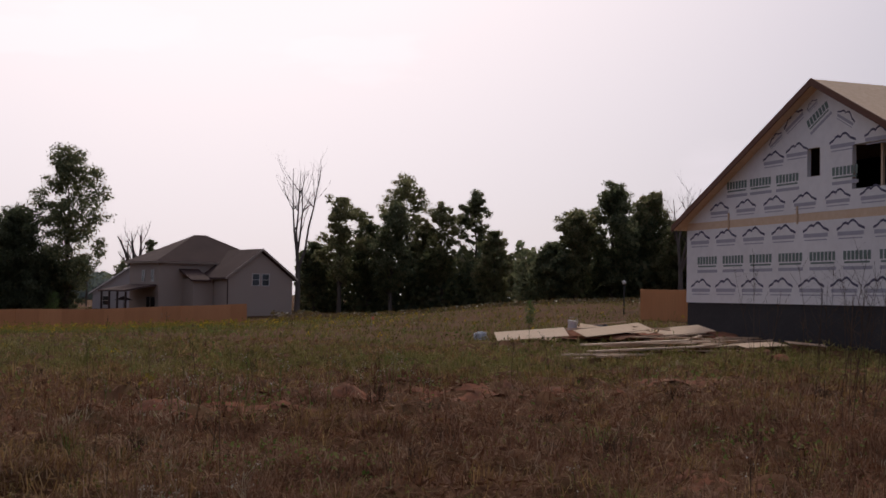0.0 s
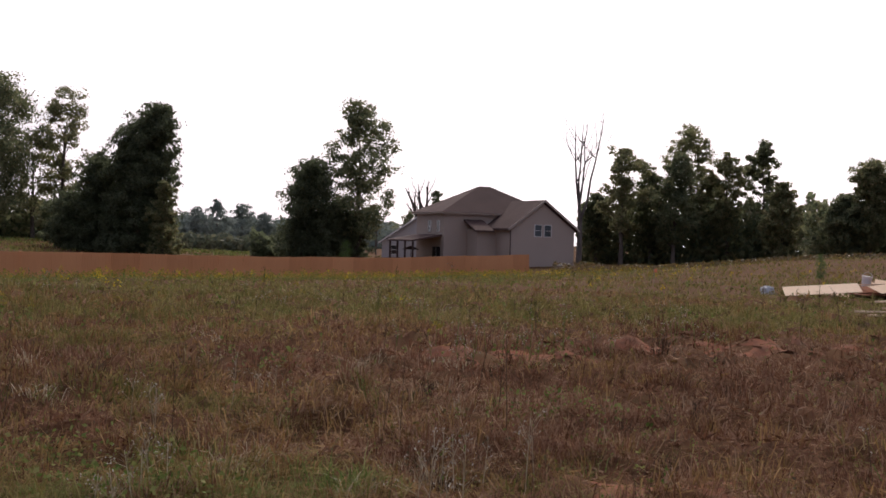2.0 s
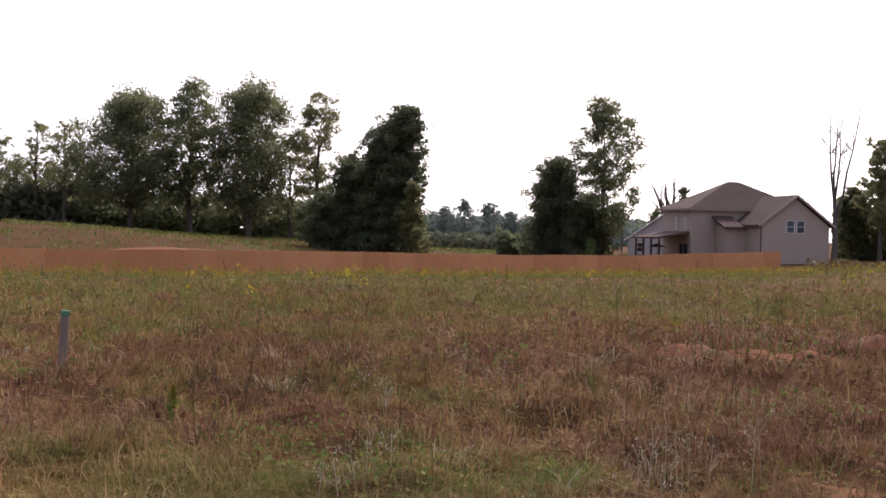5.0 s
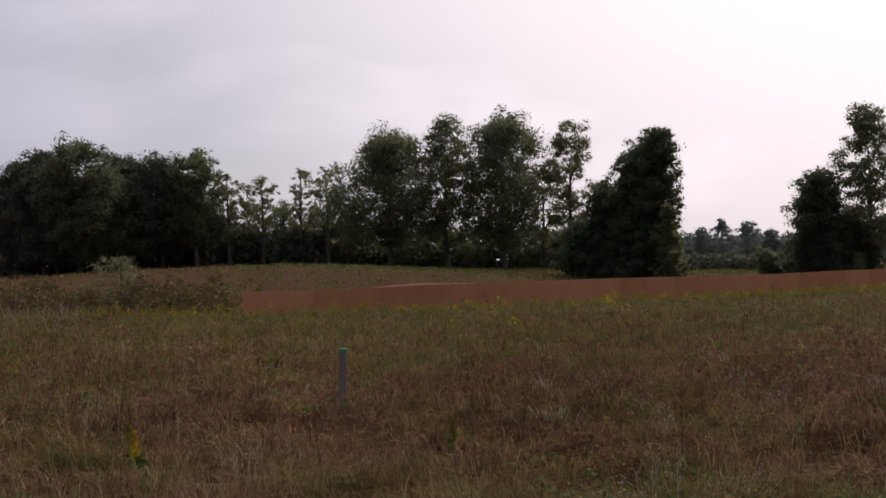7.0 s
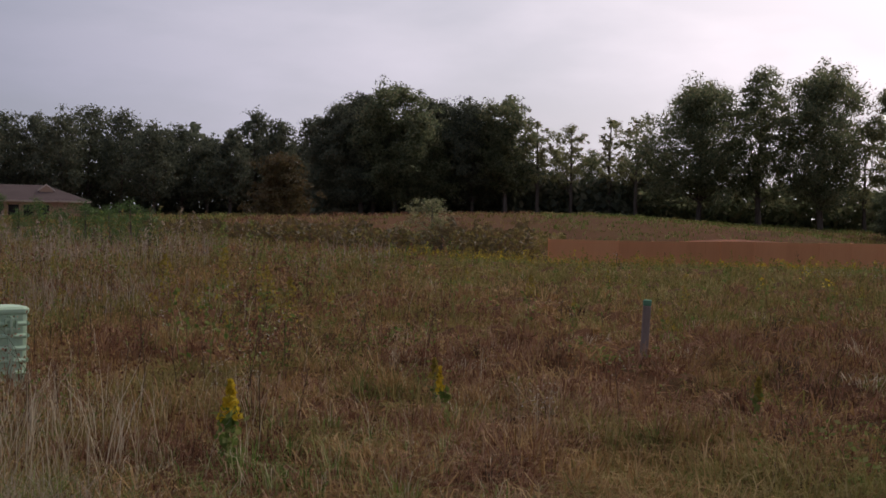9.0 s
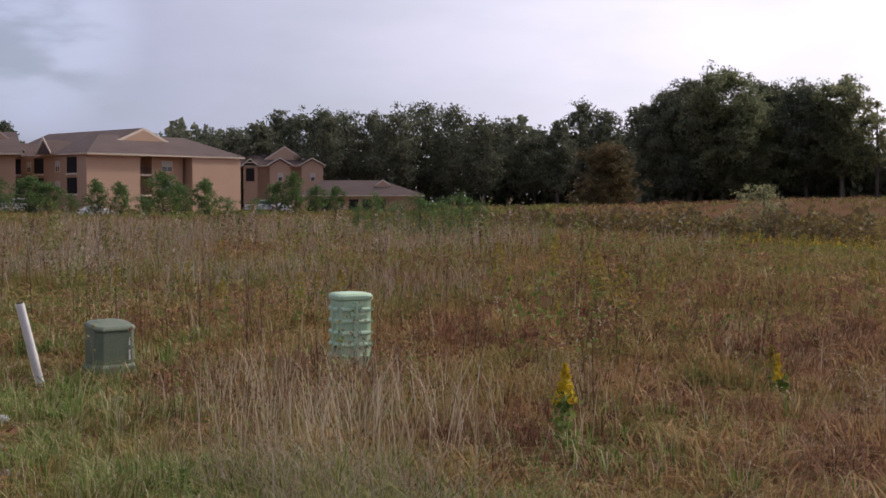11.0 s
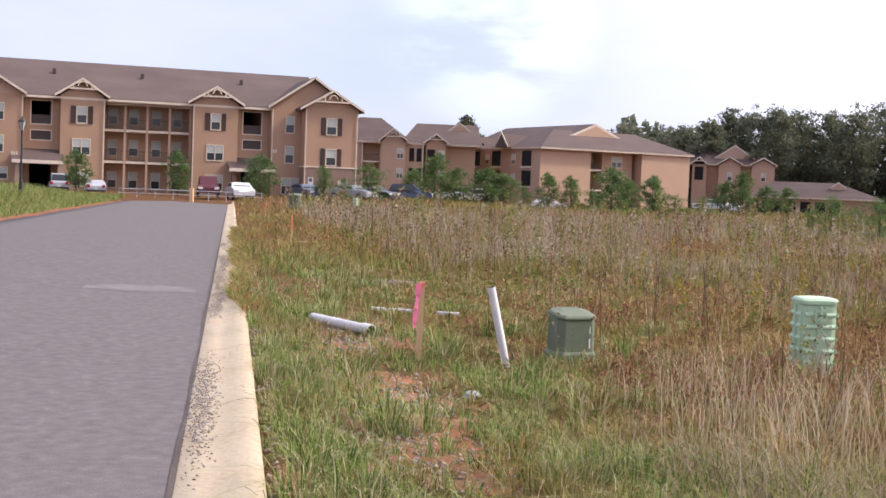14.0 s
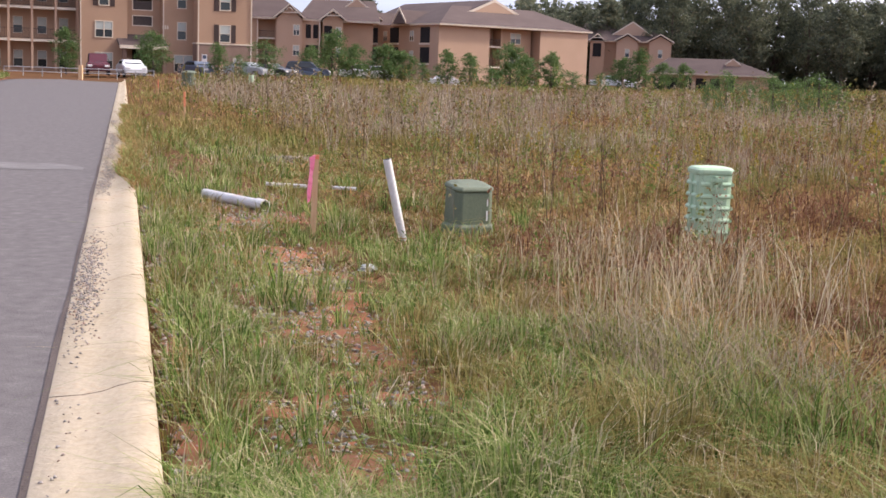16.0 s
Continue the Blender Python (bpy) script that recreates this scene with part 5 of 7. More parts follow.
        k = part_of("printed_mark", shared(("printed_peak",), peaks, MAT["wrap_blue"]), b, m)
        part_of("printed_bar", shared(("printed_bar",), lambda: flat(0.05, 1.35, -0.04, 0.09), MAT["wrap_grey"]), k)
        part_of("printed_line", shared(("printed_line",), lambda: flat(0.1, 1.3, -0.15, -0.11), MAT["wrap_grey"]), k)

    def words(x, z, turn=0.0, s=1.0):
        m = pose(x, -0.066, z, 0, -turn, 0) @ Matrix.Diagonal((s, 1, s, 1))

        k = part_of("printed_mark", shared(("printed_faint_bar",), lambda: flat(0.0, 1.4, -0.14, -0.03), MAT["wrap_grey"]), b, m)
        for j in range(7):
            part_of("printed_letter", shared(("printed_letter",), lambda: flat(0, 0.15, 0.18, 0.47), MAT["wrap_green"]), k, pose(j * 0.2, 0, 0))
        part_of("printed_bar", shared(("printed_small_bar",), lambda: flat(0.05, 1.3, 0.07, 0.13), MAT["wrap_green"]), k)

    for k in range(9):
        logo(-0.55 + k * 1.72, 1.72)
        words(-0.1 + k * 1.76, 2.55)
        logo(-0.65 + k * 1.8, 3.55)
    for k in range(6):
        logo(0.75 + k * 1.75, 4.62, s=0.92)
    for k, x in enumerate((1.9, 3.4, 5.0, 8.1)):
        words(x, 5.3, s=0.95)
    logo(4.2, 6.2, s=0.9)
    logo(5.55, 6.35, s=0.9)
    logo(7.95, 6.4, s=0.95)
    logo(9.7, 6.45, s=0.9)
    words(6.9, 7.05, 28, 0.9)
    logo(5.5, 7.2, 27, 0.85)
    logo(6.75, 7.75, 27, 0.45)
    logo(8.3, 7.45, -27, 0.7)
    logo(4.6, 6.75, 27, 0.6)


framed_house()


# ---- small planted trees and shrubs ----
PLANTED = {}


def young_tree(az, d, top, half, base_z=None, mat="leaf_shrub", label="young planted tree by the parking lot", low=False):
    """Young trees share a few meshes and are scaled to their size."""
    base_z = ground_z(polar(az, d)) if base_z is None else base_z
    key = (mat, low, len(PLANTED) % 3)
    if key not in PLANTED:
        PLANTED[key] = tree_meshes(4.0, 1.5, "dense" if low else "oak", 20, 5, 34 if low else 36, 0.15 if low else 0.17, 0.42, MAT[mat], 300 + len(PLANTED))
    tr_me, cr_me = PLANTED[key]
    p = polar(az, d, base_z)
    tall = (EYE + d * math.tan(radians(top)) - base_z) * (1.18 if low else 1.06)
    w = d * math.tan(radians(half)) / 1.35
    t = thing("shrub" if low else "young_tree", pose(p[0], p[1], base_z, 0, 0, az * 31 % 360) @ Matrix.Diagonal((w, w, tall / 4.0, 1)), label, "shrub" if low else "tree", "planted trees")
    part_of("trunk", tr_me, t)
    part_of("crown", cr_me, t)


for az, d, top, half in ((109.2, 112, 1.0, 0.55), (104.9, 116, 1.1, 0.45), (101.3, 112, 1.08, 0.62), (98.5, 115, 0.75, 0.4), (93.5, 140, 1.45, 0.7), (92.6, 142, 0.9, 0.6), (91.2, 145, 0.95, 0.75), (90.4, 146, 0.7, 0.6),
                         (88.4, 150, 0.8, 0.5), (87.4, 150, 0.7, 0.45), (85.6, 135, 1.15, 0.75), (84.9, 138, 0.7, 0.5), (83.8, 140, 0.85, 0.55), (80.65, 165, 0.75, 0.55), (79.9, 165, 1.15, 0.45), (78.9, 170, 0.6, 0.5), (78.0, 172, 0.6, 0.4), (94.5, 150, 0.8, 0.5)):
    young_tree(az, d, top, half * 1.1)
for az, d, top, half in ((96.4, 118, 0.9, 0.95), (97.6, 112, 0.3, 0.6), (89.5, 148, 0.25, 0.6), (86.4, 132, 0.2, 0.7), (82.8, 140, 0.1, 0.7), (81.6, 150, 0.1, 0.6)):
    young_tree(az, d, top - 0.1, half * 0.7, label="rounded green shrub beside the parking lot", low=True)
for az, d, top, half, bz in ((77.0, 62, -0.35, 0.45, -0.1), (76.2, 63, 0.05, 0.6, -0.1), (75.2, 61, -0.3, 0.7, -0.1), (74.2, 64, 0.0, 0.75, -0.1), (73.2, 60, -0.2, 0.7, -0.1), (72.3, 62, 0.05, 0.75, -0.1), (71.5, 61, -0.4, 0.55, -0.1)):
    young_tree(az, d, top, half, bz, label="bright green leafy weed shrub in the field", low=True)
young_tree(59.1, 95, 0.3, 1.1, ground_z(polar(59.1, 95)), mat="leaf_mid", label="round green bush before the mound", low=True)
young_tree(58.6, 88, -0.75, 0.8, ground_z(polar(58.9, 88)), mat="leaf_turning", label="dry brown bush before the mound", low=True)
thicket("brush", 54.5, 72, 88, 18, -0.5, 8500, 0.34, "leaf_turning", "low dry brown brush before the mound", 0.9)
thicket("brush", 53, 75, 90, 16, -0.65, 5200, 0.36, "grass_olive", "low olive brush before the mound", 0.5)
young_tree(26.8, 128, -0.3, 0.25, ground_z(polar(26.8, 128)), label="small bush behind the fence", low=True)
young_tree(5.9, 70, -0.2, 0.22, ground_z(polar(5.9, 70)), label="pale green sapling in the field", low=True)

# ---- vehicles ----
CAR_SIDE = {
    "suv": [(-2.3, 0.35), (-2.35, 0.95), (-2.2, 1.1), (-1.95, 1.68), (-1.6, 1.76), (0.35, 1.74), (1.05, 1.1), (2.1, 0.98), (2.35, 0.75), (2.35, 0.35)],
    "sedan": [(-2.3, 0.35), (-2.35, 0.85), (-2.2, 1.0), (-1.6, 1.03), (-1.0, 1.42), (0.3, 1.44), (1.0, 1.0), (2.0, 0.92), (2.3, 0.7), (2.3, 0.35)],
    "pickup": [(-2.7, 0.45), (-2.7, 1.15), (-0.75, 1.17), (-0.6, 1.8), (0.6, 1.8), (1.15, 1.2), (2.35, 1.1), (2.6, 0.85), (2.6, 0.45)],
}


def car(kind, paint, az, d, z, heading, label):
    outline = CAR_SIDE[kind]
    z = min(z, ground_z(polar(az, d)) + 0.05) if az < 98 else z
    P = polar(az, d, z)
    c = thing("car", pose(P[0], P[1], z, 0, 0, heading), label, "car", "parked cars")
    w = 0.9
    bm = prism(outline, -w, w)
    belt = 1.0 if kind != "pickup" else 1.15
    for v in bm.verts:
        if v.co.z > belt + 0.1:
            v.co.y *= 0.8
    bmesh.ops.bevel(bm, geom=[e for e in bm.edges], offset=0.05, segments=2, affect="EDGES")
    body = part("body", bm, MAT["car_" + paint], c)
    top = max(z for _, z in outline)
    cabin = [x for x, z in outline if z > belt + 0.3]
    x0, x1 = min(cabin), max(cabin)
    for s in (-1, 1):
        bm = bmesh.new()
        bm.faces.new([bm.verts.new(q) for q in ((x0 - 0.12, s * 0.90, belt + 0.1), (x1 + 0.42, s * 0.90, belt + 0.1), (x1 - 0.02, s * 0.765, top - 0.1), (x0 + 0.05, s * 0.765, top - 0.1))])
        part("side_window", bm, MAT["glass"], c)
        part("door_handle", box(-0.3, -0.1, s * 0.9 - 0.02, s * 0.9 + 0.02, belt - 0.12, belt - 0.08), MAT["black_metal"], c)
    for xa, za, xb, zb in ((x1 + 0.56, belt + 0.12, x1 + 0.06, top - 0.1), (x0 - 0.27, belt + 0.1, x0 - 0.03, top - 0.1)):
        bm = bmesh.new()
        bm.faces.new([bm.verts.new(q) for q in ((xa, -0.7, za), (xa, 0.7, za), (xb, 0.6, zb), (xb, -0.6, zb))])
        part("windscreen", bm, MAT["glass"], c)
    xb, xf = min(x for x, _ in outline), max(x for x, _ in outline)
    for s in (-0.66, 0.66):
        part("headlight", box(xf - 0.08, xf + 0.02, s - 0.18, s + 0.18, 0.68, 0.84, 0.02), MAT["white_trim"], c)
        part("tail_lamp", box(xb - 0.02, xb + 0.1, s - 0.14, s + 0.14, 0.78, 1.02, 0.02), MAT["red_lamp"], c)
    part("bumper", box(xb - 0.06, xb + 0.1, -0.85, 0.85, 0.38, 0.58, 0.03), MAT["black_metal"], c)
    part("number_plate", box(xb - 0.075, xb - 0.058, -0.16, 0.16, 0.62, 0.76), MAT["white_trim"], c)
    for x in (-1.45, 1.4):
        for s in (-0.82, 0.82):
            wh = part_of("wheel", shared(("tyre",), lambda: lathe([(0.24, -0.1), (0.33, -0.1), (0.35, -0.06), (0.35, 0.06), (0.33, 0.1), (0.24, 0.1)], 18), MAT["tyre"]), c, pose(x, s, 0.35, 90))
            part_of("rim", shared(("rim",), lambda: lathe([(0.23, -0.105), (0.23, 0.105)], 12), MAT["rim"]), wh)
    return c


car("suv", "maroon", 103.6, 109, 0.32, 15, "dark maroon sport utility car parked nose in")
car("sedan", "white", 102.2, 110, 0.22, 22, "white sedan parked by the kerb")
car("suv", "silver", 109.9, 121, 0.1, 200, "silver van parked by the entrance")
car("sedan", "silver", 108.4, 121, -0.05, 200, "silver sedan parked by the entrance")
car("sedan", "blue", 99.3, 117, 0.3, 40, "blue-grey sedan parked by the building")
car("sedan", "silver", 97.2, 119, 0.4, 60, "silver sedan half hidden by weeds")
car("sedan", "black", 96.2, 121, 0.4, 60, "dark sedan half hidden by weeds")
car("suv", "blue", 94.6, 135, 0.4, 90, "dark blue sport utility car in the parking lot")
car("pickup", "white", 92.4, 150, 0.4, 100, "white pickup in the parking lot")
car("pickup", "white", 91.6, 150, 0.4, 100, "white pickup in the parking lot")
car("pickup", "white", 81.2, 185, 0.3, 75, "white truck beside the garages")
car("sedan", "white", 80.3, 183, 0.0, -15, "white sedan beside the garages")
car("sedan", "white", 88.4, 155, 0.3, 100, "white car behind young trees")

lot = new("parking_lot", tri_mesh("parking_lot", [(*polar(a, d)[:2], 0.42 if d > 110 else 0.36) for d in (104, 126) for a in np.linspace(95, 114, 20)], [t for k in range(19) for t in ((k, k + 1, k + 21), (k, k + 21, k + 20))], MAT["concrete"]))
lot.location.z = -0.32
tagged(lot, "pale paved parking lot before the apartments", "parking lot", kind="structure")

tagged(new("road_scuff", tri_mesh("road_scuff", [along_street(18.6 + (0.5 + 0.7 * math.sin(3.1 * u)) * v + 0.12 * math.sin(9 * u), 0.55 + 1.6 * u, float(np.interp(0.55 + 1.6 * u, (0.36, 1.2, 4.2), (0.012, 0.02, 0.075))) + 0.004) for v in (0, 1) for u in np.linspace(0, 1, 9)], [t for k in range(8) for t in ((k, k + 1, k + 10), (k, k + 10, k + 9))], MAT["asphalt_pale"])), "faint pale scuff across the asphalt", "road mark", kind="structure")
az = np.linspace(41.5, 50.0, 60)
rise = np.interp(az, (41.5, 42.5, 44.5, 46.4, 48.2, 50.0), (-1.25, -1.02, -0.90, -0.86, -1.02, -1.45))
bank = []
for d, lift in ((93, -0.9), (97, -0.3), (100, 0.0), (103, -0.25), (108, -1.2)):
    for k, a in enumerate(az):
        p = polar(a, d)
        bank.append((p[0], p[1], EYE + 100 * math.tan(radians(rise[k])) + lift + 0.12 * noise.noise(Vector((p[0] * 0.4, p[1] * 0.4, 2)))))
tagged(new("clay_bank", tri_mesh("clay_bank", bank, [t for j in range(4) for k in range(59) for t in ((j * 60 + k, j * 60 + k + 1, j * 60 + k + 61), (j * 60 + k, j * 60 + k + 61, j * 60 + k + 60))], MAT["clay"])), "bank of bare red clay beyond the fence", "earth", kind="structure")
# a low rail across the end of the street
rail = thing("guard_rail", pose(*along_street(104, 3.9, 0.05), 0, 0, 102.8), "low grey pipe rail across the end of the street", "rail")
for k in range(9):
    part("rail_post", tube([(-5 + k * 1.4, 0, 0), (-5 + k * 1.4, 0, 0.85)], [0.035, 0.035]), MAT["galv"], rail)
for z in (0.45, 0.78):
    part("rail_bar", tube([(-5, 0, z), (6.2, 0, z)], [0.03, 0.03]), MAT["galv"], rail)
post = thing("bollard", pose(*along_street(96, 3.0, 0.03)), "squat tan timber bollard at the street's end", "bollard")
part("bollard_post", box(-0.14, 0.14, -0.14, 0.14, -0.2, 1.1, 0.02), MAT["stake"], post)


def street_lamp(az, d, top):
    p = polar(az, d)
    z = ground_z(p)
    tall = EYE + d * math.tan(radians(top)) - z
    t = thing("street_lamp", pose(p[0], p[1], z), "black post lamp with a glazed lantern head", "street lamp")
    part("post", tube([(0, 0, 0), (0, 0, 0.7), (0, 0, 0.75), (0, 0, tall - 0.75)], [0.13, 0.11, 0.065, 0.055], 10), MAT["black_metal"], t)
    head = part("lantern", lathe([(0.09, tall - 0.78), (0.20, tall - 0.35), (0.21, tall - 0.33), (0.19, tall - 0.31)], 8), MAT["blind"], t, "pale glazed lantern")
    part("lantern_cap", lathe([(0.25, tall - 0.32), (0.2, tall - 0.22), (0.06, tall - 0.1), (0.02, tall)], 8), MAT["black_metal"], head)
    for k in range(4):
        a = k * math.pi / 2 + 0.4
        part("lantern_bar", tube([(0.1 * math.cos(a), 0.1 * math.sin(a), tall - 0.78), (0.215 * math.cos(a), 0.215 * math.sin(a), tall - 0.32)], [0.014, 0.014], 5), MAT["black_metal"], head)


street_lamp(111.5, 78, 2.45)
signp = polar(99.1, 108, 0.2)
sign = thing("parking_sign", pose(signp[0], signp[1], 0.2, 0, 0, 99), "small white and blue parking sign on a post", "sign")
part("sign_post", tube([(0, 0, 0), (0, 0, 2.1)], [0.03, 0.03]), MAT["galv"], sign)
part("sign_plate", box(-0.22, 0.22, -0.05, -0.031, 1.5, 2.1, 0.006), MAT["white_trim"], sign)
part("sign_mark", box(-0.15, 0.15, -0.056, -0.051, 1.75, 2.02), MAT["car_blue"], sign)

# ---- things on the verge ----


def cable_pedestal(x, y, turn, s=1.0):
    """A rounded square cover with ribbed faces, a domed lid and a hasp frame."""
    z = ground_z((x, y))
    t = thing("utility_pedestal", pose(x, y, z, 0, 0, turn) @ Matrix.Diagonal((0.755 * s, 0.755 * s, 0.97 * s, 1)), "pale green ribbed plastic utility pedestal in tall weeds", "utility box", "utility pedestals")

    def ring(w, z0, r=0.07):
        return [(sx * (w - r) + r * math.cos(a), sy * (w - r) + r * math.sin(a), z0) for sx, sy, a0 in ((1, 1, 0), (-1, 1, 90), (-1, -1, 180), (1, -1, 270)) for a in np.radians([a0, a0 + 45, a0 + 90])]

    def loft(rows):
        bm = bmesh.new()
        rings = [[bm.verts.new(p) for p in ring(w, z0)] for w, z0 in rows]
        for a, b in zip(rings, rings[1:]):
            for j in range(12):
                bm.faces.new((a[j - 1], a[j], b[j], b[j - 1]))
        bm.faces.new(rings[0][::-1])
        bm.faces.new(rings[-1])
        return bm

    body = part("cover", loft([(0.235, -0.05), (0.235, 0.03), (0.215, 0.05), (0.222, 0.70)]), MAT["ped_green"], t)
    part("lid", loft([(0.235, 0.705), (0.24, 0.72), (0.24, 0.745), (0.215, 0.765), (0.12, 0.775)]), MAT["ped_green"], t)
    for face in range(4):
        m = pose(0, 0, 0, 0, 0, 90 * face)
        bm = box(-0.032, 0.032, -0.238, -0.218, 0.05, 0.69)
        part("rib", bm, MAT["ped_green"], body).matrix_basis = m
        for k in range(5):
            z0 = 0.13 + k * 0.115
            for x0, x1 in ((-0.185, -0.034), (0.034, 0.185)):
                part_of("louvre", shared(("louvre", x0), lambda: prism_x([(-0.218, 0.0), (-0.243, 0.010), (-0.243, 0.026), (-0.218, 0.046)], x0, x1), MAT["ped_green"]), body, m @ pose(0, 0, z0))
    hasp = part("hasp", frame_bm(0.15, 0.11, 0.022, 0.02), MAT["ped_green"], t)
    hasp.matrix_basis = pose(-0.075, -0.239, 0.555)
    part("hasp_pin", box(-0.018, 0.018, -0.262, -0.238, 0.53, 0.69, 0.005), MAT["ped_green"], t)
    part("ground_sleeve", loft([(0.255, -0.1), (0.255, 0.02)]), MAT["ped_green"], t)
    return t


cable_pedestal(-11.93, 2.70, 95)
cable_pedestal(-90.5, -11.2, 60)


def vault_cover(x, y, turn, s=1.0, mat="box_green", label="weathered dark green utility cover, chipped and scuffed"):
    z = ground_z((x, y))
    t = thing("utility_cover", pose(x, y, z, 0, 0, turn) @ Matrix.Diagonal((s, s, s * 1.15, 1)), label, "utility box")
    plan = [(-0.24, -0.13), (-0.17, -0.21), (0.17, -0.21), (0.24, -0.13), (0.24, 0.13), (0.17, 0.21), (-0.17, 0.21), (-0.24, 0.13)]

    def loft(rows):
        bm = bmesh.new()
        rings = [[bm.verts.new((px * w, py * w, z0 + tilt * py)) for px, py in plan] for w, z0, tilt in rows]
        for a, b in zip(rings, rings[1:]):
            for j in range(8):
                bm.faces.new((a[j - 1], a[j], b[j], b[j - 1]))
        bm.faces.new(rings[0][::-1])
        bm.faces.new(rings[-1])
        bmesh.ops.bevel(bm, geom=bm.edges[:], offset=0.008, segments=1, affect="EDGES")
        return bm
    part("body", loft([(1.0, -0.05, 0), (0.98, 0.12, 0), (0.95, 0.45, 0.1)]), MAT[mat], t)
    part("lid", loft([(1.0, 0.452, 0.1), (1.02, 0.475, 0.1), (0.92, 0.50, 0.1), (0.5, 0.515, 0.1)]), MAT[mat], t)
    part("skirt", loft([(1.12, -0.08, 0), (1.1, 0.10, 0), (1.0, 0.125, 0)]), MAT[mat], t)
    for z0, w in ((0.33, 0.006), (0.20, 0.008)):
        part("scuff", box(0.13 - w, 0.13 + w, -0.2165, -0.2115, z0 - w * 5, z0 + w * 7), MAT["pvc"], t, "white scuff mark")
    return t


vault_cover(-12.30, 0.48, 112, 0.86)
vault_cover(-80.7, -13.9, 80, 1.7, "box_green", "large dark utility cover far along the verge")


def pipe(name, a, b, r, label, bell=True, wall_r=0.8):
    a, b = Vector(a), Vector(b)
    t = thing(name, Matrix.Translation(a), label, "pipe", "scrap pipes")
    v = b - a
    n = v.normalized()
    L = v.length
    path = [Vector((0, 0, 0)), n * L * 0.86, n * L * 0.875, n * L, n * L, n * (L - 0.25)]
    rad = [r, r, r * (1.2 if bell else 1), r * (1.2 if bell else 1), r * wall_r * (1.2 if bell else 1), r * wall_r]
    part("pipe_wall", tube(path, rad, 18, False), MAT["pvc"], t)
    # black discs close both mouths and paint the bore's shade
    part("pipe_shade", tube([n * (L - 0.01), n * (L + 0.002)], [r * wall_r * (1.15 if bell else 1)] * 2, 18), MAT["shade_black"], t)
    part("pipe_end_shade", tube([n * -0.002, n * 0.01], [r * 0.99, r * 0.99], 18), MAT["shade_black"], t)
    return t


pipe("standing_pipe", (-11.82, -0.11, -0.1), (-11.72, -0.30, 0.745), 0.038, "scuffed white plastic pipe leaning out of the ground", False)
pipe("pipe_offcut", (-14.85, -2.43, 0.07), (-13.88, -1.63, 0.055), 0.055, "white plastic pipe with a bell end lying on red clay")
pipe("pipe_offcut", (-16.4, -1.9, 0.06), (-16.33, -1.38, 0.05), 0.024, "short white pipe half sunk in grass", False)
pipe("pipe_offcut", (-16.27, -1.05, 0.05), (-16.2, -0.75, 0.05), 0.022, "short white pipe half sunk in grass", False)


def survey_stake(x, y, tall, paint, ribbon, lean, label):
    z = ground_z((x, y))
    t = thing("survey_stake", pose(x, y, z, lean, lean * 0.6, 95), label, "stake", "survey stakes")
    bm = prism([(-0.026, -0.15), (-0.026, tall - 0.03), (-0.016, tall), (0.026, tall), (0.026, -0.15)], -0.011, 0.011)
    part("stake_board", bm, MAT["stake"], t)
    if paint:
        part("painted_tip", box(-0.028, 0.028, -0.0135, 0.0135, tall - paint, tall + 0.002), MAT["orange_paint"], t, "orange painted tip")
    if ribbon:
        bm = bmesh.new()
        n = 9
        lft, rgt = [], []
        for k in range(n):
            zz = tall - 0.02 - k * 0.42 / (n - 1)
            sway = 0.012 * math.sin(k * 1.3)
            lft.append(bm.verts.new((-0.062 + 0.008 * math.sin(k * 0.8), -0.02 + sway, zz)))
            rgt.append(bm.verts.new((-0.006 - 0.034 * k / n, -0.018 - sway, zz + 0.03)))
        for k in range(n - 1):
            bm.faces.new((lft[k], rgt[k], rgt[k + 1], lft[k + 1]))
        bmesh.ops.solidify(bm, geom=bm.faces[:], thickness=0.003)
        part("ribbon", bm, MAT["pink"], t, "hot pink flagging ribbon")
    return t


survey_stake(-11.78, -0.96, 0.76, 0.035, True, 2, "pine survey stake with a hot pink ribbon")
survey_stake(-34.96, -6.17, 0.78, 0.4, False, -2, "pine survey stake with an orange tip")
survey_stake(-63.2, -12.4, 0.7, 0.4, False, 2, "pine survey stake with an orange tip")
batten = thing("timber_offcut", pose(-35.2, -5.85, 0.03, 0, 0, 120), "thin pine batten lying in the grass", "timber")
part("batten", box(-0.35, 0.35, -0.03, 0.03, 0, 0.03, 0.004), MAT["stake"], batten)

post = thing("marker_post", pose(-10.92, 9.36, 0.04, 1.5, 2.5, 50), "grey weathered timber post with a faded green top", "post")
part("post_body", box(-0.045, 0.045, -0.045, 0.045, -0.4, 0.655, 0.008), MAT["old_post"], post)
part("post_top", box(-0.047, 0.047, -0.047, 0.047, 0.657, 0.72, 0.008), MAT["post_green"], post, "faded green painted top")


def crumple(name, x, y, r, h, mat, label, category, seed, z=None):
    rr = random.Random(seed)
    bm = bmesh.new()
    bmesh.ops.create_icosphere(bm, subdivisions=3, radius=1.0)
    for v in bm.verts:
        k = 1 + 0.35 * noise.noise(v.co * 2.1 + Vector((seed, 0, 0))) + 0.22 * noise.noise(v.co * 5.0 + Vector((0, seed, 0)))
        v.co = Vector((v.co.x * r * k, v.co.y * r * 0.8 * k, max(-0.02, v.co.z * h * k)))
    ob = part(name, bm, mat)
    ob.matrix_basis = pose(x, y, ground_z((x, y)) if z is None else z, 0, 0, rr.uniform(0, 360))
    return tagged(ob, label, category)


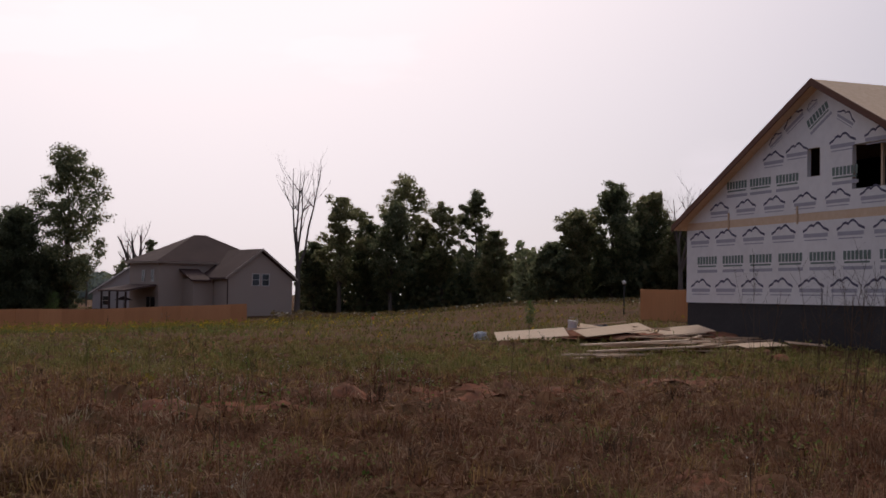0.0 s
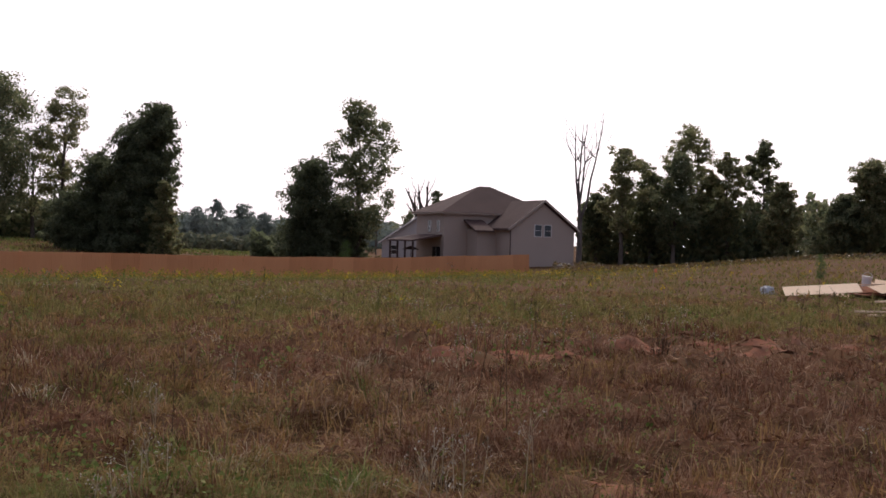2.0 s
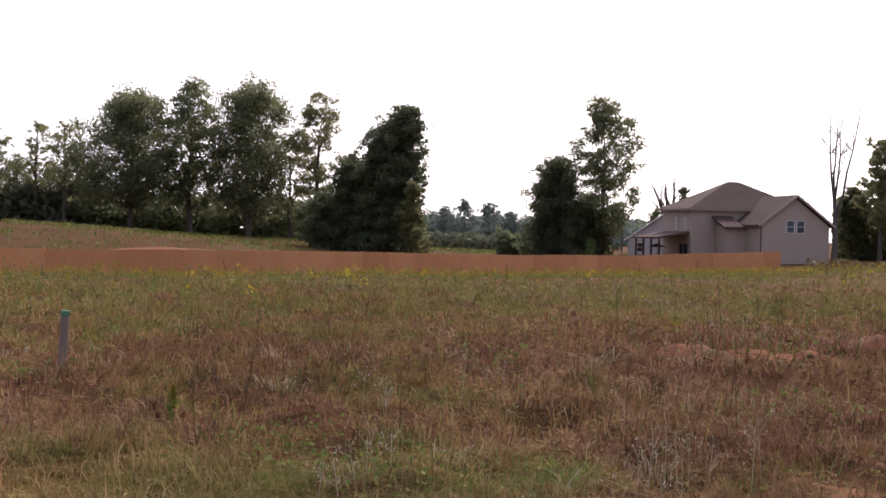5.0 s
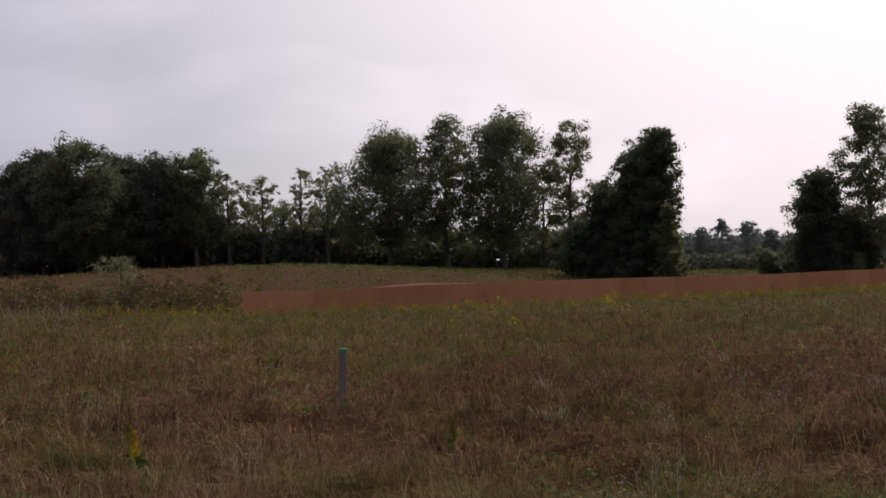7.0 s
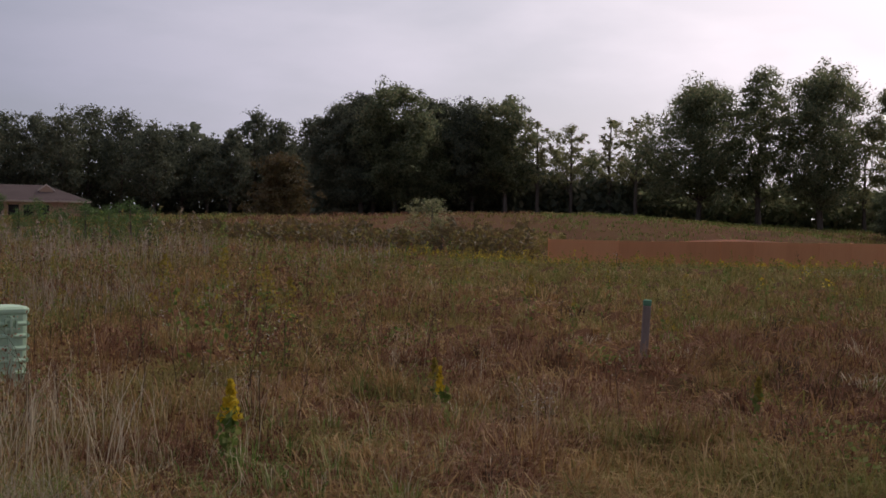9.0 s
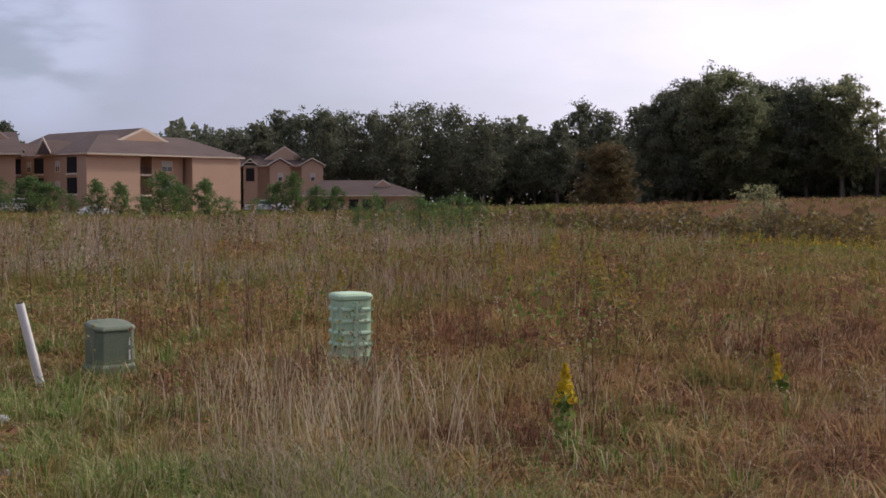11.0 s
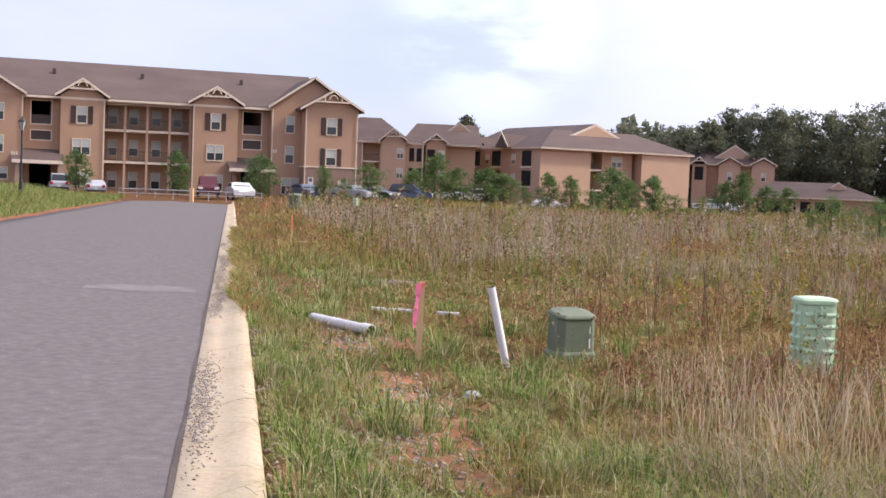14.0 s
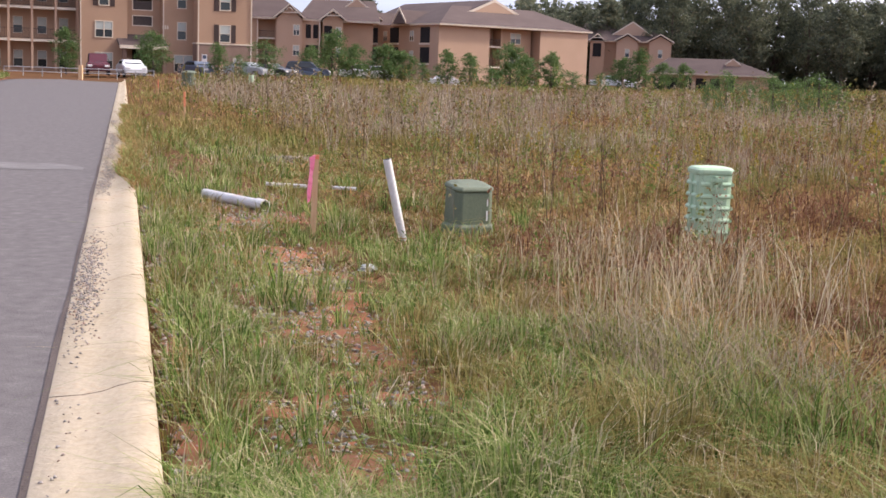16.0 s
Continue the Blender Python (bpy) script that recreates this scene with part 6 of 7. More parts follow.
crumple("plastic_scrap", -9.96, -0.40, 0.075, 0.05, MAT["sheet"], "crumpled grey plastic scrap on bare clay", "litter", 3)
crumple("field_stone", -10.6, 0.5, 0.09, 0.05, MAT["stone_chip"], "small grey stone in the grass", "stone", 5)

# ---- lumber and debris by the unfinished house ----


def board(x, y, z, length, w, t, yaw, pitch=0.0, mat="lumber", name="lumber_board", label="long new pine board lying on the ground", cat="board", grp="loose boards"):
    ob = part(name, box(-length / 2, length / 2, -w / 2, w / 2, 0, t, 0.004), MAT[mat])
    ob.matrix_basis = pose(x, y, z, 0, pitch, yaw)
    return tagged(ob, label, cat, grp)


rr = random.Random(21)
# long boards strewn before the foundation: their far ends reach towards the wall
for k in range(30):
    s = rr.random()
    x, y = -2.2 + 5.4 * s + rr.uniform(-0.5, 0.5), 34.0 + 11.0 * s + rr.uniform(-1.6, 1.6)
    board(x, y, ground_z((x, y)) + 0.10 + 0.05 * (k % 5), rr.uniform(3.4, 5.2), rr.choice((0.14, 0.19, 0.24)), 0.04, rr.uniform(50, 74), rr.uniform(-1.2, 1.2))
for x, y, l, w, yaw, pitch, roll in ((-4.4, 43.0, 2.4, 1.2, 12, -5, 12), (-3.7, 44.2, 1.7, 1.2, -20, 7, 8), (-1.7, 43.6, 2.4, 1.2, 25, -7, 9), (-0.5, 45.5, 2.4, 1.2, 38, 5, 12), (-1.9, 46.5, 2.2, 1.2, 5, 8, 7), (0.5, 46.6, 2.4, 1.2, 30, -5, 9), (2.9, 40.0, 1.5, 0.8, 30, -3, 6), (4.4, 41.5, 1.2, 0.6, 10, 4, 5)):
    ob = part("strand_board_sheet", box(-l / 2, l / 2, -w / 2, w / 2, 0, 0.014), MAT["osb"])
    ob.matrix_basis = pose(x, y, ground_z((x, y)) + 0.26, roll, pitch, yaw)
    tagged(ob, "tilted strand-board sheet on a scrap heap", "board", "scrap sheets")
for k in range(16):
    x, y = rr.uniform(-3.4, 1.0), rr.uniform(43.5, 47.5)
    board(x, y, ground_z((x, y)) + rr.uniform(0.16, 0.42), rr.uniform(1.2, 3.0), 0.12, 0.04, rr.uniform(0, 180), rr.uniform(-6, 6), label="short pine offcut on a scrap heap")
crumple("earth_mound", -2.0, 45.2, 2.4, 0.26, MAT["clay"], "low heap of red clay under scrap", "earth", 7)
mp_ = polar(45.3, 101)
crumple("earth_mound", mp_[0], mp_[1], 8.5, 0.35, MAT["clay"], "bare red clay on the mound behind the fence", "earth", 18)
crumple("earth_mound", 1.4, 48.2, 2.2, 0.35, MAT["clay"], "low heap of red clay beside the foundation", "earth", 8)
bucket = thing("bucket", pose(-3.3, 46.6, ground_z((-3.3, 46.6)) + 0.30, 0, 8, 0), "white plastic bucket on the scrap heap", "bucket")
part("pail", lathe([(0.13, 0), (0.15, 0.02), (0.17, 0.36), (0.18, 0.38)], 14), MAT["pvc"], bucket)
part("bucket_rim", lathe([(0.182, 0.36), (0.19, 0.37), (0.19, 0.4), (0.17, 0.41)], 14), MAT["white_trim"], bucket)
part("bail", tube([(0.18 * math.cos(a), 0, 0.38 + 0.16 * math.sin(a)) for a in np.linspace(0, math.pi, 8)], [0.008] * 8, 5), MAT["galv"], bucket)
crumple("debris_bag", -2.4, 50.0, 0.55, 0.45, MAT["rail_dark"], "dark debris bag by the scrap heap", "debris", 12)
crumple("litter_bag", -6.6, 46.5, 0.3, 0.28, MAT["sheet"], "pale plastic bag caught in the grass", "litter", 14)
flag = thing("marker_flag", pose(*polar(13.0, 62, ground_z(polar(13, 62)))), "small orange marker flag in the field", "flag")
part("flag_wire", tube([(0, 0, 0), (0, 0, 0.8)], [0.008, 0.008], 5), MAT["galv"], flag)
part("flag_sheet", box(0.0, 0.14, -0.003, 0.003, 0.62, 0.8), MAT["orange_paint"], flag)
# a short run of fence beyond the unfinished house
back_fence = thing("fence", pose(*polar(1.0, 74, ground_z(polar(1, 74))), 0, 0, -8), "short run of brown board fence behind the unfinished house", "fence")
for k in range(4):
    part_of("fence_panel", panel_meshes[k % 3], back_fence, pose(k * 2.42, 0, 0))
    part_of("fence_post", post_me, back_fence, pose(k * 2.42, 0, 0))
far_post = thing("meter_post", pose(*polar(1.75, 86, ground_z(polar(1.75, 86)))), "thin post with a pale globe in the field", "post")
part("post_pole", tube([(0, 0, 0), (0, 0, 2.0)], [0.05, 0.05]), MAT["black_metal"], far_post)
part("globe", lathe([(0.03, 2.0), (0.13, 2.08), (0.13, 2.2), (0.04, 2.28)], 12), MAT["white_trim"], far_post)


# ---- grass and weeds ----
rng = np.random.default_rng(99)


def scatter(count, r0, r1, a0, a1, power=0.0):
    """Points on the ground between two distances, thinning out with distance, clear of the street."""
    u = rng.uniform(0, 1, count)
    r = r0 * (r1 / r0) ** u if power == 0 else (r0**power + u * (r1**power - r0**power)) ** (1 / power)
    a = np.radians(rng.uniform(a0, a1, count))
    x, y = -np.sin(a) * r, np.cos(a) * r
    keep = street_offset(x, y) < -0.16
    return x[keep], y[keep]


def field_noise(x, y, scale, seed=0.0):
    k = 2.7 * scale
    v = np.sin(x * k + 2.1 * np.sin(y * k * 0.7 + seed)) + np.sin(y * k * 1.3 + 1.7 * np.sin(x * k * 0.6 + seed * 2.0)) + 0.6 * np.sin((x + y) * k * 2.1 + seed)
    return v / 2.6


def blades(name, x, y, tall, width, lean, mat, label, curl=0.5, z=None, turn=None):
    """Bent tapering blades, three triangles each."""
    n = len(x)
    z = height(x, y) - 0.01 if z is None else z
    turn = rng.uniform(0, 2 * np.pi, n) if turn is None else turn
    face = turn + rng.normal(np.pi / 2, 0.5, n)
    bend = tall * lean * rng.uniform(0.2, 1.3, n)
    dx, dy = np.cos(turn) * bend, np.sin(turn) * bend
    wx, wy = np.cos(face) * width / 2, np.sin(face) * width / 2
    base = np.stack([x, y, z], -1)
    side = np.stack([wx, wy, 0 * wx], -1)
    mid = base + np.stack([dx * (0.5 - 0.3 * curl), dy * (0.5 - 0.3 * curl), tall * 0.55], -1)
    tip = base + np.stack([dx, dy, tall * (1 - 0.3 * np.minimum(lean, 1.3) * curl)], -1)
    v = np.stack([base - side, base + side, mid + side * 0.75, mid - side * 0.75, tip], 1).reshape(-1, 3)
    k = np.arange(n)[:, None] * 5
    f = np.concatenate([k + [0, 1, 2], k + [0, 2, 3], k + [3, 2, 4]])
    ob = new(name, tri_mesh(name, v, f, MAT[mat]))
    return tagged(ob, label, "grass" if "weed" not in name else "weeds", kind="stuff")


def bare(x, y):
    """Worn clay: a path beside the kerb, patches by the pipes, a rut across the field."""
    o = -street_offset(x, y)
    s = x * KERB_DIR[0] + y * KERB_DIR[1]
    path = np.exp(-(((o - 1.15 - 0.25 * np.sin(s * 0.9)) / 0.42) ** 2)) * 1.2 * smooth(field_noise(x, y, 0.9, 3.0), -0.7, 0.2) * (1 - smooth(s, 14, 17))
    path = path + 1.1 * np.exp(-(((o - 0.24) / 0.12) ** 2)) * smooth(field_noise(x, y, 1.3, 5.0), -0.2, 0.5) * (1 - smooth(s, 20, 26))
    pit = np.exp(-((x + 7.45) ** 2 + (y + 0.55) ** 2) / 0.30) + 0.9 * np.exp(-((x + 8.95) ** 2 + (y + 0.92) ** 2) / 0.22) + np.exp(-((x + 13.2) ** 2 + (y + 1.58) ** 2) / 0.45) + 0.8 * np.exp(-((x + 6.1) ** 2 + (y + 0.15) ** 2) / 0.12) + np.exp(-((x + 34) ** 2 + (y + 7.0) ** 2) / 4.0)
    # a wheel rut and scraped ground in the field
    rx, ry = np.array([-9.5, 13.7]), np.array([8.5, 11.1]) / np.hypot(8.5, 11.1)
    t = (x - rx[0]) * ry[0] + (y - rx[1]) * ry[1]
    off = (x - rx[0]) * ry[1] - (y - rx[1]) * ry[0]
    rut = np.exp(-((off - 0.25 * np.sin(t * 0.6)) / 0.85) ** 2) * smooth(t, 0, 3) * (1 - smooth(t, 18, 24)) * smooth(field_noise(x, y, 0.35, 8.0), -0.9, 0.2)
    scrape = smooth(field_noise(x, y, 0.5, 9.0) + 2.4 * np.exp(-((x - 2.0) ** 2 / 4.0 + (y - 12.2) ** 2 / 2.2)) + 2.4 * np.exp(-((x + 1.0) ** 2 / 4.0 + (y - 8.3) ** 2 / 1.4)) + 1.0 * np.exp(-((x - 3.5) ** 2 + (y - 38) ** 2) / 90), 1.2, 1.7)
    return np.clip(path + pit + rut + scrape * 0.75, 0, 1)


def tufts(name, x, y, per, spread, tall, width, lean, mat, label, tall_var=0.45):
    """Tussocks of blades that lean outwards from their middle."""
    n = len(x)
    k = np.repeat(np.arange(n), rng.poisson(per, n).clip(4))
    m = len(k)
    a = rng.uniform(0, 2 * np.pi, m)
    spread, tall, width = np.broadcast_to(spread, n)[k], np.broadcast_to(tall, n)[k], np.broadcast_to(width, n)[k]
    d = np.abs(rng.normal(0, 1, m)) * spread
    bx, by = x[k] + np.cos(a) * d, y[k] + np.sin(a) * d
    keep = street_offset(bx, by) < -0.10
    bx, by, a, d, spread, tall, width = bx[keep], by[keep], a[keep], d[keep], spread[keep], tall[keep], width[keep]
    m = len(bx)
    out = lean * (0.35 + 0.5 * d / spread) * rng.uniform(0.5, 1.4, m)
    return blades(name, bx, by, tall * rng.uniform(1 - tall_var, 1 + tall_var * 0.5, m), width * rng.uniform(0.7, 1.3, m), out, mat, label, 0.9, turn=a + rng.normal(0, 0.7, m))


def pick(p):
    return rng.uniform(0, 1, len(p)) < p


# bare clay lies open where the grass is worn away
def clay_sheet(name, xs, ys, label):
    gx, gy = np.meshgrid(xs, ys, indexing="ij")
    ragged = np.array([0.8 * noise.noise(Vector((p * 2.3, q * 2.3, 0.5))) + 0.8 * noise.noise(Vector((p * 6.1, q * 6.1, 3.5))) for p, q in zip(gx.ravel(), gy.ravel())]).reshape(gx.shape)
    b = bare(gx, gy) + 1.25 * ragged * (bare(gx, gy) > 0.1)
    v = np.stack([gx, gy, height(gx, gy) - 0.010 + 0.042 * np.clip(b - 0.5, 0, 0.42)], -1).reshape(-1, 3)
    i = np.arange(gx.size).reshape(gx.shape)
    on = (b[:-1, :-1] > 0.5) & (street_offset(gx, gy)[:-1, :-1] < -0.2)
    p, q, r, s = i[:-1, :-1][on], i[1:, :-1][on], i[1:, 1:][on], i[:-1, 1:][on]
    tagged(new(name, tri_mesh(name, v, np.concatenate([np.stack([p, q, r], -1), np.stack([p, r, s], -1)]), MAT["clay"])), label, "earth", kind="structure")


clay_sheet("clay_path", np.arange(-18, -4, 0.05), np.arange(-5, 1.5, 0.05), "worn red clay path beside the kerb")
clay_sheet("clay_rut", np.arange(-11, 7, 0.15), np.arange(6, 44, 0.15), "bare red clay rut and scrapes in the field")

# the verge: green tussocks with dry blades among them
x, y = scatter(8600, 3.4, 30, 55, 112)
o, s = -street_offset(x, y), x * KERB_DIR[0] + y * KERB_DIR[1]
lush = np.exp(-((o / 3.6) ** 2)) * (0.55 + 0.45 * smooth(field_noise(x, y, 0.5, 1.0), -0.5, 0.5))
keep = pick(np.clip(lush, 0, 1)) & ~pick(bare(x, y) * 0.75)
x, y = x[keep], y[keep]
r = np.hypot(x, y)
h = rng.uniform(0.12, 0.29, len(x)) * (0.7 + 0.6 * smooth(field_noise(x, y, 1.1, 4.0), -0.6, 0.9))
dry = field_noise(x, y, 0.75, 2.2) + 0.25 * rng.normal(0, 1, len(x)) > 0.30
for k, mat, label in ((~dry, "grass_green", "green verge grass in tussocks with dry blades"), (dry, "grass_olive", "dry olive-brown tussocks in the verge")):
    tufts("verge_grass", x[k], y[k], 24, 0.05 + 0.004 * r[k], h[k] * 1.1, 0.0064 * (0.65 + r[k] / 15), 1.9, mat, label)
k = pick(0.3 + 0.3 * smooth(field_noise(x, y, 1.7, 9.0), 0.0, 0.8))
tufts("verge_grass", x[k], y[k], 8, 0.06 + 0.004 * r[k], h[k] * 1.2, 0.004 * (0.7 + r[k] / 13), 1.5, "straw", "dead straw blades among the green verge grass")
x, y = scatter(50000, 3.4, 24, 55, 112)
o = -street_offset(x, y)
keep = pick(np.clip(np.exp(-((o / 4.2) ** 2)), 0, 1)) & ~pick(bare(x, y) * 0.55)
x, y = x[keep], y[keep]
keep = ~((field_noise(x, y, 0.75, 2.2) > 0.3) & pick(0.6 + 0 * x))
x, y = x[keep], y[keep]
blades("verge_grass", x, y, rng.uniform(0.04, 0.15, len(x)), rng.uniform(0.003, 0.006, len(x)) * (0.7 + np.hypot(x, y) / 13), 0.9, "grass_green", "short green and dry grass of the verge")
x, y = scatter(9000, 0.5, 4.4, -70, 180, 1.6)
keep = ~pick(bare(x, y) * 0.5) & pick(0.25 + 0.75 * smooth(field_noise(x, y, 0.7, 4.0), -0.6, 0.5))
x, y = x[keep], y[keep]
blades("verge_grass", x, y, rng.uniform(0.04, 0.13, len(x)), rng.uniform(0.003, 0.006, len(x)), 0.9, "grass_green", "short trodden grass of the verge")
# grass that creeps over the kerb farther on
u = rng.uniform(0, 1, 9000)
s = 15.2 + 27 * u
edge = -0.10 + 0.20 * smooth(s, 15.2, 17.0) * (0.55 + 0.45 * np.sin(s * 1.3) * np.sin(s * 0.57 + 1))
o = edge - np.abs(rng.normal(0, 0.13, len(s)))
x, y = KERB_DIR[0] * s + KERB_OUT[0] * (o + KERB_SHIFT), KERB_DIR[1] * s + KERB_OUT[1] * (o + KERB_SHIFT)
for k, mat, label in ((u * 37 % 1 < 0.6, "grass_dry", "brown grass creeping over the kerb"), (u * 37 % 1 >= 0.6, "grass_green", "green grass creeping over the kerb")):
    blades("verge_grass", x[k], y[k], rng.uniform(0.10, 0.26, k.sum()), rng.uniform(0.006, 0.012, k.sum()), 1.2, mat, label, z=np.full(k.sum(), 0.05))
# the far verge of the street
u = rng.uniform(0, 1, 26000)
s, o = 20 + 80 * u, ROAD_FAR + 0.15 + 8 * rng.uniform(0, 1, 26000) ** 1.3
x, y = KERB_DIR[0] * s + KERB_OUT[0] * (o + KERB_SHIFT), KERB_DIR[1] * s + KERB_OUT[1] * (o + KERB_SHIFT)
blades("verge_grass", x, y, rng.uniform(0.15, 0.5, len(x)), rng.uniform(0.012, 0.03, len(x)), 0.7, "grass_green", "rough green grass across the street")

# the dry field: red, brown, olive and green drifts
KINDS = (("grass_red", "bluestem", "reddish bluestem grass in drifts", 0.40, 9, 0.18, 0.42), ("grass_dry", "field_grass", "dry brown field grass in tussocks", 0.02, 0.40, 0.13, 0.32),
         ("grass_olive", "olive_grass", "olive field grass in tussocks", -0.48, 0.02, 0.12, 0.32), ("grass_mid", "green_grass", "greenish grass tussocks in the dry field", -9, -0.48, 0.10, 0.24))


def tone(x, y, loose):
    """Which kind of grass grows where: drifts along the field, greener and yellower towards the fence."""
    r, az = np.hypot(x, y), np.degrees(np.arctan2(-x, y))
    opened = 1 - smooth(az, 54, 66)
    drift = 0.5 * field_noise(x, y, 0.09, 11.0) + 0.5 * field_noise(x, y, 0.31, 4.4) + loose * rng.normal(0, 1, len(x))
    return drift + opened * (0.08 + 0.55 * np.exp(-(((r - 14) / 5) ** 2)) - 0.56 * smooth(r, 20, 34) - 0.75 * smooth(r, 82, 98)) + (1 - opened) * (-0.16 + 0.16 * (1 - smooth(r, 11, 20))) + 0.36 * (1 - smooth(az, 18, 34)) * (1 - smooth(r, 22, 32)) + 0.42 * field_noise(x, y, 0.85, 17.0) - 0.4 * np.exp(-((x + 4.4) ** 2 + (y - 7.0) ** 2) / 1.0) + 0.16 * opened * (1 - smooth(r, 16, 24))


# a mat of fallen blades over the whole field
x, y = scatter(190000, 4.6, 46, -13, 108)
o = -street_offset(x, y)
keep = pick(smooth(o, 1.2, 3.6)) & ~pick(bare(x, y) * 0.9)
x, y = x[keep], y[keep]
r, kind = np.hypot(x, y), tone(x, y, 0.2)
for mat, name, label, low, high, tall0, tall1 in KINDS:
    k = np.nonzero((kind > low) & (kind <= high))[0]
    way, rise = rng.uniform(0, 2 * np.pi, len(k)), np.abs(rng.normal(0, 0.45, len(k)))
    long, wide = (0.07 + 0.0035 * r[k]) * rng.uniform(0.6, 1.5, len(k)), (0.008 + 0.0011 * r[k]) * rng.uniform(0.6, 1.4, len(k))
    base = np.stack([x[k], y[k], height(x[k], y[k]) + rng.uniform(-0.005, 0.05, len(k))], -1)
    side = np.stack([-np.sin(way) * wide / 2, np.cos(way) * wide / 2, rng.normal(0, 0.3, len(k)) * wide], -1)
    tip = base + np.stack([np.cos(way) * np.cos(rise) * long, np.sin(way) * np.cos(rise) * long, np.sin(rise) * long], -1)
    fallen = tri_mesh("fallen_grass", np.stack([base - side, base + side, tip], 1).reshape(-1, 3), np.arange(3 * len(k)).reshape(-1, 3), MAT[mat])
    tagged(new("fallen_grass", fallen), "matted fallen blades, " + label, "grass", kind="stuff")
x, y = scatter(20000, 4.2, 44, -13, 112)
o = -street_offset(x, y)
keep = pick((0.2 + 0.8 * smooth(o, 1.5, 4.5)) * (0.55 + 0.45 * smooth(field_noise(x, y, 0.22, 7.0), -0.75, 0.15))) & ~pick(bare(x, y) * 0.85)
x, y = x[keep], y[keep]
r, kind = np.hypot(x, y), tone(x, y, 0.12)
for mat, name, label, low, high, tall0, tall1 in KINDS:
    k = (kind > low) & (kind <= high)
    blades(name, x[k], y[k], rng.uniform(0.04, 0.13, k.sum()), rng.uniform(0.005, 0.010, k.sum()) * (0.75 + r[k] / 13), 2.0, mat, label, 0.9)
x, y = scatter(8200, 4.6, 44, -13, 108)
o = -street_offset(x, y)
keep = pick(smooth(o, 1.8, 4.8) * (0.55 + 0.45 * smooth(np.degrees(np.arctan2(-x, y)), 54, 66))) & ~pick(bare(x, y) * 0.95)
x, y = x[keep], y[keep]
r, az = np.hypot(x, y), np.degrees(np.arctan2(-x, y))
kind = tone(x, y, 0.16)
wild = 0.55 + 0.75 * smooth(az, 54, 76) * smooth(-street_offset(x, y), 3, 8)
hump_h = 0.5 + 0.55 * smooth(field_noise(x, y, 0.16, 2.0), -0.7, 0.9) + 0.75 * smooth(field_noise(x, y, 0.42, 12.0), 0.0, 0.95)
for mat, name, label, low, high, tall0, tall1 in KINDS:
    k = (kind > low) & (kind <= high)
    tufts(name, x[k], y[k], 21, 0.05 + 0.006 * r[k], rng.uniform(tall0, tall1, k.sum()) * hump_h[k] * wild[k], 0.0055 * (0.75 + r[k] / 13), 1.7, mat, label)
# matted mounds of fallen grass over the open field, each combed its own way
x, y = scatter(2700, 5.6, 38, -13, 82)
keep = (-street_offset(x, y) > 3.0) & ~pick(bare(x, y) * 0.8) & pick(0.25 + 0.75 * smooth(field_noise(x, y, 0.36, 15.0), -0.5, 0.4))
x, y = x[keep], y[keep]
big, kind = rng.uniform(0.22, 0.62, len(x)) * (0.8 + np.hypot(x, y) / 50), tone(x, y, 0.36)
comb = rng.uniform(0, 2 * np.pi, len(x))
for mat, name, label, low, high, tall0, tall1 in KINDS:
    on = np.nonzero((kind > low) & (kind <= high))[0]
    k = np.repeat(on, rng.poisson(52, len(on)).clip(12))
    a, d = rng.uniform(0, 2 * np.pi, len(k)), np.sqrt(rng.uniform(0, 1, len(k)))
    bx, by = x[k] + np.cos(a) * d * big[k] * 1.3, y[k] + np.sin(a) * d * big[k] * 0.8
    bz = height(bx, by) - 0.06 + big[k] * 0.36 * (1 - d**2)
    out = np.where(rng.uniform(0, 1, len(k)) < 0.55, a, comb[k]) + rng.normal(0, 0.5, len(k))
    blades(name, bx, by, rng.uniform(0.12, 0.27, len(k)), 0.0085 * (0.6 + np.hypot(bx, by) / 17) * rng.uniform(0.7, 1.3, len(k)), 1.7, mat, label, 0.9, z=bz, turn=out)
# pale drooping tussocks, and low dark ones whose colour stands for shaded pockets
x, y = scatter(420, 6.5, 34, -13, 62)
keep = ~pick(bare(x, y) * 0.8)
x, y = x[keep], y[keep]
r, u = np.hypot(x, y), rng.uniform(0, 1, len(x))
for k, mat, high, label in ((u < 0.12, "straw", 0.26, "pale drooping straw tussock in the field"), ((u >= 0.12) & (u < 0.5), "grass_dry", 0.30, "drooping yellow-brown tussock in the field"), ((u >= 0.5) & (u < 0.72), "weed_leaf", 0.24, "fresh green tussock in the field"), (u >= 0.72, "weed_stem", 0.26, "dark tussock coloured as a shaded pocket in the field")):
    tufts("field_tussock", x[k], y[k], 46, 0.12 + 0.004 * r[k], rng.uniform(0.6, 1.1, k.sum()) * high, 0.006 * (0.7 + r[k] / 15), 1.9, mat, label)
# farther off, coarser: blades widened with distance from the camera to suit the view
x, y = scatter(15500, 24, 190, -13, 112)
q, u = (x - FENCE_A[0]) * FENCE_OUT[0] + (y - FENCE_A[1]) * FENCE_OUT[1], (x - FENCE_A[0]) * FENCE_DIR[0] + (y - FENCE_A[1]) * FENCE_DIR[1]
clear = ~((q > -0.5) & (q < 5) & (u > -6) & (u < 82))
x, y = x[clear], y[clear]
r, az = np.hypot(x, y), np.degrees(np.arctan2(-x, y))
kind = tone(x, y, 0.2)
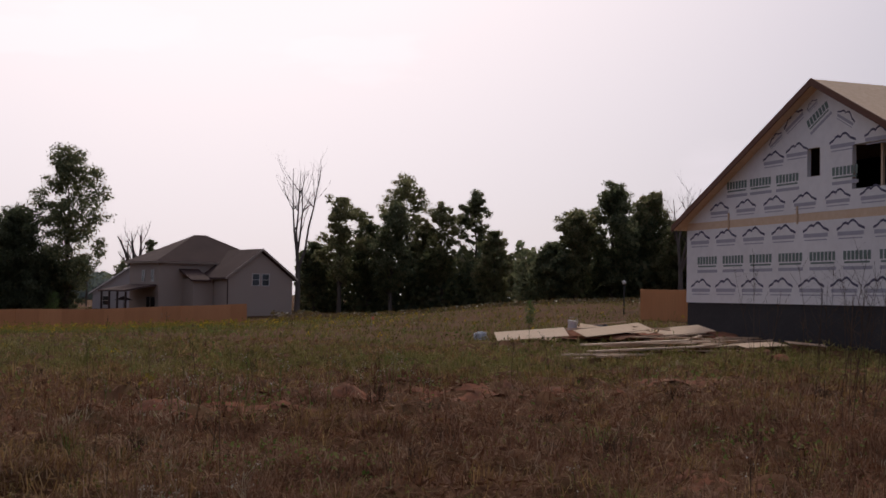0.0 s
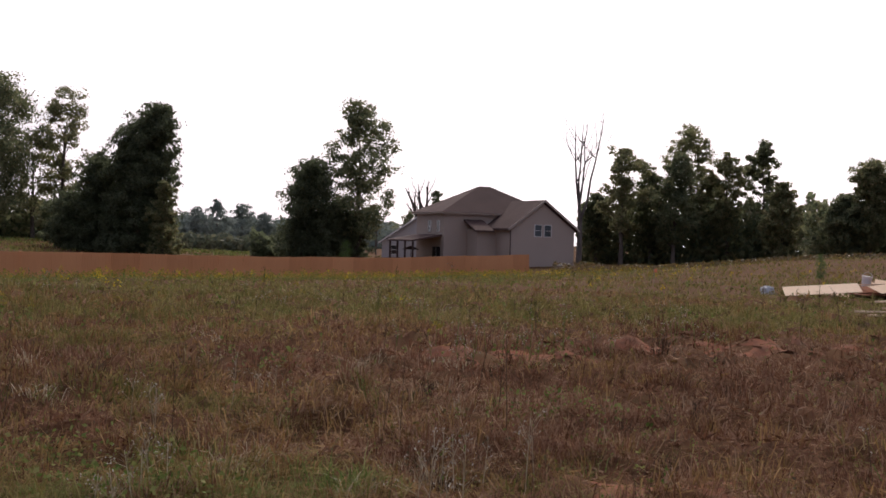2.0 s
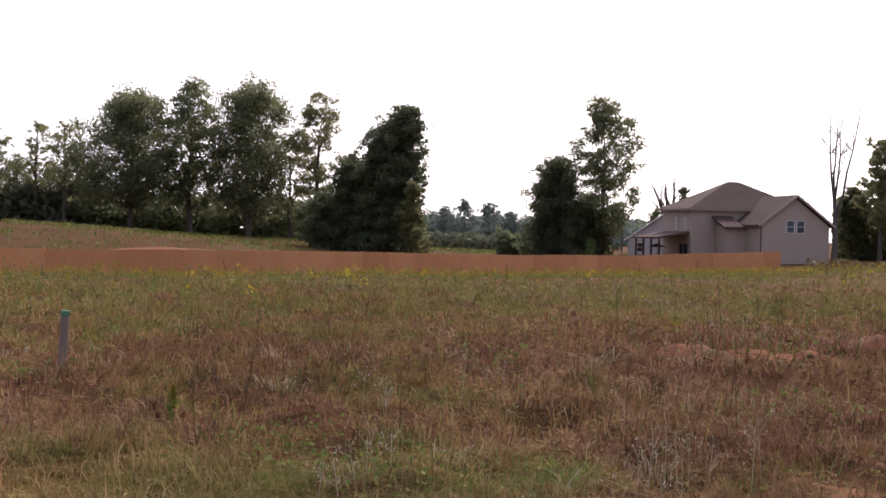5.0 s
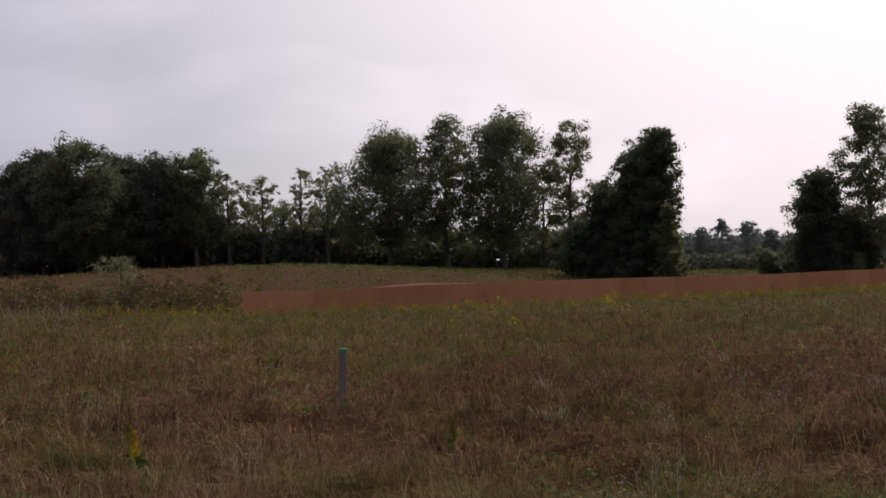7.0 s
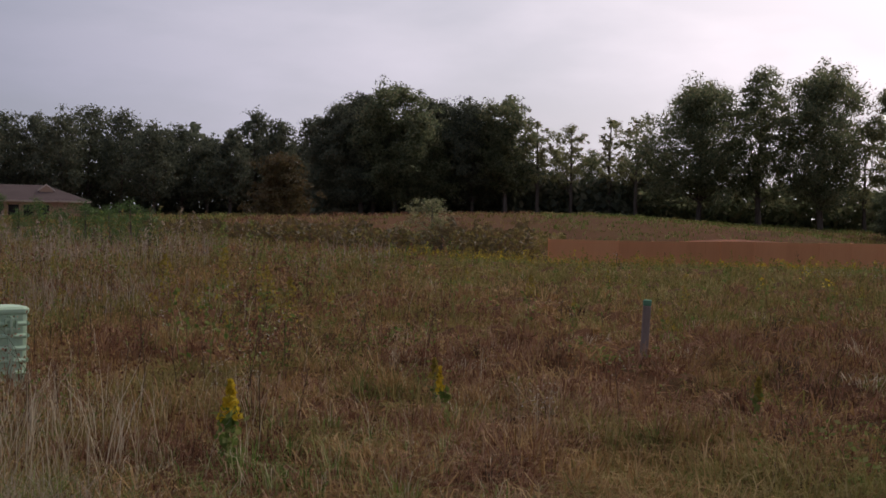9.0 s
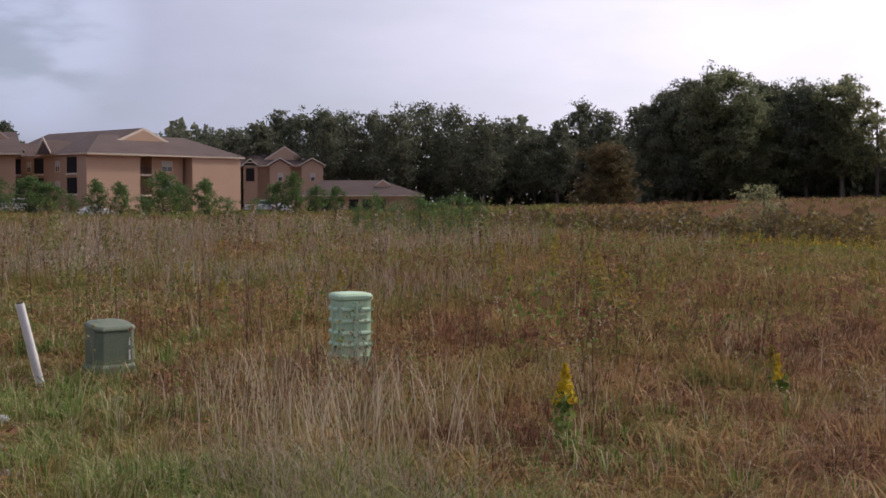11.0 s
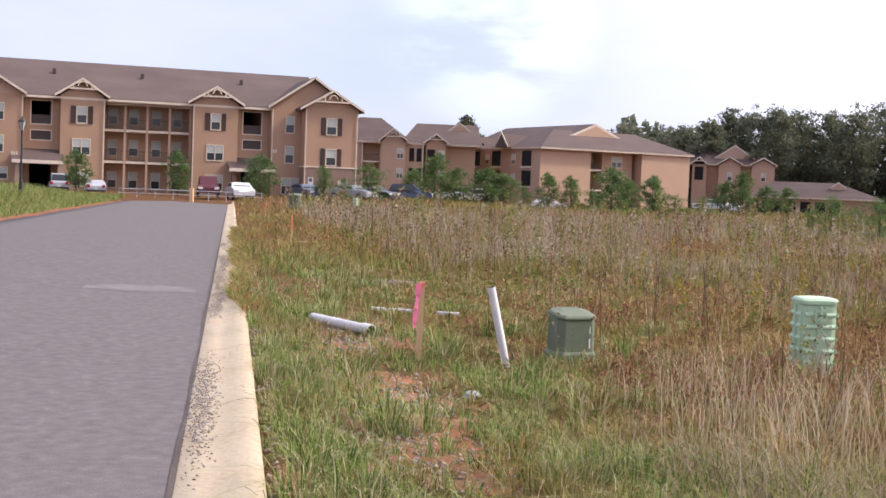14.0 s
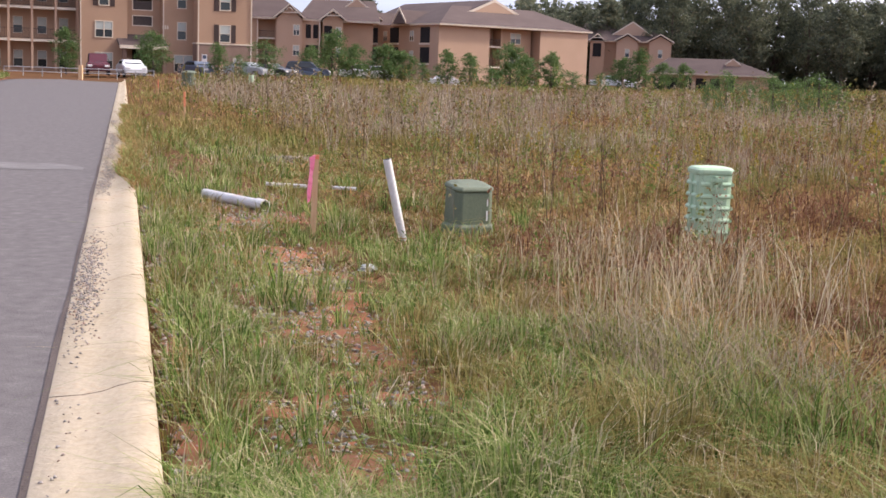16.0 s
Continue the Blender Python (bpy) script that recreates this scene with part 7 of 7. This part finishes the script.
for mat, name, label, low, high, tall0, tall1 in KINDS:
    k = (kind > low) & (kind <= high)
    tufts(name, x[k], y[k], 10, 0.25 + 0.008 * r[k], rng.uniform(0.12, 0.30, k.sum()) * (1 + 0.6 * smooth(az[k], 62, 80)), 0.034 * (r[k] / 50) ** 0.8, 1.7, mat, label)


def forbs(count, r0, r1, a0, a1, tall0, tall1, mats, per, label):
    """Leafy weeds: a thin stem and a loose spindle of small leaves each, in clumps."""
    x, y = scatter(count, r0, r1, a0, a1)
    keep = (-street_offset(x, y) > 2.6) & pick(0.12 + 0.88 * smooth(field_noise(x, y, 0.28, 6.5), -0.15, 0.8))
    x, y = x[keep], y[keep]
    kind = rng.choice(len(mats), len(x))
    for j, (mat, name) in enumerate(mats):
        px, py = x[kind == j], y[kind == j]
        n, r = len(px), np.hypot(px, py)
        tall = rng.uniform(tall0, tall1, n)
        z = height(px, py)
        k = np.repeat(np.arange(n), per)
        t = rng.uniform(0.15, 1.0, len(k))
        around, out = rng.uniform(0, 2 * np.pi, len(k)), rng.uniform(0.2, 1.0, len(k)) * tall[k] * 0.24 * (1.15 - t)
        lean = rng.normal(0, 0.12, (n, 2)) * tall[:, None]
        c = np.stack([px[k] + lean[k, 0] * t + np.cos(around) * out, py[k] + lean[k, 1] * t + np.sin(around) * out, z[k] + tall[k] * t], -1)
        v, f = leaves(c, (0.013 + 0.0013 * r[k]) * rng.uniform(0.6, 1.5, len(k)))
        ob = new(name, tri_mesh(name, v, f, MAT[mat]))
        tagged(ob, label[j], "weeds", kind="stuff")
        blades("weed_stems", px, py, tall, 0.003 + 0.00025 * r, 0.45, "weed_stem", "thin dark stems of leafy weeds")


forbs(4200, 9, 62, 58, 101, 0.3, 0.85, (("weed_leaf", "leafy_weeds"), ("grass_olive", "brown_weeds"), ("grass_red", "russet_weeds"), ("grass_dry", "dry_forbs")), 22,
      ("loose green leafy weeds among dry grass", "brown withering leafy weeds", "russet seeding weeds in drifts", "dry tan weeds gone to seed"))
forbs(1900, 6, 60, -12, 54, 0.18, 0.5, (("weed_leaf", "leafy_weeds"), ("leaf_turning", "brown_weeds"), ("grass_olive", "olive_weeds")), 12,
      ("loose green leafy weeds among dry grass", "brown withering leafy weeds", "olive weeds gone to seed"))
# tall bushy weeds that stand above the rest before the apartments
forbs(760, 24, 82, 66, 100.5, 0.8, 1.8, (("grass_olive", "bushy_weeds"), ("leaf_turning", "bushy_weeds"), ("weed_leaf", "bushy_weeds"), ("plume", "bushy_weeds")), 60,
      ("tall bushy olive weeds", "tall brown withered weeds", "tall leafy green weeds", "tall tan weeds gone to seed"))
# rank weeds on the mound and beyond
x, y = scatter(4000, 68, 185, 30, 100, 1.6)
r = np.hypot(x, y)
az = np.degrees(np.arctan2(-x, y))
patch = field_noise(x, y, 0.04, 3.0) + 0.3 * rng.normal(0, 1, len(x)) - 0.75 * (1 - smooth(az, 46, 60))
for mat, name, label, low, high in (("grass_red", "rank_weeds", "rank reddish weeds on the mound", 0.3, 9), ("grass_olive", "rank_weeds", "rank olive weeds on the mound", -0.5, 0.3), ("weed_leaf", "rank_weeds", "rank green weeds on the mound", -9, -0.5)):
    k = (patch > low) & (patch <= high)
    tufts(name, x[k], y[k], 11, 0.9, rng.uniform(0.2, 0.5, k.sum()) * (1 + 0.7 * smooth(az[k], 58, 72)), 0.075 * (r[k] / 90), 1.7, mat, label)
# wispy tan plumes over the wild ground before the apartments
x, y = scatter(8500, 16, 85, 60, 101)
keep = (-street_offset(x, y) > 3.5) & pick((0.1 + 0.9 * smooth(np.degrees(np.arctan2(-x, y)), 64, 82)) * smooth(np.hypot(x, y), 15, 24)) & pick(0.05 + 0.75 * smooth(field_noise(x, y, 0.16, 21.0) + 0.5 * field_noise(x, y, 0.5, 2.0), -0.25, 0.6))
x, y = x[keep], y[keep]
r = np.hypot(x, y)
tufts("plume_grass", x, y, 8, 0.08 + 0.006 * r, rng.uniform(0.4, 1.0, len(x)) * (0.7 + 0.65 * smooth(r, 18, 50)), 0.006 * (0.6 + r / 17), 0.85, "plume", "wispy tan grass plumes gone to seed")
# thin standing stalks over the wild part
x, y = scatter(4200, 8, 60, 56, 101)
keep = (-street_offset(x, y) > 3.2) & pick(smooth(field_noise(x, y, 0.35, 6.0), -0.2, 0.8) * 0.8)
x, y = x[keep], y[keep]
r = np.hypot(x, y)
half = int(len(x) * 0.45)
blades("straw_grass", x[:half], y[:half], rng.uniform(0.3, 0.75, half), 0.0035 * (0.8 + r[:half] / 14), 0.7, "straw", "scattered pale straw stalks")
blades("stalk_grass", x[half:], y[half:], rng.uniform(0.3, 0.8, len(x) - half), 0.004 * (0.8 + r[half:] / 14), 0.7, "grass_red", "scattered reddish stalks")


def tussock(cx, cy, count, spread, tall, width, lean, mat, name, label):
    x, y = cx + rng.normal(0, spread, count), cy + rng.normal(0, spread, count)
    return blades(name, x, y, tall * rng.uniform(0.45, 1.1, count), width * rng.uniform(0.7, 1.3, count), lean, mat, label)


# pale straw standing before the pedestal
for cx, cy, n, sp, h in ((-8.0, 1.58, 75, 0.28, 0.80), (-8.55, 2.25, 80, 0.32, 0.82), (-8.5, 1.45, 50, 0.3, 0.62), (-9.2, 2.0, 55, 0.4, 0.7), (-9.9, 1.2, 60, 0.3, 0.55), (-11.0, 1.6, 50, 0.25, 0.55), (-10.4, 2.6, 35, 0.45, 0.6), (-9.0, 3.3, 35, 0.45, 0.6), (-7.6, 2.3, 30, 0.3, 0.6)):
    tussock(cx, cy, int(n * 1.6), sp * 1.1, h * 0.92, 0.0058, 0.5, "straw", "straw_tussock", "pale dry straw standing in a tussock")
for cx, cy in ((-6.9, 1.55), (-6.3, 1.25), (-7.3, 1.25), (-6.0, 1.75)):
    tussock(cx, cy, 270, 0.27, 0.42, 0.0048, 1.25, "plume", "straw_tussock", "drooping pale grass tussock")
    tussock(cx, cy, 200, 0.28, 0.38, 0.0052, 1.25, "grass_mid", "grass_tussock", "drooping olive grass tussock")
    tussock(cx + 0.1, cy + 0.05, 150, 0.30, 0.30, 0.006, 1.0, "grass_green", "grass_tussock", "drooping green grass tussock")
for k in range(15):
    u = (k - 7) / 7
    tussock(-4.4 + 0.85 * u + rng.normal(0, 0.1), 7.0 + 0.53 * u + rng.normal(0, 0.14), 110, 0.14, 0.19, 0.008, 1.3, "weed_leaf", "grass_tussock", "fresh green grass patch in the dry field")
tussock(-5.5, 1.7, 380, 0.28, 0.36, 0.007, 0.9, "grass_green", "grass_tussock", "drooping green grass tussock")
tussock(-11.0, -1.9, 300, 0.35, 0.33, 0.006, 0.9, "grass_green", "grass_tussock", "tall green grass tussock")
tussock(-9.2, -1.35, 300, 0.35, 0.26, 0.006, 0.9, "grass_green", "grass_tussock", "tall green grass tussock")

# gravel washed along the gutter, and stones on the worn path
def gravel(s, o, size, z, label):
    n = len(s)
    x, y = KERB_DIR[0] * s + KERB_OUT[0] * (o + KERB_SHIFT), KERB_DIR[1] * s + KERB_OUT[1] * (o + KERB_SHIFT)
    c = np.stack([x, y, z], -1)
    v = rng.normal(size=(n, 6, 3)) * 0.22 + np.array([(1, 0, 0), (-1, 0, 0), (0, 1, 0), (0, -1, 0), (0, 0, 0.7), (0, 0, -0.4)])
    v = (c[:, None] + v * size[:, None, None]).reshape(-1, 3)
    k = np.arange(n)[:, None] * 6
    f = np.concatenate([k + t for t in ([0, 2, 4], [2, 1, 4], [1, 3, 4], [3, 0, 4], [2, 0, 5], [1, 2, 5], [3, 1, 5], [0, 3, 5])])
    return tagged(new("gravel", tri_mesh("gravel", v, f, MAT["stone_chip"])), label, "gravel", kind="stuff")


n = 15000
s = rng.uniform(3.5, 34, n)
o = 0.235 + rng.normal(0, 0.05, n) - 0.10 * smooth(np.sin(s * 0.8) + np.sin(s * 0.31 + 1), 0.2, 1.6) * rng.uniform(0, 1, n)
keep = (np.sin(s * 0.8) + np.sin(s * 0.31 + 1) + rng.normal(0, 0.5, n) > -0.3) & (rng.uniform(0, 1, n) < 0.10 + 0.90 * smooth(s, 6.4, 8.6) * (1 - 0.6 * smooth(s, 14, 19)))
s, o = s[keep], o[keep].clip(0.03, 0.325)
gravel(s, o, rng.uniform(0.004, 0.0115, len(s)), 0.03 + 0.06 * smooth(-o, -0.2, -0.05), "grey gravel washed along the gutter")
n = 6500
s = rng.uniform(3.5, 16, n)
o = -1.15 + rng.normal(0, 0.4, n)
x, y = KERB_DIR[0] * s + KERB_OUT[0] * (o + KERB_SHIFT), KERB_DIR[1] * s + KERB_OUT[1] * (o + KERB_SHIFT)
keep = rng.uniform(0, 1, n) < bare(x, y) + 0.05
gravel(s[keep], o[keep], rng.uniform(0.005, 0.022, keep.sum()), height(x[keep], y[keep]) + 0.004, "stones on the worn clay path")
n = 1600
s = rng.uniform(3.5, 26, n)
o = -0.24 + rng.normal(0, 0.07, n)
x, y = KERB_DIR[0] * s + KERB_OUT[0] * (o + KERB_SHIFT), KERB_DIR[1] * s + KERB_OUT[1] * (o + KERB_SHIFT)
gravel(s, o, rng.uniform(0.006, 0.02, n), height(x, y) + 0.004, "stones behind the kerb")
s, o = rng.normal(21.36, 0.34, 800), rng.normal(-2.65, 0.34, 800)
x, y = KERB_DIR[0] * s + KERB_OUT[0] * (o + KERB_SHIFT), KERB_DIR[1] * s + KERB_OUT[1] * (o + KERB_SHIFT)
gravel(s, o, rng.uniform(0.008, 0.022, 800), height(x, y) + 0.02 + 0.05 * np.exp(-((s - 21.36) ** 2 + (o + 2.65) ** 2) / 0.12), "low heap of grey gravel in the grass")


# weeds with stems, leaves and heads, gathered by kind
class Weeds:
    def __init__(self):
        self.v, self.f, self.n = {}, {}, {}

    def add(self, mat, v, f):
        k = self.n.get(mat, 0)
        self.v.setdefault(mat, []).append(v)
        self.f.setdefault(mat, []).append(f + k)
        self.n[mat] = k + len(v)

    def stem(self, mat, a, b, w):
        a, b = np.asarray(a, float), np.asarray(b, float)
        s = np.array([w, 0, 0]), np.array([-w / 2, w * 0.87, 0]), np.array([-w / 2, -w * 0.87, 0])
        v = np.array([a + s[0], a + s[1], a + s[2], b + s[0] * 0.5, b + s[1] * 0.5, b + s[2] * 0.5])
        self.add(mat, v, np.array([(0, 1, 4), (0, 4, 3), (1, 2, 5), (1, 5, 4), (2, 0, 3), (2, 3, 5)]))

    def spray(self, mat, centres, size):
        v, f = leaves(np.asarray(centres), size * rng.uniform(0.6, 1.3, len(centres)))
        self.add(mat, v, f)

    def link(self, name, label, parent=None):
        if parent is None:
            for mat in self.v:
                tagged(new(name, tri_mesh(name, np.concatenate(self.v[mat]), np.concatenate(self.f[mat]), MAT[mat])), label[mat] if isinstance(label, dict) else label, "weeds", kind="stuff")
        else:
            for mat in self.v:
                part_of({"goldenrod": "bloom", "goldenrod_faded": "bloom", "weed_stem": "stem", "weed_leaf": "foliage", "white_bloom": "seed_head"}.get(mat, "stem"), tri_mesh(name, np.concatenate(self.v[mat]), np.concatenate(self.f[mat]), MAT[mat]), parent)["kind"] = "stuff"


def goldenrod(w, x, y, z, tall, width, fine, bloom="goldenrod"):
    lean = rng.normal(0, 0.08, 2) * tall
    top = np.array([x + lean[0], y + lean[1], z + tall])
    w.stem("weed_leaf", (x, y, z - 0.02), top, 0.004 + 0.002 * tall)
    n = int((22 if fine < 1 else 13) * fine)
    t = rng.uniform(0.12, 0.72, n)
    c = np.array([x, y, z]) + np.outer(t, top - [x, y, z]) + rng.normal(0, width * 0.38, (n, 3)) * [1, 1, 0.4]
    w.spray("weed_leaf", c, 0.06 * (1.3 if fine < 0.5 else 1.0))
    n = int(46 * fine)
    t = rng.uniform(0.0, 1.0, n) ** 1.2
    around = rng.uniform(0, 2 * np.pi, n)
    out = width * (t * 0.95 + 0.06) * rng.uniform(0.3, 1.0, n)
    c = top + np.stack([np.cos(around) * out, np.sin(around) * out, -t * tall * 0.42 + 0.02], -1)
    w.spray(bloom, c, 0.026 * (2.9 if fine < 0.5 else 1.45))


def single(name, x, y, tall, width, fine, label, bloom="goldenrod"):
    z = ground_z((x, y))
    t = thing(name, pose(x, y, z), label, "wild flower", "goldenrod plants")
    w = Weeds()
    goldenrod(w, 0, 0, 0, tall, width, fine, bloom)
    w.link(name, "", t)


single("goldenrod_plant", -7.53, 3.08, 0.57 - ground_z((-7.53, 3.08)), 0.085, 6.0, "bright yellow goldenrod spike on a leafy green stem")
single("goldenrod_plant", -7.2, 7.32, 0.40, 0.05, 3.0, "slim goldenrod spike just opening", "goldenrod_faded")
single("goldenrod_plant", -9.4, 5.77, 0.42, 0.06, 3.0, "slim goldenrod spike just opening", "goldenrod_faded")
single("goldenrod_plant", -8.16, 5.16, 0.5, 0.05, 2.5, "slim green goldenrod not yet in flower")
for x, y, h, w in ((-11.6, 4.95, 1.08, 0.2), (-11.4, 5.2, 1.0, 0.2), (-11.8, 4.6, 1.2, 0.22), (-12.0, 4.4, 1.12, 0.2), (-14.9, 10.6, 0.75, 0.16), (-14.6, 1.9, 0.7, 0.15), (-15.4, 3.4, 0.75, 0.15)):
    single("goldenrod_plant", x, y, h, w * 1.05, 2.8, "tall arching goldenrod past its best", "goldenrod_faded")

near = Weeds()
for k in range(80):
    r, a = rng.uniform(13, 42), rng.uniform(40, 98)
    x, y = polar(a, r)[:2]
    if -street_offset(x, y) < 4:
        continue
    goldenrod(near, x, y, ground_z((x, y)), rng.uniform(0.35, 0.9), rng.uniform(0.06, 0.16), 0.9, "goldenrod_faded")
# the yellow band along the fence
for k in range(4200):
    u = rng.uniform(-14, 70)
    q = abs(rng.normal(0, 1)) * 20 + 6.0
    if rng.uniform() < smooth(np.array(u), 38, 70):
        continue
    p = FENCE_A + FENCE_DIR * u + FENCE_OUT * q
    goldenrod(near, p[0], p[1], ground_z(p), rng.uniform(0.28, 0.6), rng.uniform(0.16, 0.36), 0.25, "goldenrod_faded" if rng.uniform() < 0.85 else "goldenrod")
near.link("goldenrod_weeds", {"weed_leaf": "green goldenrod stems and leaves in the field", "goldenrod": "yellow goldenrod blooms in the field", "goldenrod_faded": "fading goldenrod blooms along the fence"})

tallweeds = Weeds()


def dry_weed(w, x, y, tall, mat="weed_stem", head="white_bloom", heads=5, fat=1.0):
    z = ground_z((x, y))
    top = np.array([x + rng.normal(0, 0.1) * tall, y + rng.normal(0, 0.1) * tall, z + tall])
    base = np.array([x, y, z - 0.02])
    w.stem(mat, base, top, 0.005 * fat)
    for j in range(heads):
        t = rng.uniform(0.45, 0.95)
        a = base + (top - base) * t
        b = a + rng.normal(0, 0.14 * tall, 3) * [1, 1, 0.3] + [0, 0, 0.16 * tall]
        w.stem(mat, a, b, 0.003 * fat)
        if head:
            w.spray(head, b + rng.normal(0, 0.02 * fat, (3, 3)), 0.018 * fat)


for k in range(620):
    r, a = 9.0 * (60 / 9.0) ** rng.uniform(0, 1), rng.uniform(-12, 100)
    if a < 64 and rng.uniform() < 0.85:
        continue
    x, y = polar(a, r)[:2]
    if -street_offset(x, y) < 3.2:
        continue
    dry_weed(tallweeds, x, y, rng.uniform(0.4, 0.95), head="white_bloom" if rng.uniform() < 0.3 else None, fat=0.55 + r / 26)
# pale seeding weeds that stand out one by one
for x, y, h in ((-6.1, 10.2, 0.5), (-4.6, 6.7, 0.42), (-4.5, 6.1, 0.36), (-7.3, 5.3, 0.4), (-6.2, 8.8, 0.4), (-9.6, 4.0, 0.45), (-2.9, 8.4, 0.5), (-3.1, 8.3, 0.45), (-2.9, 6.9, 0.5), (-2.8, 5.9, 0.4), (0.6, 9.6, 0.4)):
    for k in range(3):
        dry_weed(tallweeds, x + rng.normal(0, 0.12), y + rng.normal(0, 0.12), h * rng.uniform(0.7, 1.1), "straw", "white_bloom", 9, 0.9)
# tall thin stalks before the unfinished house
for k in range(26):
    r, a = rng.uniform(16, 32), rng.uniform(-9.5, -3.5)
    x, y = polar(a, r)[:2]
    dry_weed(tallweeds, x, y, rng.uniform(1.2, 2.6), head=None, heads=7, fat=1.3)
# pale asters in clumps
for cx, cy in ((polar(17.5, 19)[:2]), (polar(24, 27)[:2]), (polar(41, 34)[:2]), (polar(38, 36)[:2]), (polar(30, 30)[:2]), (polar(21, 17.5)[:2]), (polar(63, 36)[:2]), (polar(80, 34)[:2]), (polar(84, 22)[:2]), (polar(88, 24)[:2]), (polar(12, 22)[:2])):
    for k in range(9):
        dry_weed(tallweeds, cx + rng.normal(0, 0.5), cy + rng.normal(0, 0.5), rng.uniform(0.35, 0.7), "weed_leaf", "white_bloom", 7, 1.3)
tallweeds.link("dry_weeds", {"weed_stem": "dark dry weed stalks standing in the field", "white_bloom": "white seed heads and small asters", "straw": "pale stems of seeding weeds", "weed_leaf": "green aster stems"})

# low broad-leaved green patches
n = 80000
x, y = scatter(n, 5, 60, -12, 105)
keep = (field_noise(x, y, 0.3, 5.0) + 0.9 * np.exp(-((x + 4.4) ** 2 + (y - 7.0) ** 2) / 1.2) > 0.62) & (-street_offset(x, y) > 0.4)
x, y = x[keep], y[keep]
c = np.stack([x, y, height(x, y) + rng.uniform(0.02, 0.2, len(x))], -1)
v, f = leaves(c, (0.022 + 0.0022 * np.hypot(x, y)) * rng.uniform(0.6, 1.4, len(x)), flat=0.3)
tagged(new("broadleaf_weeds", tri_mesh("broadleaf_weeds", v, f, MAT["weed_leaf"])), "low patches of green broad-leaved weeds", "weeds", kind="stuff")
